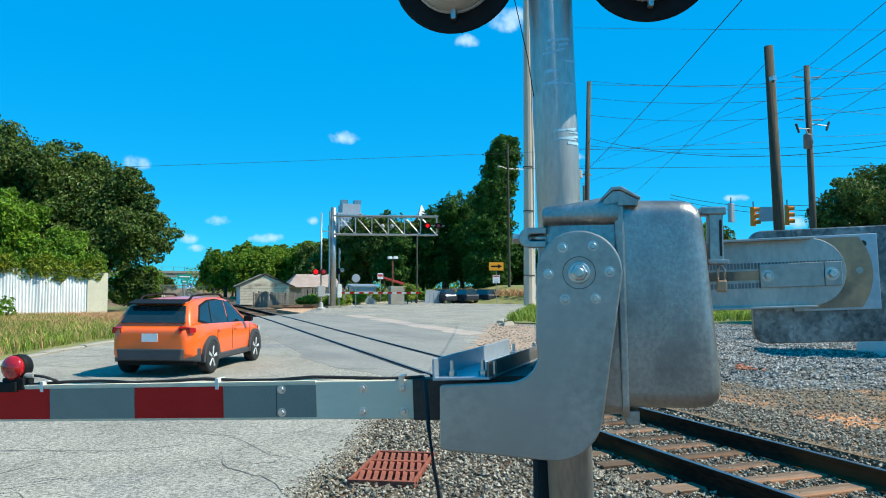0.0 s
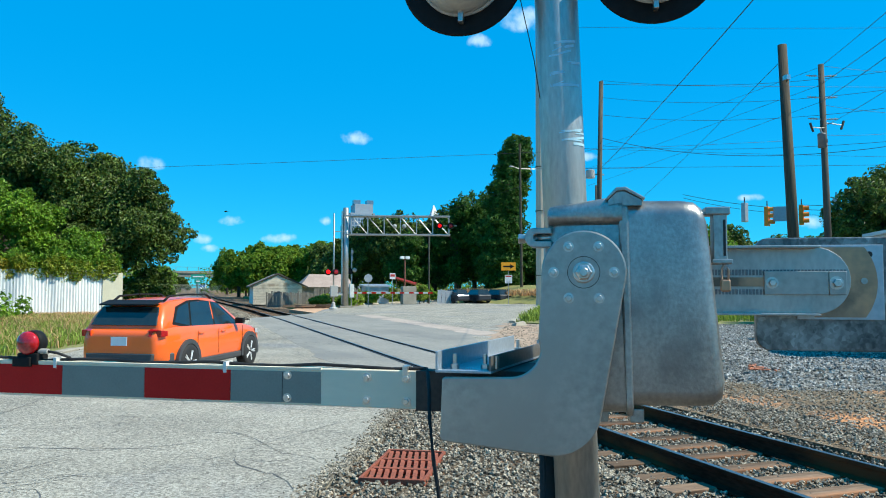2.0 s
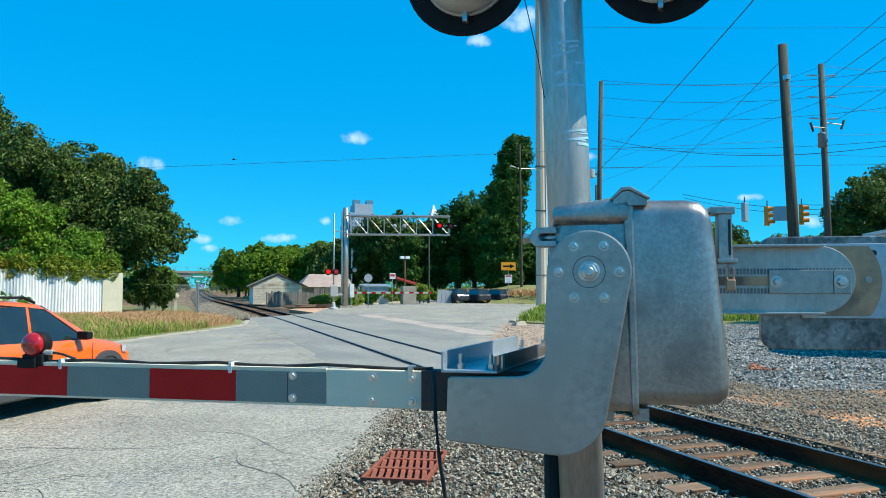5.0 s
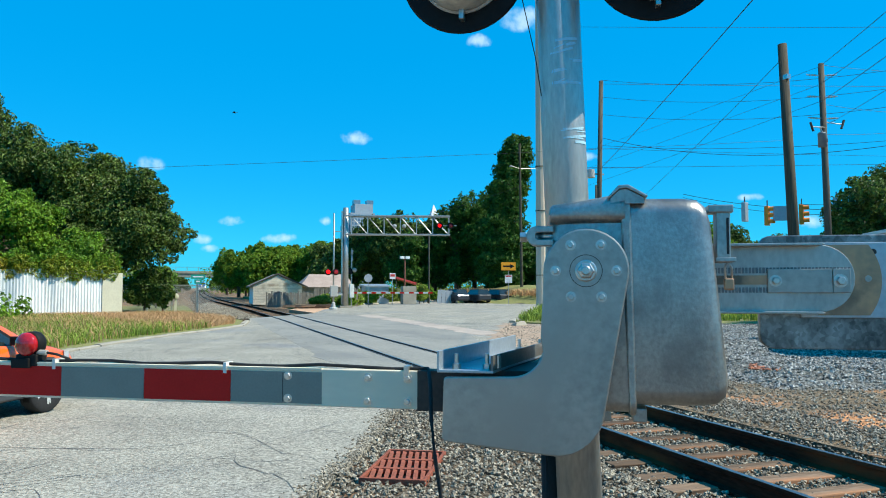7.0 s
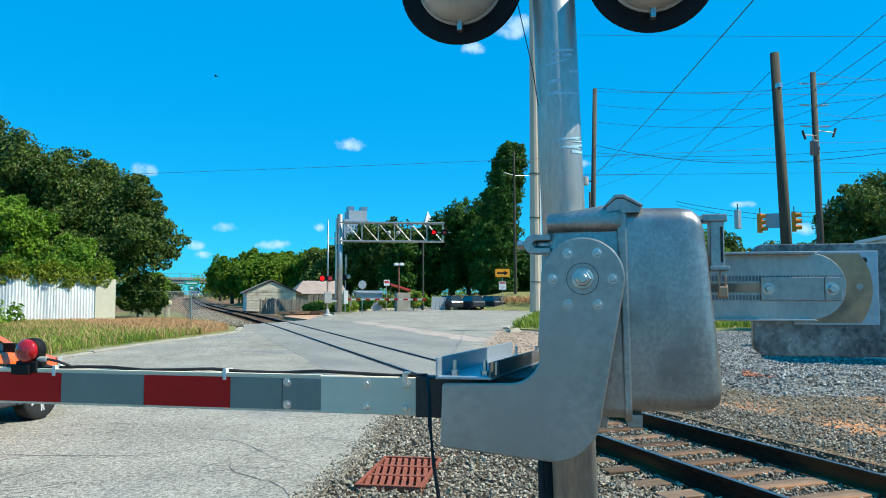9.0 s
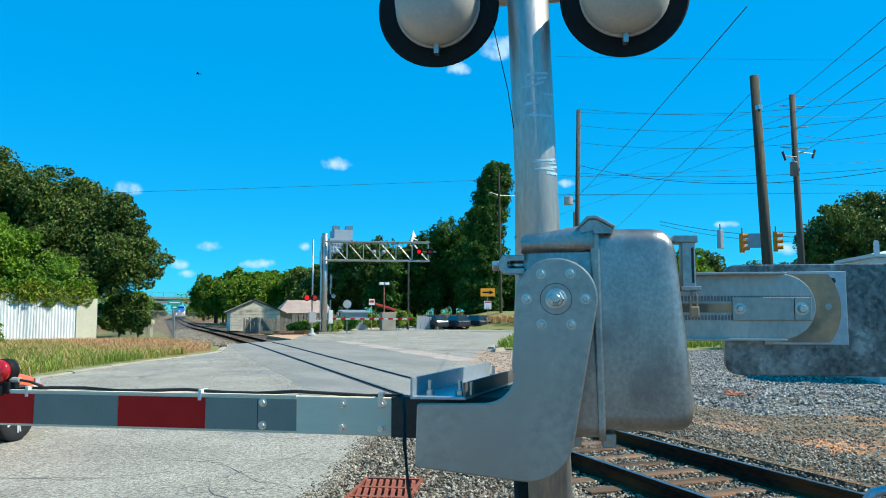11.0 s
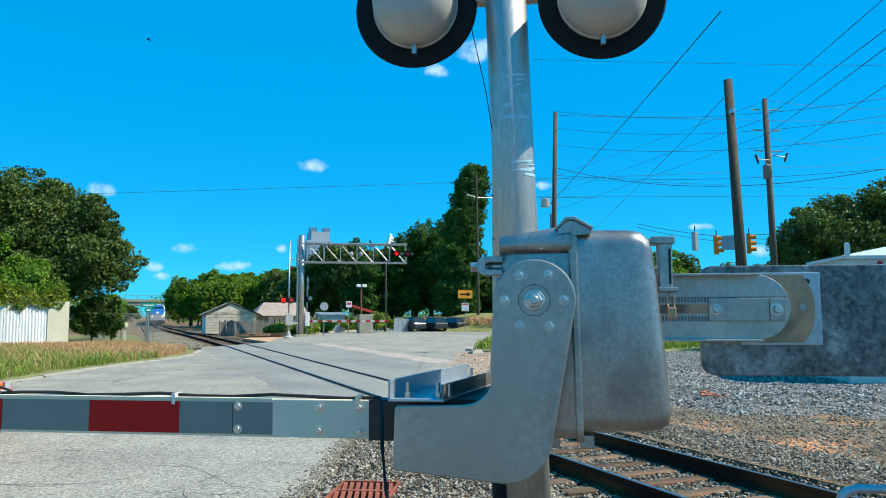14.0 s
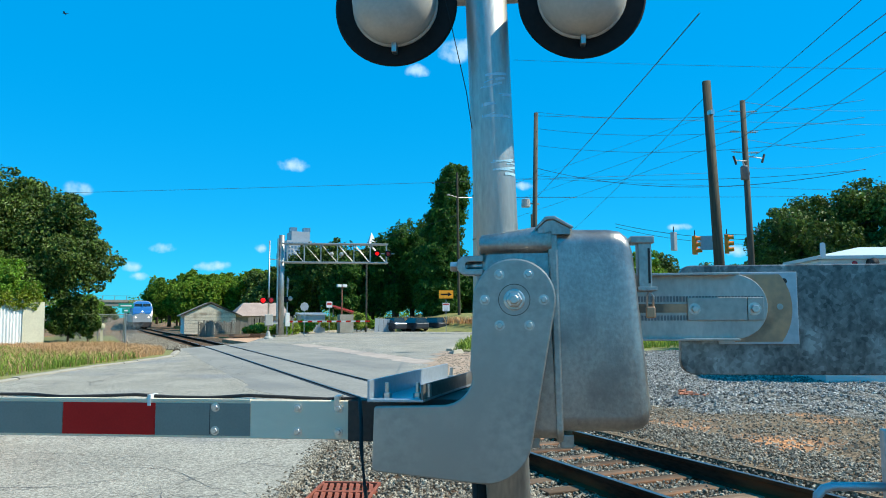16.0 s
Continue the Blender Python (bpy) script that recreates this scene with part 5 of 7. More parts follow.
# ---- the far side of the crossing ----
def cantilever():
    t = thing("cantilever_signal", pose(13.1, 64.8, 0), "grey steel cantilever railway signal over the road", "railway signal")
    d = Vector((20.87 - 12.37, 58.38 - 60.75, 0)).normalized()
    R = math.degrees(math.atan2(d.y, d.x))
    q = pose(0, 0, 0, 0, 0, R)
    L, zt, zb = 9.3, 8.15, 6.5

    def P(x, y, z):
        return q @ Vector((x, y, z))
    for y in (-0.0,):
        part("column", tube((0, 0, 0), (0, 0, 8.9), 0.27, 0.25, 20), GALV, t, "thick grey steel column", smooth=True)
    part("base_plate", box(-0.55, 0.55, -0.55, 0.55, -0.1, 0.18), CONCRETE, t)
    for y in (-0.35, 0.35):
        for z in (zt, zb):
            part("chord", tube(P(0, y, z), P(L, y, z), 0.075, n=10), GALV, t)
        n = 6
        for i in range(n + 1):
            x = 0.5 + i * (L - 0.6) / n
            part("strut", tube(P(x, y, zb), P(x, y, zt), 0.04, n=6), GALV, t)
            if i < n:
                part("diagonal", tube(P(x, y, zt), P(x + (L - 0.6) / n, y, zb), 0.035, n=6), GALV, t)
    for i in range(5):
        x = 1.2 + i * 1.9
        part("cross_strut", tube(P(x, -0.35, zb), P(x, 0.35, zb), 0.035, n=6), GALV, t)
    part("walkway", box(0.4, L - 0.2, -0.3, 0.3, zb - 0.03, zb + 0.02, m=q), DARK_STEEL, t)

    def lamp(x, y, z, lit):
        bg = part("lamp_disc", lathe([(0.30, 0), (0.30, 0.03), (0.20, 0.03)], 24, q @ along_y(x, z, y)), BLACK, t, "black lamp background")
        part("lens", lathe([(0.17, 0.0), (0.16, 0.05), (0.01, 0.07)], 20, q @ along_y(x, z, y - 0.02)), RED_GLOW if lit else RED_LENS, bg, "lit red lens" if lit else "unlit red lens")
        part("hood", loft([[q @ Vector((x + 0.20 * math.cos(radians(a)), yy, z + 0.20 * math.sin(radians(a)))) for a in range(-10, 191, 20)] for yy in (y - 0.02, y - 0.28)], caps=False, closed=False), BLACK, bg)
    lamp(L - 0.95, -0.5, 7.3, True)
    lamp(L + 0.02, -0.5, 7.3, False)
    part("lamp_bar", box(L - 1.2, L + 0.6, -0.44, -0.38, 7.27, 7.33, m=q), GALV, t)
    for x in (4.35, 5.2):
        part("rear_lamp", lathe([(0.20, 0.0), (0.19, 0.08), (0.1, 0.17), (0.01, 0.19)], 20, q @ along_y(x, 7.25, -0.25)), LAMP_GREY, t, "pale rear lamp housing", smooth=True)
    # crossbuck and lower lamps behind the column
    for a in (48, -48):
        part("crossbuck_blade", box(-0.6, 0.6, -0.02, 0.02, -0.11, 0.11, m=Matrix.Translation((0.65, 0.3, 4.65)) @ Matrix.Rotation(radians(68), 4, "Z") @ Matrix.Rotation(radians(a), 4, "Y")), SIGN_BACK, t, "grey back of a crossbuck blade")
    part("side_post", tube((0.62, 0.35, 0), (0.62, 0.35, 5.3), 0.06, n=10), GALV, t)
    part("rear_lamp", lathe([(0.20, 0.0), (0.19, 0.08), (0.1, 0.17), (0.01, 0.19)], 20, along_y(0.85, 3.35, 0.2)), LAMP_GREY, t, smooth=True)
    part("rear_disc", lathe([(0.27, 0.0), (0.27, 0.02), (0.01, 0.021)], 20, along_y(0.5, 3.25, 0.3)), BLACK, t)
    part("mechanism_box", box(0.42, 0.82, 0.1, 0.45, 0.9, 2.1), WHITE_PAINT, t, "pale gate mechanism box", bevel=0.03)
    part("ladder", box(-0.36, -0.30, -0.2, 0.2, 0.3, 8.6), GALV, t)
    return t


cantilever()


def far_gate():
    t = thing("far_gate_arm", pose(13.7, 65.0, 1.32), "lowered red and white gate arm across the far road", "crossing gate")
    R = Matrix.Rotation(radians(-18), 4, "Z")
    n = 22
    for i in range(n):
        part("stripe", box(i * 0.42 - 2.0, i * 0.42 - 1.58, -0.03, 0.03, -0.07, 0.07, m=R), RED_TAPE if i % 2 else WHITE_PAINT, t, "red stripe" if i % 2 else "white stripe")
    return t


far_gate()


def flasher_post():
    t = thing("flashing_signal", pose(11.15, 60.0, 0), "slim grey post with two red flashing lamps", "railway signal")
    part("post", tube((0, 0, 0), (0, 0, 7.9), 0.075, 0.06, 14), GALV, t, smooth=True)
    part("top_arm", box(-0.05, 0.75, -0.02, 0.02, 6.35, 6.42), GALV, t)
    part("base", lathe([(0.35, -0.1), (0.35, 0.1), (0.2, 0.2), (0.13, 0.55), (0.08, 0.6)], 16), LAMP_GREY, t)
    part("junction_box", box(-0.28, 0.32, -0.2, 0.1, 1.05, 1.95), LAMP_GREY, t, "pale metal junction box", bevel=0.03)
    part("bracket", box(0.25, 0.75, -0.05, 0.05, 1.15, 1.3), LAMP_GREY, t)
    part("lamp_bar", box(-0.55, 0.35, -0.06, 0.0, 3.02, 3.1), BLACK, t)
    for x, lit in ((-0.47, True), (0.17, False)):
        bg = part("lamp_disc", lathe([(0.27, 0), (0.27, 0.03), (0.18, 0.03)], 24, along_y(x, 3.06, -0.1)), BLACK, t, "black lamp background")
        part("lens", lathe([(0.19, 0.0), (0.17, 0.05), (0.01, 0.07)], 20, along_y(x, 3.06, -0.12)), RED_GLOW if lit else RED_LENS, bg, "lit red lens" if lit else "dim red lens")
    return t


flasher_post()


def small_sign(name, x, y, zc, w, h, face, label, post=True, round_=False, deg=0, z0=0.0):
    t = thing(name, pose(x, y, z0, 0, 0, deg), label, "sign")
    if post:
        part("post", box(-0.03, 0.03, -0.02, 0.02, -0.1, zc + h * 0.4), GALV, t)
    if round_:
        s = part("panel", lathe([(w, 0), (w, 0.01), (0.002, 0.011)], 8, along_y(0, zc, -0.03)), face, t)
    else:
        s = part("panel", box(-w / 2, w / 2, -0.045, -0.025, zc - h / 2, zc + h / 2), face, t, bevel=0.008)
    return t, s


t, s = small_sign("arrow_sign", 33.4, 74.9, 4.15, 1.62, 0.92, SIGN_YELLOW, "orange one direction arrow sign on a steel post", z0=0.0, deg=-14)
part("arrow", prism([(-0.60, -0.09), (0.2, -0.09), (0.2, -0.25), (0.65, 0.0), (0.2, 0.25), (0.2, 0.09), (-0.60, 0.09)], -0.052, -0.046), BLACK, s, "black arrow").location = (0, 0, 4.15)
part("border", prism([(-0.76, -0.42), (0.76, -0.42), (0.76, -0.40), (-0.76, -0.40)], -0.049, -0.046), BLACK, s).location = (0, 0, 4.15)
part("small_panel", box(-0.4, 0.4, -0.045, -0.025, 2.3, 3.2), SIGN_WHITE, t, "small white notice with red bar")
part("notice_bar", box(-0.34, 0.34, -0.05, -0.046, 2.98, 3.14), SIGN_RED, t)
for i in range(3):
    part("notice_line", box(-0.22, 0.22, -0.05, -0.046, 2.36 + i * 0.13, 2.40 + i * 0.13), mat("grey_bar", (0.3, 0.3, 0.32)), t)
small_sign("stop_sign_back", 15.5, 66.2, 2.65, 0.40, 0.8, SIGN_BACK, "grey back of an octagonal road sign", round_=True)
t, s = small_sign("small_red_sign", 20.3, 75.5, 3.0, 0.62, 0.62, SIGN_WHITE, "small white and red sign on a post")
part("red_bar", box(-0.25, 0.25, -0.052, -0.046, 2.95, 3.2), SIGN_RED, s)


def street_sign():
    t = thing("street_name_sign", pose(0.55, 52.6, 0, 0, 0, 0), "green street name signs on a steel post", "sign")
    part("post", tube((0, 0, 0), (0, 0, 2.35), 0.045, n=10), GALV, t)
    a = part("name_panel", box(-0.46, 0.46, -0.02, 0.02, 2.36, 2.66), SIGN_GREEN, t, "green name panel")
    part("text_bar", box(-0.34, 0.34, -0.026, -0.021, 2.47, 2.55), SIGN_WHITE, a)
    b = part("name_panel", box(-0.24, 0.24, -0.05, -0.025, 2.05, 2.33), SIGN_GREEN, t)
    part("text_bar", box(-0.12, 0.12, -0.056, -0.051, 2.14, 2.24), SIGN_WHITE, b)


street_sign()


FENCE = pose(-3.95, 50, 0, 0, 0, 20) @ pose(3.95, 0, 0)


def metal_fence():
    t = thing("corrugated_fence", FENCE, "weathered white corrugated metal fence beside the road", "fence")
    rng = random.Random(3)
    x = -24.0
    while x < -5.05:
        w = 0.86
        n = 20
        tilt = rng.uniform(-0.015, 0.015)
        h = 2.95 + rng.uniform(-0.06, 0.06) - 0.02 * (x + 24) / 3
        rows = []
        for z in (0.0, h):
            rows.append([(x + w * i / n + tilt * z, -0.017 * math.cos(i * math.pi / 2) + rng.uniform(-.002, .002), z) for i in range(n + 1)] + [(x + w * i / n + tilt * z, -0.017 * math.cos(i * math.pi / 2) + 0.006, z) for i in range(n, -1, -1)])
        part("sheet", loft(rows), CORRUGATED, t)
        x += w - 0.03
    part("end_panel", box(-5.12, -3.95, -0.05, 0.06, 0.0, 2.68), CREAM, t, "flat cream painted end panel")
    for x in (-22, -18, -14, -10, -6):
        part("post", box(x - 0.05, x + 0.05, 0.03, 0.13, 0, 2.8), POLE_GREY, t)
    return t


metal_fence()


def shed():
    """Small gabled building with peeling pale walls."""
    t = thing("gabled_shed", pose(6.35, 80.0, 0, 0, 0, -2), "weathered pale shed with a low gable roof", "shed")
    w, d, h, r = 5.1, 9.0, 2.0, 3.2
    part("front_wall", prism([(0, 0), (w, 0), (w, h), (w / 2, r - 0.1), (0, h)], 0, 0.2), WEATHERED, t, "peeling pale front wall")
    part("side_wall", box(-0.0, 0.2, 0.2, d, 0, h), CORRUGATED, t, "pale metal side wall")
    part("side_wall", box(w - 0.2, w, 0.2, d, 0, h), WEATHERED, t)
    for a, b in (((-0.4, h - 0.17), (w / 2, r)), ((w + 0.6, h - 0.25), (w / 2, r))):
        part("roof_slope", prism([a, b, (b[0], b[1] + 0.12), (a[0], a[1] + 0.12)], -0.08, d), SHINGLE, t, "grey shingle roof slope")
        part("barge_board", prism([a, b, (b[0], b[1] + 0.16), (a[0], a[1] + 0.16)], -0.12, -0.08), POLE_GREY, t)
    wv = part("vent", box(2.1, 3.0, -0.03, 0.0, 0.95, 1.3), DARK_STEEL, t, "small dark louvred vent")
    for i in range(7):
        part("board_line", box(0.02, w - 0.02, -0.012, 0.0, 0.28 + i * 0.28, 0.295 + i * 0.28), FENCE_WOOD, t)
    return t


shed()


def long_house():
    t = thing("low_house", pose(13.2, 92, 0), "low grey house with a tan shingle roof", "house")
    part("wall", box(0, 6, 0, 5, 0, 1.9), FENCE_WOOD, t)
    part("roof", loft([[(-0.4, -0.5, 1.85), (6.4, -0.5, 1.85), (6.4, 5.5, 1.85), (-0.4, 5.5, 1.85)], [(1.2, 2.3, 3.5), (6.0, 2.3, 3.5), (6.0, 2.7, 3.5), (1.2, 2.7, 3.5)]]), mat("tan_shingle", (0.42, 0.32, 0.27), (0.28, 0.21, 0.18), 0.9, scale=1, fine=10), t, "tan brown shingle roof")
    part("window", box(2, 3, -0.04, 0.0, 0.8, 1.5), GLASS_DARK, t)


long_house()


def plank_fence():
    t = thing("plank_fence", pose(6.6, 68.0, 0), "grey weathered wooden plank fence before the shed", "fence")
    rng = random.Random(9)
    x = 0.0
    while x < 8.8:
        h = rng.uniform(1.25, 1.5) * (1.0 if x < 4.3 else 1.25)
        y = 0.0 if x < 3.2 else (x - 3.2) * 0.35
        part("plank", box(-0.072, 0.072, -0.012, 0.012, 0, h), FENCE_WOOD, t, m=pose(x, y, 0, 0, rng.uniform(-2, 2), 0))
        x += 0.16
    for z in (0.35, 1.05):
        part("fence_rail", box(0, 3.3, 0.015, 0.06, z, z + 0.08), FENCE_WOOD, t)


plank_fence()


def chain_fence():
    t = thing("chain_link_fence", pose(-4.6, 58, 0), "grey chain link fence with steel posts", "fence")
    bm = bmesh.new()
    for i in range(-2, 46):
        a = i * 0.12
        for s in (1, -1):
            x0, x1 = (a, a + 1.5) if s > 0 else (a + 1.5, a)
            tube((x0, 0, 0.1), (x1, 0, 1.9), 0.008, n=3, bm=bm, caps=False)
    part("mesh", bm, GALV, t, "woven wire mesh")
    for i in range(4):
        part("post", tube((i * 1.7, 0.03, 0), (i * 1.7, 0.03, 2.1), 0.04, n=8), GALV, t)
    part("top_rail", tube((0, 0.03, 1.95), (5.6, 0.03, 1.95), 0.03, n=8), GALV, t)


chain_fence()


def hydrant_box():
    t = thing("utility_pedestal", pose(-0.9, 56.0, 0), "small pale utility pedestal beside the fence", "utility box")
    part("post", box(-0.08, 0.08, -0.05, 0.05, 0, 1.0), CREAM, t)
    part("head", lathe([(0.22, -0.1), (0.22, 0.1), (0.1, 0.14)], 8, along_y(0, 1.15)), CREAM, t)


hydrant_box()


def utility_pole(x, y, h, r, lean, label, material=POLE_WOOD, arms=()):
    """lean: offset of the top in x and y."""
    t = thing("utility_pole", pose(x, y, 0), label, "utility pole", "poles beside the junction")
    part("pole", tube((0, 0, -0.2), (lean[0], lean[1], h), r * 1.1, r * 0.82, 16), material, t, smooth=True)
    for z, ln in arms:
        k = z / h
        for sx in (-1, 1):
            foot = Vector((lean[0] * k + sx * r * 0.8, lean[1] * k, z - 0.02))
            tip = foot + Vector((sx * ln * 1.25, -sx * ln * 0.9, 0.03 - 0.1 * sx * ln))
            ins = part("insulator", tube(foot, tip, 0.018, n=8), LAMP_GREY, t, "slim pale horizontal line insulator")
            for q in (0.35, 0.55, 0.75):
                c = foot.lerp(tip, q)
                d = (tip - foot).normalized() * 0.02
                part("shed", tube(c - d, c + d, 0.04, n=10), LAMP_GREY, ins)
    return t


pa = utility_pole(18.29, 18.47, 9.65, 0.17, (-0.22, 0.23), "stout dark leaning wooden pole")
part("bracket", box(-0.32, -0.18, -0.05, 0.3, 8.45, 8.6), BOLT, pa)
pb = utility_pole(23.3, 21.95, 10.5, 0.13, (-0.11, 0.1), "slim wooden utility pole with a transformer", POLE_GREY, ((10.05, 0.3), (9.2, 0.3), (8.35, 0.3)))
can = part("transformer", lathe([(0.001, 0), (0.15, 0.02), (0.155, 0.50), (0.165, 0.52), (0.12, 0.58), (0.001, 0.60)], 18, Matrix.Translation((-0.36, -0.1, 7.15))), mat("transformer_grey", (0.17, 0.19, 0.20), (0.12, 0.135, 0.145), 0.5), pb, "dark grey can transformer", smooth=True)
part("bushing", tube((-0.36, -0.1, 7.72), (-0.44, -0.1, 7.92), 0.04, 0.025, 8), LAMP_GREY, can)
part("tank_bracket", box(-0.24, -0.10, -0.13, -0.07, 7.38, 7.5), DARK_STEEL, can)
for x, z in ((-0.78, 7.75), (0.62, 7.95)):
    cut = part("fuse_cutout", tube((x, -0.1, z), (x + 0.14 * (1 if x > 0 else -1), -0.1, z + 0.34), 0.045, n=8), DARK_STEEL, pb, "dark fuse cutout")
    part("cutout_arm", tube((x + 0.05 * (1 if x > 0 else -1), -0.1, z + 0.17), (0, 0, z + 0.22), 0.02, n=6), LAMP_GREY, cut)
pc = utility_pole(18.4, 30.95, 11.75, 0.125, (0.27, -0.15), "tall grey wooden pole with a lamp", POLE_GREY)
part("lamp_can", lathe([(0.001, 0), (0.22, 0.02), (0.2, 0.4), (0.001, 0.45)], 14, Matrix.Translation((-0.35, -0.1, 7.0))), LAMP_GREY, pc)
part("lamp_arm", box(-0.3, 0.45, -0.04, 0.04, 7.2, 7.26), GALV, pc)
utility_pole(25.9, 43.5, 8.7, 0.10, (0, 0), "short dark pole top beside the road")
utility_pole(28.4, 50.6, 13.1, 0.20, (0, 0), "dark wooden pole beside the mast")


def mono_pole():
    t = thing("steel_monopole", pose(33.6, 67.1, 0), "tall tan steel transmission pole", "power pole")
    part("shaft", tube((0, 0, 0), (-0.15, 0, 38), 0.60, 0.33, 12), TAN_POLE, t, "tan faceted steel shaft")
    part("ground_lead", box(0.26, 0.40, -0.52, -0.40, 0, 30), WHITE_PAINT, t, "pale strip up the right edge")
    for z in (3, 6.5, 9.5, 14):
        part("band", lathe([(0.64 - z * 0.004, 0), (0.64 - z * 0.004, 0.08)], 12, Matrix.Translation((-0.15 * z / 38, 0, z))), POLE_GREY, t)


mono_pole()


def street_lamp():
    t = thing("street_lamp", pose(38.1, 81.5, 0), "slim street lamp beside the ivy covered pine", "street lamp")
    part("post", tube((0, 0, 0), (-0.2, 0, 19.4), 0.19, 0.13, 10), POLE_WOOD, t)
    part("arm", tube((-0.2, 0, 16.3), (3.5, 0, 16.45), 0.04, n=6), GALV, t)
    part("bracket", tube((-0.2, 0, 16.3), (-1.3, -0.3, 16.5), 0.04, n=6), GALV, t)
    part("head", lathe([(0.001, 0), (0.22, 0.03), (0.2, 0.14), (0.001, 0.2)], 14, Matrix.Translation((-1.5, -0.3, 16.4))), LAMP_GREY, t)


street_lamp()


def lot_light():
    t = thing("lot_light", pose(22.5, 78.5, 0), "rusty post with twin floodlights", "lamp post")
    part("post", tube((0, 0, 0), (0, 0, 5.0), 0.09, n=8), mat("rust_red", (0.28, 0.10, 0.06), (0.2, 0.07, 0.04), 0.8), t)
    for s in (-1, 1):
        part("floodlight", box(s * 0.08, s * 0.55, -0.2, 0.15, 4.95, 5.25), SIGN_WHITE, t, bevel=0.03)


lot_light()
t = thing("bare_pole", pose(25.8, 80.0, 0), "thin grey pole behind the junction", "pole")
part("pole", tube((0, 0, 0), (0, 0, 8), 0.1, n=8), POLE_GREY, t)


def parked_car(x, y, deg, material, label, k=1.0):
    t = thing("parked_car", pose(x, y, 0.02, 0, 0, deg), label, "car", "cars parked under the trees")
    st = [(-2.2, 0.7, 0.45, 0.9), (-2.1, 0.85, 0.3, 1.0), (-0.5, 0.9, 0.26, 1.0), (1.0, 0.9, 0.26, 0.98), (2.0, 0.82, 0.3, 0.8), (2.2, 0.65, 0.4, 0.65)]
    part("body", loft([[(a, w, b), (a, w, c), (a, -w, c), (a, -w, b)] for a, w, b, c in st]), material, t, bevel=0.05)
    part("cabin", loft([[(-2.0, 0.8, 0.95), (1.1, 0.8, 0.95), (1.1, -0.8, 0.95), (-2.0, -0.8, 0.95)], [(-1.7, 0.62, 1.55), (0.3, 0.62, 1.55), (0.3, -0.62, 1.55), (-1.7, -0.62, 1.55)]]), GLASS_DARK, t, "dark windows", bevel=0.04)
    part("roof", box(-1.68, 0.28, -0.6, 0.6, 1.552, 1.58), material, t)
    for wx in (-1.35, 1.35):
        for s in (-1, 1):
            part("wheel", tube((wx, s * 0.72, 0.33), (wx, s * 0.92, 0.33), 0.33, n=16), RUBBER, t)


DARKCAR = mat("dark_car_paint", (0.02, 0.025, 0.035), (0.015, 0.018, 0.026), 0.5, coat=0.2)
for i, (x, y, dg) in enumerate(((29.0, 80.5, 100), (31.6, 80.0, 95), (34.2, 80.5, 102))):
    parked_car(x, y, dg, DARKCAR, "dark blue car parked in the shade of trees")


def lot_clutter():
    t = thing("corrugated_hut", pose(18.2, 79, 0), "low pale metal hut with a red roof edge", "hut")
    part("wall", box(0, 2.6, 0, 2, 0, 1.9), SIGN_BACK, t)
    part("roof", loft([[(-0.2, -0.2, 1.9), (2.8, -0.2, 1.9), (2.8, 2.2, 1.9), (-0.2, 2.2, 1.9)], [(-0.2, -0.2, 2.0), (2.8, -0.2, 2.0), (2.8, 2.2, 2.2), (-0.2, 2.2, 2.2)]]), SIGN_BACK, t)
    t = thing("concrete_box", pose(21.6, 76, 0), "plain grey concrete utility block", "utility box")
    part("body", box(0, 1.5, 0, 1, 0, 1.95), CONCRETE, t, bevel=0.03)
    t = thing("red_roof_stand", pose(23.0, 84, 0), "small stand with a red sloping roof", "stand")
    part("roof", loft([[(0, 0, 2.9), (3.6, 0, 1.9), (3.6, 2, 1.9), (0, 2, 2.9)], [(0, 0, 3.1), (3.6, 0, 2.1), (3.6, 2, 2.1), (0, 2, 3.1)]]), SIGN_RED, t)
    for x, h in ((0.1, 2.9), (3.5, 1.9)):
        part("post", box(x - 0.05, x + 0.05, 0.1, 0.2, 0, h), POLE_WOOD, t)
    t = thing("sheet_fence", pose(26.6, 79.5, 0), "short pale sheet metal fence", "fence")
    for i in range(5):
        part("sheet", box(i * 0.5, i * 0.5 + 0.47, -0.01, 0.01, 0, 1.55), SIGN_BACK, t, m=pose(0, 0, 0, 0, 4, 0))
    t = thing("timber_pile", pose(8.9, 62.5, 0.02), "heap of old dark timbers beside the track", "timber")
    rng = random.Random(2)
    for i in range(6):
        part("timber", box(-1.3, 1.3, -0.1, 0.1, 0, 0.2), TIE, t, m=pose(rng.uniform(-.4, 1.6), rng.uniform(-1, 1), 0.02 + 0.12 * (i // 3), 0, rng.uniform(-3, 3), rng.uniform(-25, 25)))


lot_clutter()


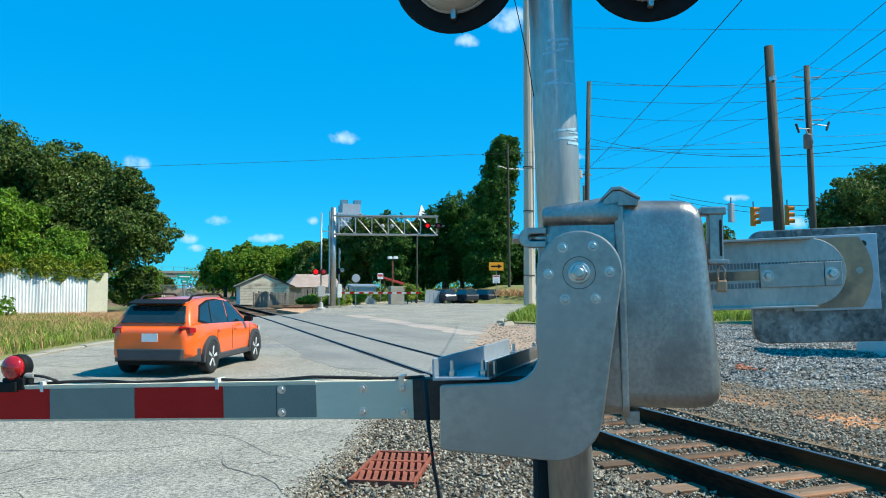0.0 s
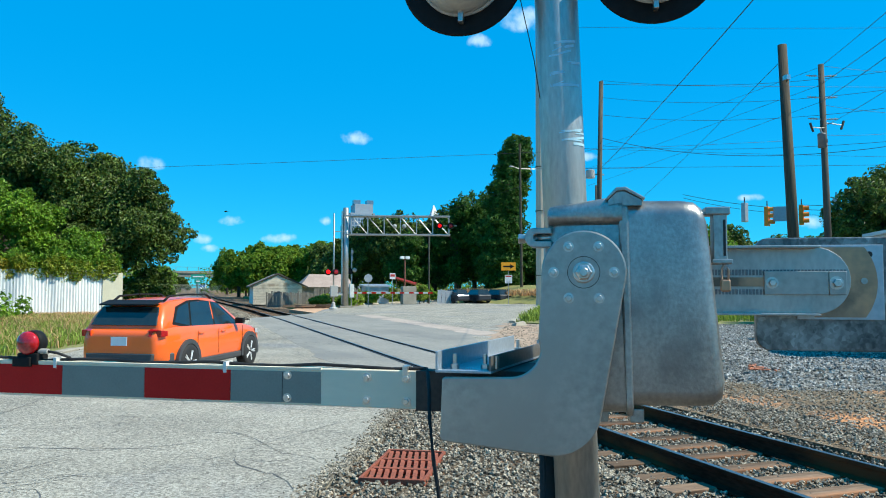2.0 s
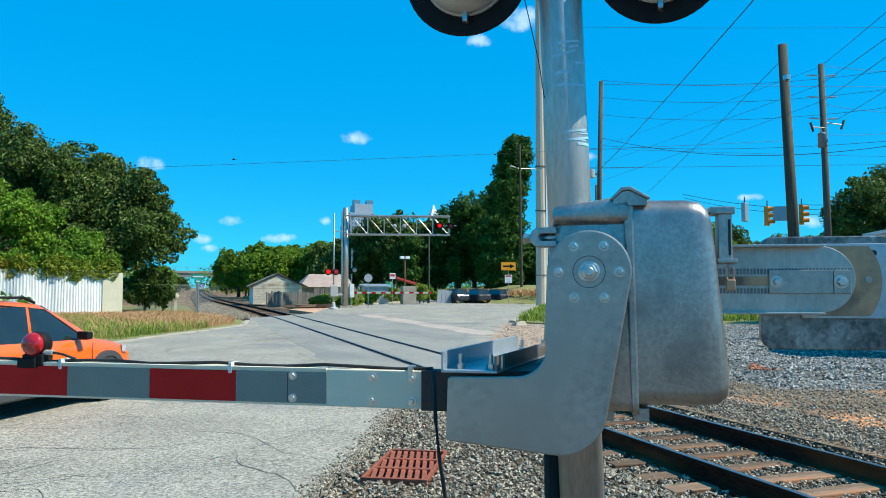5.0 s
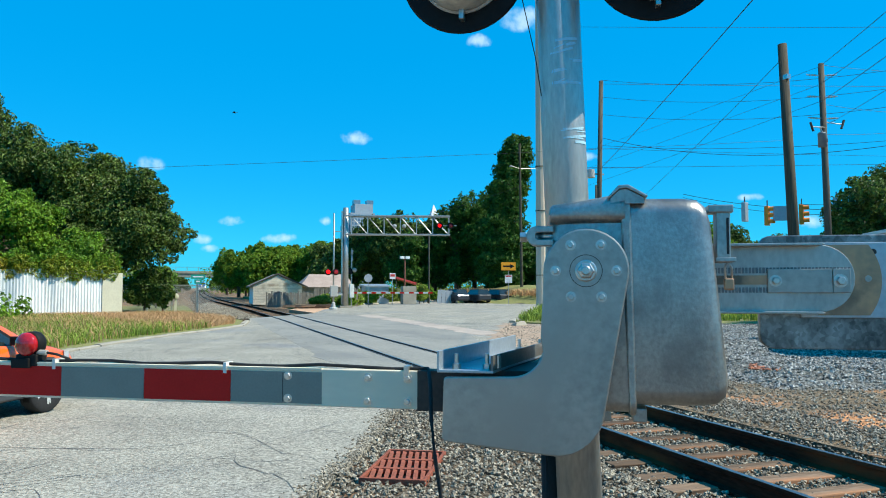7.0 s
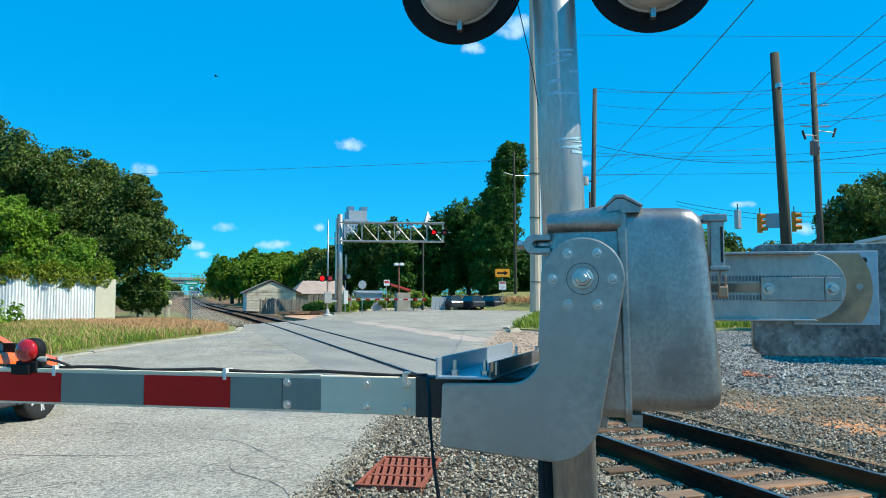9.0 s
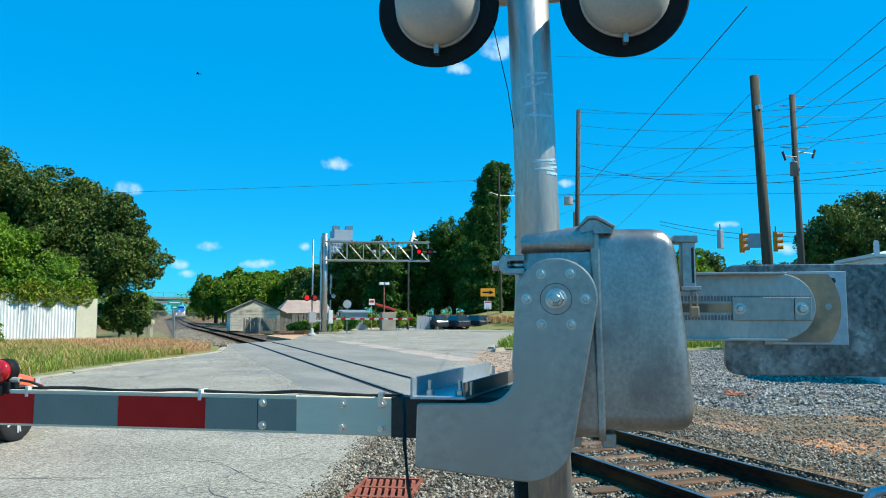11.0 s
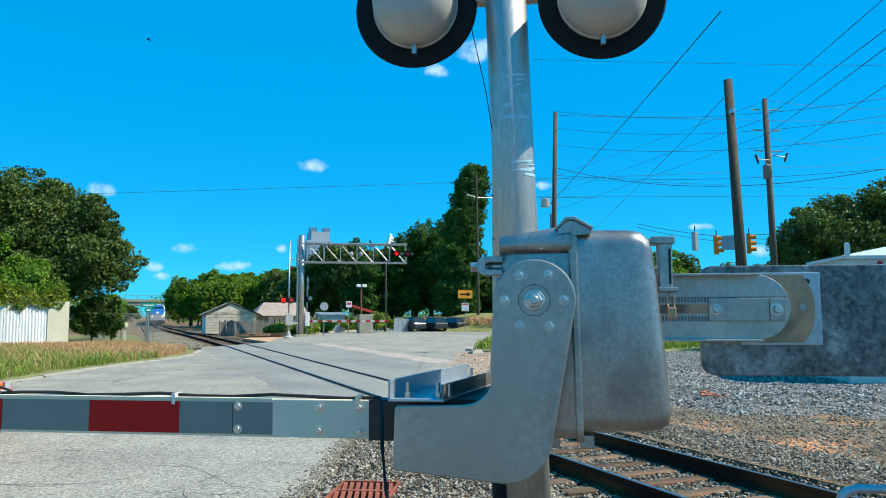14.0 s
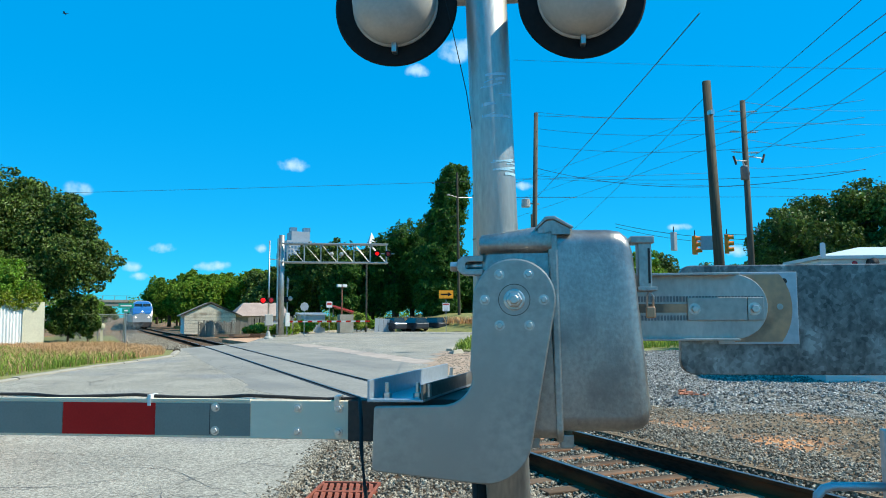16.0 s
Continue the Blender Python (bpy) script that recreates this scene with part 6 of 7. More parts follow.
def signal_house():
    t = thing("signal_house", pose(15.7, 12.7, 0.0, 0, 0, -29.9), "pale grey metal railway signal house", "equipment house")
    part("wall", box(0, 3.4, 0, 2.2, -0.1, 3.1), BUNGALOW, t, bevel=0.02)
    part("roof", loft([[(-0.1, -0.1, 3.10), (3.5, -0.1, 3.10), (3.5, 2.3, 3.10), (-0.1, 2.3, 3.10)], [(-0.1, -0.1, 3.18), (3.5, -0.1, 3.18), (3.5, 2.3, 3.18), (-0.1, 2.3, 3.18)], [(1.3, 0.9, 3.46), (2.1, 0.9, 3.46), (2.1, 1.3, 3.46), (1.3, 1.3, 3.46)]]), BUNGALOW, t, "low pitched metal roof")
    for x in (0.02, 3.3):
        part("lifting_eye", prism(rounded(x - 0.05, x + 0.07, 3.12, 3.50, 0.05), -0.14, -0.11), SIGN_WHITE, t)
    part("vent_hood", lathe([(0.14, 0), (0.12, 0.12), (0.01, 0.16)], 14, along_y(1.2, 3.0, -0.0)), DARK_STEEL, t)
    part("lamp", lathe([(0.06, 0), (0.05, 0.06), (0.01, 0.07)], 10, along_y(0.8, 3.0, -0.0)), RED_LENS, t)
    part("rail_seam", box(0, 3.4, -0.012, 0, 2.5, 2.53), SIGN_BACK, t)
    part("door", box(2.1, 3.0, -0.03, 0.0, 0.1, 2.2), SIGN_WHITE, t, bevel=0.01)


signal_house()


def traffic_signals():
    def sig(x, y, z, deg, kind):
        t = thing("traffic_signal", pose(x, y, z, 0, 0, deg), "yellow three lamp traffic signal hung on a span wire", "traffic signal", "signals on the span wire")
        if kind == "face":
            part("case", box(-0.17, 0.17, -0.1, 0.12, -0.53, 0.53), SIGNAL_YELLOW, t, bevel=0.02)
            for i in (-1, 0, 1):
                part("visor", loft([[(0.15 * math.cos(radians(a)), yy, i * 0.34 + 0.15 * math.sin(radians(a))) for a in range(-30, 211, 24)] for yy in (-0.1, -0.36)], caps=False, closed=False), SIGNAL_YELLOW, t)
        else:
            part("case", box(-0.17, 0.17, -0.12, 0.12, -0.53, 0.53), SIGN_BACK, t, bevel=0.02)
        part("hanger", tube((0, 0, 0.53), (0, 0, 0.85), 0.03, n=6), DARK_STEEL, t)
    sig(29.9, 32.3, 5.7, 30, "face")
    sig(31.1, 31.1, 5.7, 40, "face")
    sig(29.0, 33.0, 5.95, 20, "back")
    sig(33.0, 30.6, 6.1, 20, "back")
    sig(34.4, 29.9, 6.2, 20, "back")
    t = thing("hanging_sign", pose(30.4, 31.7, 5.8, 0, 0, -40), "pale back of a sign hung on the span wire", "sign")
    part("panel", box(-0.5, 0.5, -0.01, 0.01, -0.4, 0.4), SIGN_BACK, t)


traffic_signals()


# overhead wires
def span(a, b, sag, r, label="thin black overhead wire"):
    if b[0] > 30 or a[1] - b[1] > 5:
        b = tuple(p + (q - p) * 1.45 for p, q in zip(a, b))
    wire("overhead_wire", [a, b], r * 0.75, None, None, label, "wire", sag=sag, n=16)


span((22.17, 39.16, 17.67), (36.13, 26.83, 15.20), 0.10, 0.012)
span((8.31, 8.66, 6.52), (18.44, 30.92, 7.32), 0.10, 0.012)
span((18.67, 30.78, 11.60), (36.07, 26.90, 12.06), 0.05, 0.012)
span((18.67, 30.78, 11.79), (23.17, 22.08, 10.35), 0.50, 0.011)
span((18.66, 30.79, 10.96), (23.15, 22.09, 9.64), 0.50, 0.011)
span((18.65, 30.79, 10.11), (23.14, 22.10, 8.93), 0.50, 0.011)
span((18.64, 30.80, 8.98), (23.12, 22.12, 7.68), 0.80, 0.016)
span((18.64, 30.80, 8.60), (23.12, 22.13, 7.55), 0.30, 0.011)
span((23.17, 22.08, 10.40), (14.50, 10.66, 8.44), 0.05, 0.012)
span((23.15, 22.09, 9.68), (14.49, 10.68, 7.76), 0.05, 0.012)
span((23.14, 22.10, 8.97), (14.48, 10.69, 7.36), 0.05, 0.012)
span((23.26, 21.97, 8.06), (14.44, 10.75, 6.58), 0.10, 0.009)
span((17.97, 18.79, 9.05), (33.85, 49.54, 9.23), 0.20, 0.013)
span((23.15, 22.09, 9.68), (30.25, 51.82, 11.50), 0.10, 0.010)
span((23.14, 22.10, 9.01), (30.23, 51.83, 10.09), 0.10, 0.010)
span((23.17, 22.08, 10.40), (30.26, 51.81, 12.92), 0.10, 0.009)
span((24.56, 43.55, 9.82), (40.00, 30.00, 8.83), 0.05, 0.014)
span((23.17, 22.07, 10.46), (32.08, 23.90, 11.70), 0.20, 0.010)
span((23.14, 22.10, 8.93), (32.05, 23.94, 9.94), 0.30, 0.010)
span((23.12, 22.12, 7.73), (32.29, 23.61, 9.50), 0.40, 0.010)
span((24.57, 43.55, 11.16), (40.01, 29.99, 9.22), 0.10, 0.011)
span((-6.33, 69.71, 12.14), (32.86, 57.24, 14.06), 0.10, 0.020)
span((27.76, 59.88, 12.53), (34.32, 56.38, 12.34), 0.05, 0.020)
span((30.16, 39.88, 7.82), (31.77, 30.44, 6.26), 0.40, 0.022)
span((30.15, 39.88, 7.60), (31.76, 30.45, 6.08), 0.50, 0.018)
span((31.01, 31.22, 6.26), (31.98, 24.02, 6.34), 0.40, 0.020)
span((21.84, 76.96, 8.99), (28.10, 69.54, 10.97), 0.20, 0.020)


# ---- trees ----
def crown_blobs(w, h, z0, n, seed, flat=1.0, tufts=0):
    """A cluster of lobes that fills a crown w wide and h high over z0."""
    rng = random.Random(seed)
    out = [(0, 0, z0 + h * 0.5, w * 0.36, w * 0.36 * flat, h * 0.42)]
    lobes = []
    for i in range(n):
        a, e = rng.uniform(0, 6.28), rng.uniform(-0.75, 0.95)
        c = math.sqrt(1 - e * e)
        s = rng.uniform(0.10, 0.24)
        lobes.append((w * 0.36 * c * math.cos(a), w * 0.36 * flat * c * math.sin(a), z0 + h * 0.5 + h * 0.36 * e, w * s, w * s * flat, h * s * 0.8))
    out += lobes
    for x, y, z, rx, ry, rz in lobes:      # small tufts that stand out of each lobe
        for _ in range(tufts):
            d = Vector((rng.gauss(0, 1) + 0.6 * x / w, rng.gauss(0, 1) + 0.6 * y / w, rng.gauss(0.35, 1))).normalized()
            k = rng.uniform(0.24, 0.42)
            out.append((x + d.x * rx * 0.86, y + d.y * ry * 0.86, z + d.z * rz * 0.86, rx * k, ry * k, max(rz, rx * 0.6) * k * 0.8))
    return out


def polar(deg, d):
    return d * math.sin(radians(deg)), d * math.cos(radians(deg))


TREES = [  # bearing, distance, crown width, crown height, crown foot, leaves, leaf size, material, label
    (-5.1, 57, 9.3, 9.2, 1.7, 15000, 0.24, LEAF, "broad dark green tree behind the metal fence"),
    (-7.0, 60, 8.6, 10.6, 1.8, 12000, 0.24, LEAF, "broad dark green tree behind the metal fence"),
    (-9.4, 60, 9.0, 11.8, 2.2, 9000, 0.26, LEAF, "tall dark green tree behind the metal fence"),
    (-13.5, 62, 9.0, 14.2, 2.2, 9000, 0.26, LEAF, "tall dark green tree with open top"),
    (-11.8, 52.5, 6.0, 7.2, 1.5, 9000, 0.20, LEAF_BRIGHT, "bright green leafy tree behind the fence"),
    (-16.5, 52.5, 7.5, 8.8, 1.5, 9000, 0.20, LEAF_BRIGHT, "bright green leafy tree behind the fence"),
    (-7.0, 52.2, 4.2, 4.6, 1.0, 4500, 0.2, LEAF_BRIGHT, "bright green bush behind the fence"),
]
for i, (b, d, w, h, z0, cnt, sz, mt, lb) in enumerate(TREES):
    x, y = polar(b, d)
    tree("tree", x, y, z0 + h * 0.45, 0.28, crown_blobs(w, h, z0, 30, 40 + i, tufts=7), int(cnt * 3.8), sz * 0.55, mt, 60 + i, lb, "trees behind the fence")
for i, (x, y, w, h, mt) in enumerate(((-2.9, 55, 2.6, 3.4, LEAF), (-1.7, 54.5, 1.9, 3.2, LEAF), (-3.2, 60, 4.5, 3.8, LEAF_BRIGHT), (-2.6, 66, 3.0, 2.6, LEAF_BRIGHT), (-3.5, 85, 6, 4.5, LEAF_BRIGHT))):
    t = thing("bush", pose(x, y, 0), "dense green bush beside the fence", "bush")
    v, f = leaves(crown_blobs(w, h, 0.0, 8, 80 + i), 2800, 0.15, 81 + i)
    raw("crown", v, f, mt, t)
    part("stem", tube((0, 0, 0), (0, 0, h * 0.5), 0.06, n=6), BARK, t)
t = thing("vine", FENCE, "yellow green vines hanging over the metal fence", "vine")
rng = random.Random(17)
vb = []
for i in range(40):
    x = -4.6 - i * 0.5
    vb.append((x, rng.uniform(-0.18, 0.12), 2.74 + rng.uniform(-0.35, 0.35) + (0.15 if i > 3 else 0), 0.55, 0.24, rng.uniform(0.35, 0.95)))
v, f = leaves(vb, 11000, 0.10, 18)
raw("foliage", v, f, LEAF_YELLOW, t, "yellowing vine leaves")
v, f = leaves([(x, y + 0.2, z + 0.35, a * 1.3, b * 1.5, c * 1.1) for x, y, z, a, b, c in vb], 9000, 0.10, 19)
raw("foliage", v, f, LEAF_BRIGHT, t, "green vine leaves")
for i, (x, y, w, h) in enumerate(((15.0, 71, 3.0, 1.6), (18.0, 76.5, 3.4, 1.5), (24.4, 79, 2.6, 2.6), (26.3, 82, 2.4, 2.2), (20.9, 79.5, 2.2, 1.9), (14.0, 68.5, 2.2, 1.3), (11.5, 67.2, 2.4, 1.2))):
    t = thing("bush", pose(x, y, 0.05), "bright green weedy bush behind the far kerb", "bush")
    v, f = leaves(crown_blobs(w, h, 0.0, 8, 180 + i), 1800, 0.16, 181 + i)
    raw("crown", v, f, LEAF_BRIGHT if i % 2 else GRASS_GREEN, t)
    part("stem", tube((0, 0, -0.1), (0, 0, h * 0.5), 0.05, n=6), BARK, t)
t = thing("weeds", pose(-11.5, 41.5, 0), "tall green weeds before the fence", "weeds")
v, f = leaves([(rng.uniform(-4, 3.2), rng.uniform(-3, 4), rng.uniform(0.3, 1.0), 0.6, 0.6, rng.uniform(0.4, 1.0)) for _ in range(22)], 3500, 0.12, 28)
raw("foliage", v, f, LEAF_BRIGHT, t)

# rows of trees in the distance
rowlist = []
rng = random.Random(23)
for k in range(8):       # bright trees left of the far signal
    b = 5.7 + k * 0.75
    rowlist.append((b, rng.uniform(118, 150), rng.uniform(8, 11), rng.uniform(8.8, 10.4), LEAF_FAR, 7000, 0.34))
for b, d, h in ((2.65, 212, 12.6), (3.5, 152, 10.2), (4.3, 160, 11.4), (5.1, 145, 10.6)):
    rowlist.append((b, d, 7.2, h, LEAF_FAR, 7000, 0.34))
for k in range(6):       # dark taller trees behind the cantilever
    b = 10.2 + k * 2.0
    rowlist.append((b, rng.uniform(104, 112), rng.uniform(9, 11), (8.6, 9.8, 12.8, 14.0, 12.6, 11.8)[k], LEAF, 8000, 0.32))
for k, (b, h) in enumerate(((16.5, 8.0), (18.3, 9.0), (20.0, 12.6), (21.4, 13.4), (22.6, 12.4), (25.5, 7.4), (27.2, 6.5))):
    rowlist.append((b, 104 + 3 * (k % 2), rng.uniform(7, 9), h * 1.22, LEAF_PINE, 7500, 0.30))
for b, d, w, h in ((38.5, 88, 8, 9.5), (40.8, 92, 8, 9.0), (43.5, 100, 9, 9.0), (36.5, 105, 9, 8.2), (46, 110, 10, 9), (33, 118, 9, 8.5), (30.5, 125, 9, 8.0)):
    rowlist.append((b, d, w, h, LEAF_BRIGHT if b < 39 else LEAF, 5000, 0.28))
for i, (b, d, w, h, mt, cnt, sz) in enumerate(rowlist):
    x, y = polar(b, d)
    tree("tree", x, y, h * 0.5, 0.3, crown_blobs(w, h * 0.95, h * 0.05, 20, 140 + i, tufts=4), int(cnt * 1.6), sz * 0.8, mt, 160 + i, "leafy green tree beyond the railway crossing" if mt != LEAF_PINE else "dark green pine beyond the road", "background trees", limbs=4)
# ivy covered pine
x, y = polar(24.0, 95)
blobs = [(1.57 * dx, 0, z * 1.46, r * 1.57, r * 1.57, 2.0) for z, r, dx in ((2.0, 2.0, -0.5), (3.6, 2.3, -0.7), (5.2, 2.3, -0.4), (6.8, 2.2, -0.3), (8.4, 2.0, -0.2), (10, 2.0, 0.1), (11.5, 1.8, 0.4), (12.8, 1.7, 0.7), (13.7, 1.35, 0.9))]
tree("ivy_pine", x, y, 19, 0.45, blobs, 36000, 0.22, LEAF_PINE, 301, "tall pine column overgrown with dark green ivy", limbs=3)
# large tree behind the signal house
for i, (b, d, w, h, z0) in enumerate(((50.8, 40, 6.8, 6.9, 1.2), (55.5, 42, 8.5, 7.4, 1.0), (60.5, 44, 9, 7.8, 1.0), (66, 42, 9, 8, 1))):
    x, y = polar(b, d)
    tree("tree", x, y, 3.2, 0.25, crown_blobs(w, h, z0, 28, 320 + i, tufts=6), 36000, 0.105, LEAF, 330 + i, "dense dark green spreading tree behind the signal house", "trees behind the signal house")
for i, (x, y, w, h) in enumerate(((-4.5, 291, 8, 6.2), (-11, 291, 9, 6.6), (14, 300, 8, 8.0), (13, 250, 9, 8.5), (12, 200, 8, 8), (-2.5, 345, 7, 5.8), (-9, 345, 9, 6.2), (11.8, 345, 7, 6.8), (-16, 345, 10, 7), (11.4, 116, 6.6, 8.6), (11.6, 138, 7.2, 9.2), (11.8, 168, 8, 9.6))):
    tree("tree", x, y, h * 0.5, 0.2, crown_blobs(w, h, 0.0, 12, 420 + i), 6000, 0.36, LEAF if i < 9 else LEAF_FAR, 430 + i, "dark green tree beside the railway cutting", "background trees", limbs=3)
# woods that close the distance
v, f = [], []
rng = random.Random(77)
woods = []
for k in range(150):
    b = -75 + k * 1.15
    d = 260 + 60 * rng.random()
    if -0.6 < b < 1.9:
        continue
    x, y = polar(b, d)
    woods.append((x, y, 4, 9, 9, rng.uniform(5.5, 8.0)))
woods += [(-7, 318, 3, 6, 6, 4.5), (-14, 322, 4, 8, 8, 6), (20, 420, 5, 14, 9, 8), (-8, 420, 5, 12, 9, 7)]
v, f = leaves(woods, 60000, 0.55, 78)
raw("distant_woods", v, f, LEAF_FAR, label="distant belt of green woods", category="woods", kind="stuff")


# ---- bridge, towers ----
def overpass():
    t = thing("overpass", pose(3.0, 300, 0), "pale concrete road bridge over the railway", "bridge")
    part("deck", box(-45, 8, -6, 6, 5.9, 7.2), CONCRETE, t)
    part("parapet", box(-45, 8, -6.3, -6.0, 7.2, 8.1), CONCRETE, t)
    for i in range(14):
        part("fence_post", box(-44 + i * 4, -43.8 + i * 4, -6.2, -6.1, 8.1, 9.6), GALV, t)
    part("fence_rail", box(-45, 8, -6.18, -6.12, 9.5, 9.6), GALV, t)
    for x in (-30, -18, -6):
        part("pier", box(x, x + 1.2, -5, 5, -0.1, 5.9), CONCRETE, t)


overpass()


def towers():
    t = thing("office_tower", pose(196, 868, 0), "far stepped glass and stone office tower", "tower")
    body = part("shaft", box(-15, 15, 0, 30, 0, 92), TOWER, t)
    part("crown", box(-9, 13, 2, 28, 92, 103), TOWER, t)
    for x in (-10, 6):
        part("turret", box(x, x + 8, 4, 14, 103, 108), TOWER_GLASS, t)
    for i in range(7):
        for k in range(9):
            part("window_strip", box(-13.6 + i * 4, -11.2 + i * 4, -0.25, 0.0, 50 + k * 4.6, 53 + k * 4.6), TOWER_GLASS, t)
    part("wing", box(-22, -15, 2, 26, 0, 78), TOWER_GLASS, t)
    t = thing("spire_tower", pose(283, 850, 0), "far tower with a pale pyramid top", "tower")
    part("shaft", box(-9, 9, 0, 18, 0, 84), TOWER, t)
    part("pyramid", loft([[(-7, 2, 84), (7, 2, 84), (7, 16, 84), (-7, 16, 84)], [(-0.3, 8.7, 104), (0.3, 8.7, 104), (0.3, 9.3, 104), (-0.3, 9.3, 104)]]), SIGN_WHITE, t, "pale pyramid roof")


towers()


# ---- train ----
def locomotive():
    t = thing("locomotive", None, "silver and blue passenger locomotive with lit headlights", "train")
    def ring(y, w, zb, zt):
        return [(x * w, y, z) for x, z in ((-1.5, zb), (1.5, zb), (1.53, min(3.0, zt - 0.5)), (1.38, zt - 0.42), (1.08, zt - 0.15), (0.6, zt), (-0.6, zt), (-1.08, zt - 0.15), (-1.38, zt - 0.42), (-1.53, min(3.0, zt - 0.5)))]
    part("nose", loft([ring(0, 0.90, 0.95, 2.35), ring(0.12, 0.97, 0.9, 2.5), ring(0.45, 0.99, 0.9, 3.1), ring(1.3, 1.0, 0.9, 4.2), ring(2.2, 1.0, 0.9, 4.35)]), TRAIN_SILVER, t, "silver nose", bevel=0.05)
    part("blue_front", loft([[(-1.34, -0.03, 2.28), (1.34, -0.03, 2.28), (1.30, 0.02, 2.44), (-1.30, 0.02, 2.44)], [(-1.44, 0.36, 3.10), (1.44, 0.36, 3.10), (1.44, 0.42, 3.12), (-1.44, 0.42, 3.12)], [(-1.22, 0.95, 3.92), (1.22, 0.95, 3.92), (1.22, 1.05, 3.96), (-1.22, 1.05, 3.96)], [(-0.72, 1.20, 4.24), (0.72, 1.20, 4.24), (0.72, 1.3, 4.26), (-0.72, 1.3, 4.26)]]), TRAIN_BLUE, t, "blue painted upper front")
    part("windscreen", loft([[(-1.2, 0.50, 3.28), (1.2, 0.50, 3.28), (1.2, 0.54, 3.30), (-1.2, 0.54, 3.30)], [(-1.1, 0.86, 3.85), (1.1, 0.86, 3.85), (1.1, 0.9, 3.87), (-1.1, 0.9, 3.87)]]), GLASS_DARK, t, "dark windscreen")
    part("windscreen_post", box(-0.05, 0.05, 0.45, 0.80, 3.25, 3.86), TRAIN_BLUE, t)
    for x in (-0.95, 0.95):
        part("ditch_light", lathe([(0.085, 0), (0.08, 0.05), (0.01, 0.06)], 14, along_y(x, 1.72, -0.02)), HEADLIGHT, t, "lit white headlight")
    part("head_lamp", lathe([(0.10, 0), (0.09, 0.06), (0.01, 0.07)], 14, along_y(0, 2.62, 0.10)), HEADLIGHT, t, "lit white headlight")
    part("badge", box(-0.36, 0.36, -0.05, -0.03, 2.32, 2.42), SIGN_WHITE, t)
    part("pilot", loft([[(-1.2, -0.1, 0.25), (1.2, -0.1, 0.25), (1.35, 0.0, 0.95), (-1.35, 0.0, 0.95)], [(-1.4, 0.6, 0.22), (1.4, 0.6, 0.22), (1.45, 0.6, 0.95), (-1.45, 0.6, 0.95)]]), DARK_STEEL, t, "dark steel pilot")
    part("coupler", box(-0.15, 0.15, -0.6, 0.0, 0.75, 1.0), DARK_STEEL, t)
    part("body", loft([ring(2.2, 1.0, 0.9, 4.35), ring(20.5, 1.0, 0.9, 4.35)]), TRAIN_SILVER, t, "long silver body", bevel=0.05)
    for s in (-1, 1):
        part("blue_stripe", box(s * 1.53 - 0.02, s * 1.53 + 0.02, 1.2, 20.4, 2.6, 3.4), TRAIN_BLUE, t, "blue side stripe")
    part("underframe", box(-1.2, 1.2, 1.0, 20, 0.3, 0.9), DARK_STEEL, t)
    for y in (2.2, 4.6, 15.6, 18.0):
        for s in (-0.75, 0.75):
            part("wheel", tube((s - 0.06, y, 0.50), (s + 0.06, y, 0.50), 0.48, n=18), RAIL_RUST, t)
    return t


def coach():
    t = thing("passenger_coach", None, "silver passenger coach with dark windows", "train")
    part("body", loft([[(x, y, z) for x, z in ((-1.5, 0.9), (1.5, 0.9), (1.52, 3.2), (1.2, 4.1), (0.5, 4.35), (-0.5, 4.35), (-1.2, 4.1), (-1.52, 3.2))] for y in (0.3, 25.5)]), TRAIN_SILVER, t, bevel=0.05)
    for s in (-1, 1):
        for k in range(10):
            part("window", box(s * 1.52 - 0.015, s * 1.52 + 0.015, 2 + k * 2.3, 3.6 + k * 2.3, 2.1, 2.9), GLASS_DARK, t)
    part("underframe", box(-1.2, 1.2, 1.0, 24.8, 0.3, 0.9), DARK_STEEL, t)
    for y in (3, 5.4, 20.4, 22.8):
        part("wheelset", tube((-0.8, y, 0.47), (0.8, y, 0.47), 0.45, n=16), RAIL_RUST, t)
    return t


loco = locomotive()
coaches = [coach()]
for _ in range(3):
    coaches.append(copy_thing(coaches[0], Matrix()))


# ---- bird ----
def bird():
    b = thing("bird", None, "small dark bird gliding in the sky", "bird")
    part("body", loft([[(0.03 * s * math.cos(a), y, 0.03 * s * math.sin(a)) for a in (0, 1.05, 2.1, 3.14, 4.19, 5.24)] for y, s in ((-0.16, 0.2), (-0.06, 1.0), (0.05, 1.0), (0.12, 0.7), (0.17, 0.15))]), BLACK, b, smooth=True)
    for s in (-1, 1):
        part("wing", loft([[(0, -0.06, 0), (0, 0.07, 0), (0, 0.07, 0.012), (0, -0.06, 0.012)], [(s * 0.18, -0.05, 0.05), (s * 0.18, 0.08, 0.05), (s * 0.18, 0.08, 0.06), (s * 0.18, -0.05, 0.06)], [(s * 0.36, -0.06, 0.02), (s * 0.36, -0.02, 0.02), (s * 0.36, -0.02, 0.025), (s * 0.36, -0.06, 0.025)]]), BLACK, b)
    part("tail", loft([[(-0.02, -0.14, 0), (0.02, -0.14, 0), (0.02, -0.14, 0.01), (-0.02, -0.14, 0.01)], [(-0.06, -0.26, 0), (0.06, -0.26, 0), (0.06, -0.26, 0.006), (-0.06, -0.26, 0.006)]]), BLACK, b)
    return b


bird_ob = bird()


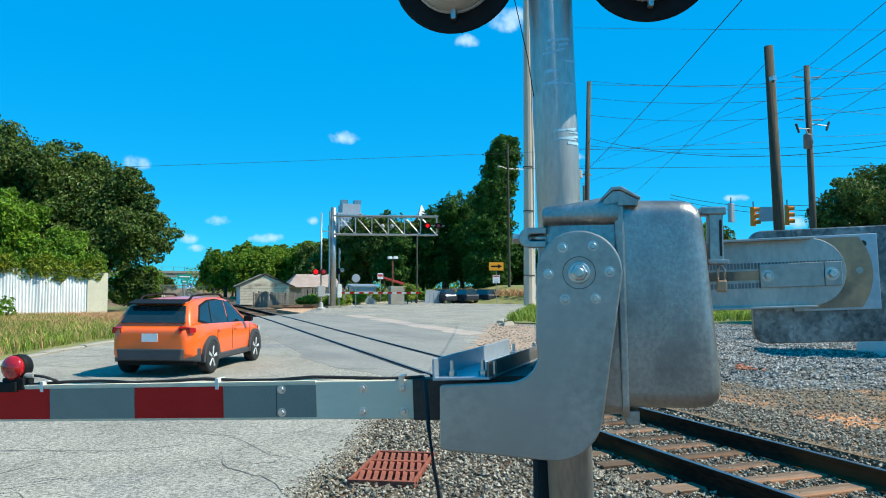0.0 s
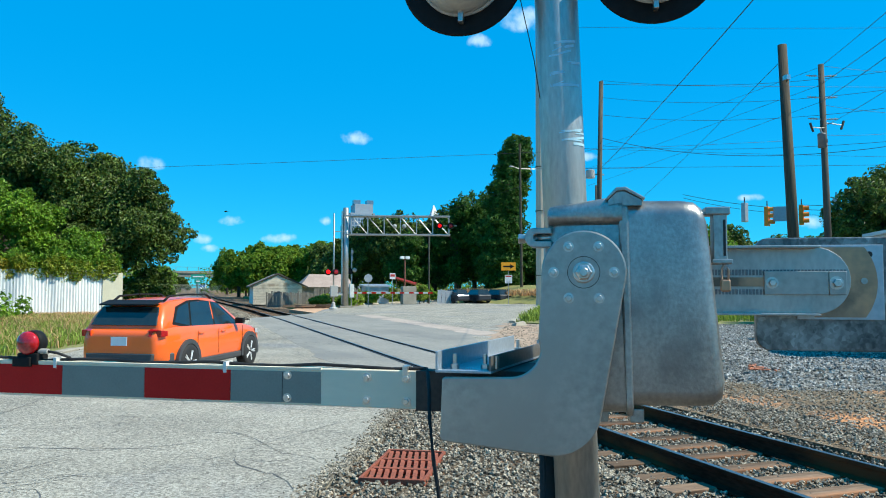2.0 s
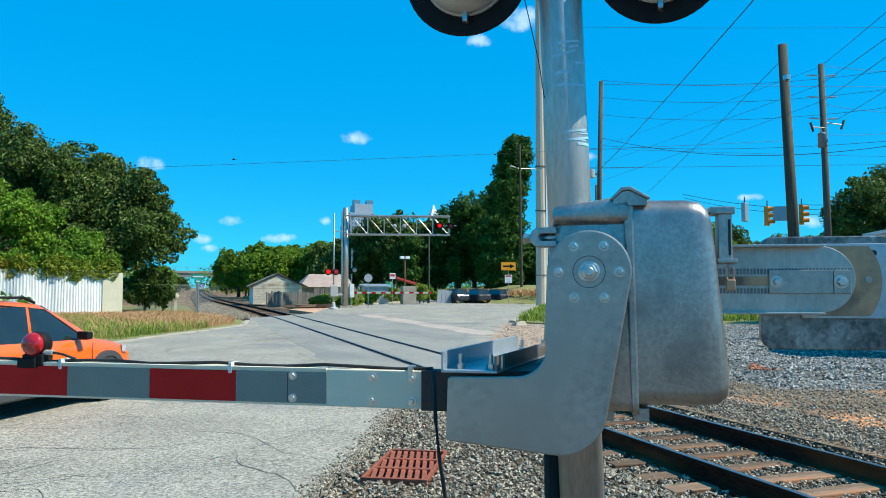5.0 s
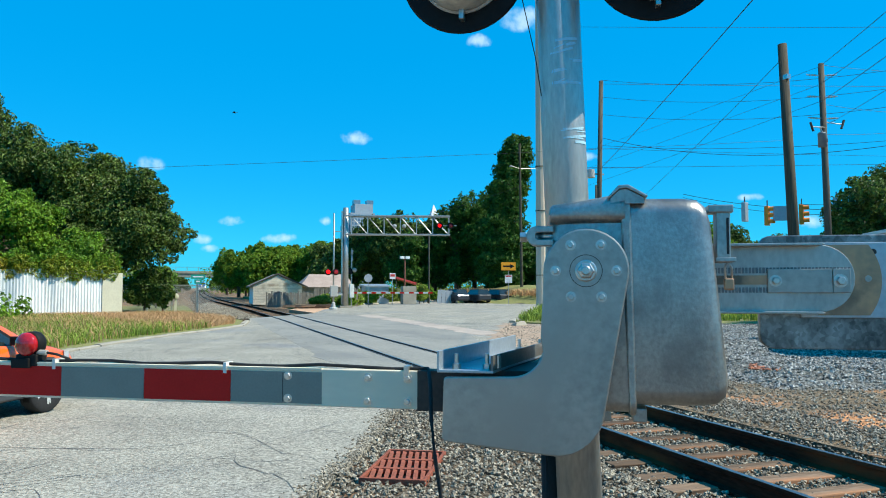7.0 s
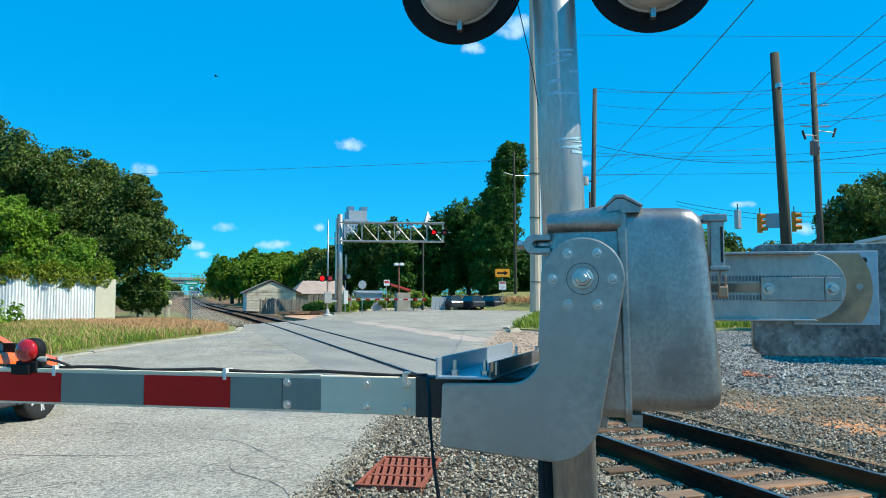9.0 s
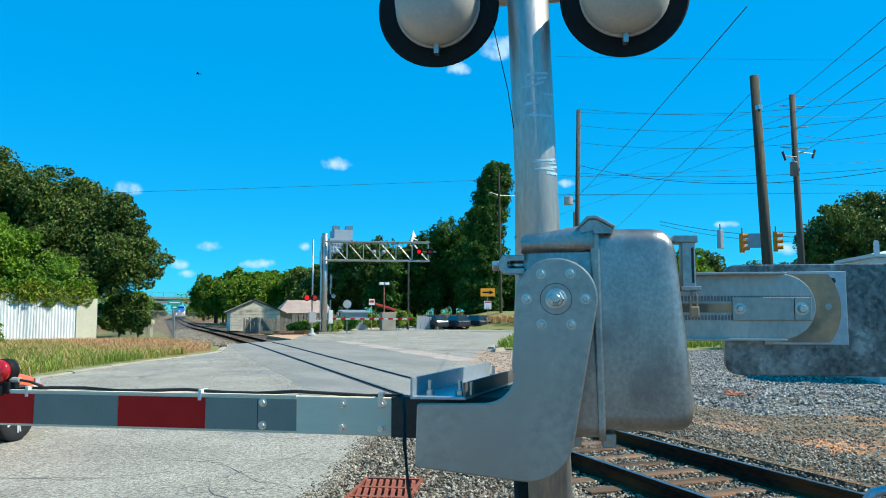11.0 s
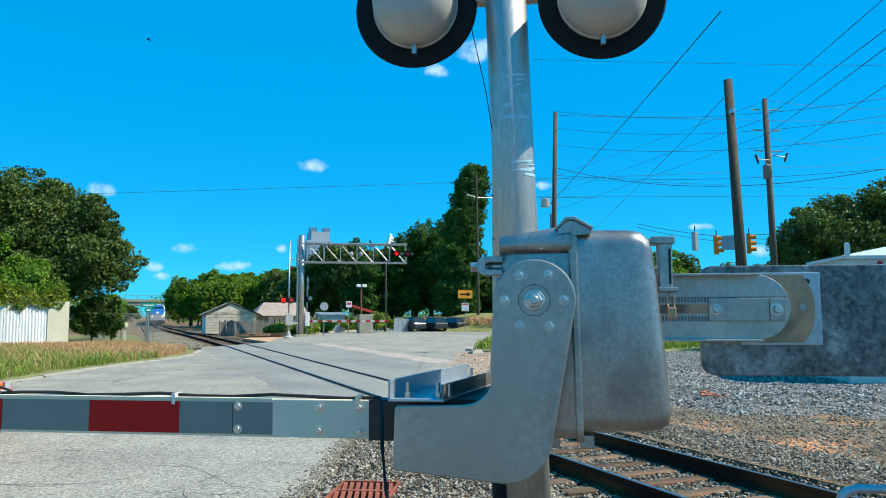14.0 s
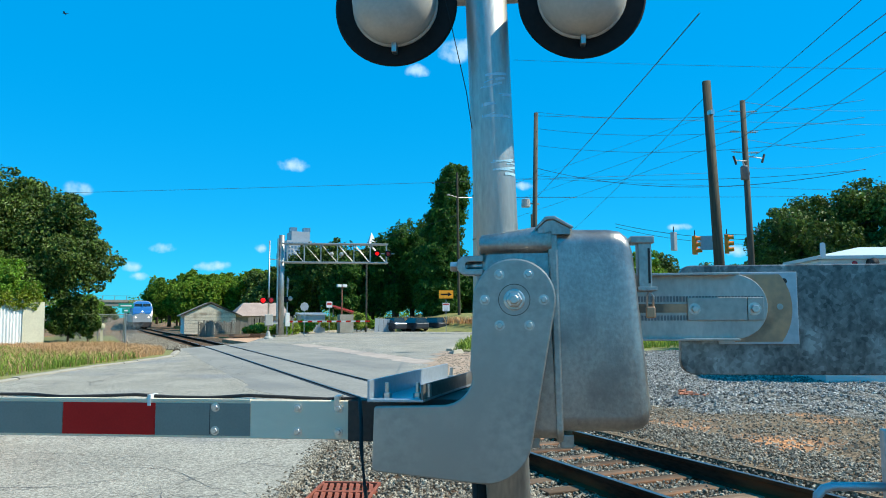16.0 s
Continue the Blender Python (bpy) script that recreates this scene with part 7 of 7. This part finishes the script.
# ---- what moves ----
def motions():
    # gate arm settling on its stop
    walk(gate, [(t, HUB @ pose(0, 0, 0, 0, a, 0)) for t, a in ((0, -2.15), (0.25, -1.6), (0.5, -0.75), (0.75, 0.2), (1.0, 0.55), (1.25, 0.3), (1.5, -0.1), (2.0, 0.15), (2.5, 0.0), (16, 0.0))])
    # car backing away along the road: distance gone and heading at each time
    kt = [0, 0.5, 1.0, 1.5, 2.2, 3.0, 3.6, 4.2, 5.0, 5.6, 6.3, 7.0, 16]
    kx = [0.449, 0.356, 0.236, 0.109, -0.21, -0.76, -1.27, -1.923, -2.67, -2.96, -3.14, -3.34, -3.34]
    ky = [17.67, 17.47, 17.21, 16.94, 16.46, 15.6, 14.52, 13.13, 12.04, 11.62, 11.36, 11.05, 11.05]
    kh = [65.6, 64.5, 63.2, 62.0, 60.8, 59.5, 58.7, 58.2, 58.8, 59.4, 60.0, 60.3, 60.3]
    steps = [i * 0.15 for i in range(51)] + [8.0, 12.0, 16.0]
    rows, spin = [], []
    for t in steps:
        x, y, h = (float(np.interp(t, kt, v)) for v in (kx, ky, kh))
        s = float(np.hypot(x - kx[0], y - ky[0]))
        rows.append((t, pose(x, y, 0.0, 0, 0, h)))
        spin.append((t, -math.degrees(s / 0.342)))
    walk(car_ob, rows)
    for w in car_wheels:
        p = w.matrix_basis.translation.copy()
        walk(w, [(t, Matrix.Translation(p) @ Matrix.Rotation(radians(a), 4, "Y")) for t, a in spin])
    # train
    def on_track(s, length):
        x0, y0, _ = track_at(s)
        x1, y1, _ = track_at(s + length)
        return pose(x0, y0, 0.02, 0, 0, -math.degrees(math.atan2(x1 - x0, y1 - y0)))
    tt = [i * 0.5 for i in range(33)]
    def front(t):
        return float(np.interp(t, [0, 9, 11.5, 13, 14.5, 16], [476, 278, 223, 190, 157, 125]))
    walk(loco, [(t, on_track(front(t), 20)) for t in tt])
    for k, c in enumerate(coaches):
        walk(c, [(t, on_track(front(t) + 20.8 + 26 * k, 25)) for t in tt])
    # bird
    def at(bearing, elev, d):
        x, y = polar(bearing, d)
        return x, y, 1.75 + d * math.tan(radians(elev))
    rows = []
    for t, b, e in ((0, -1.0, 4.6), (1.5, 2.0, 5.3), (4, 3.0, 8), (7, 3.0, 13.0), (9, 2.0, 16.0), (12.5, 1.45, 18.4), (14.5, -0.85, 20.0), (16, -4.1, 20.6)):
        rows.append((t, pose(*at(b, e, 60), 0, 0, 80)))
    walk(bird_ob, rows)


motions()
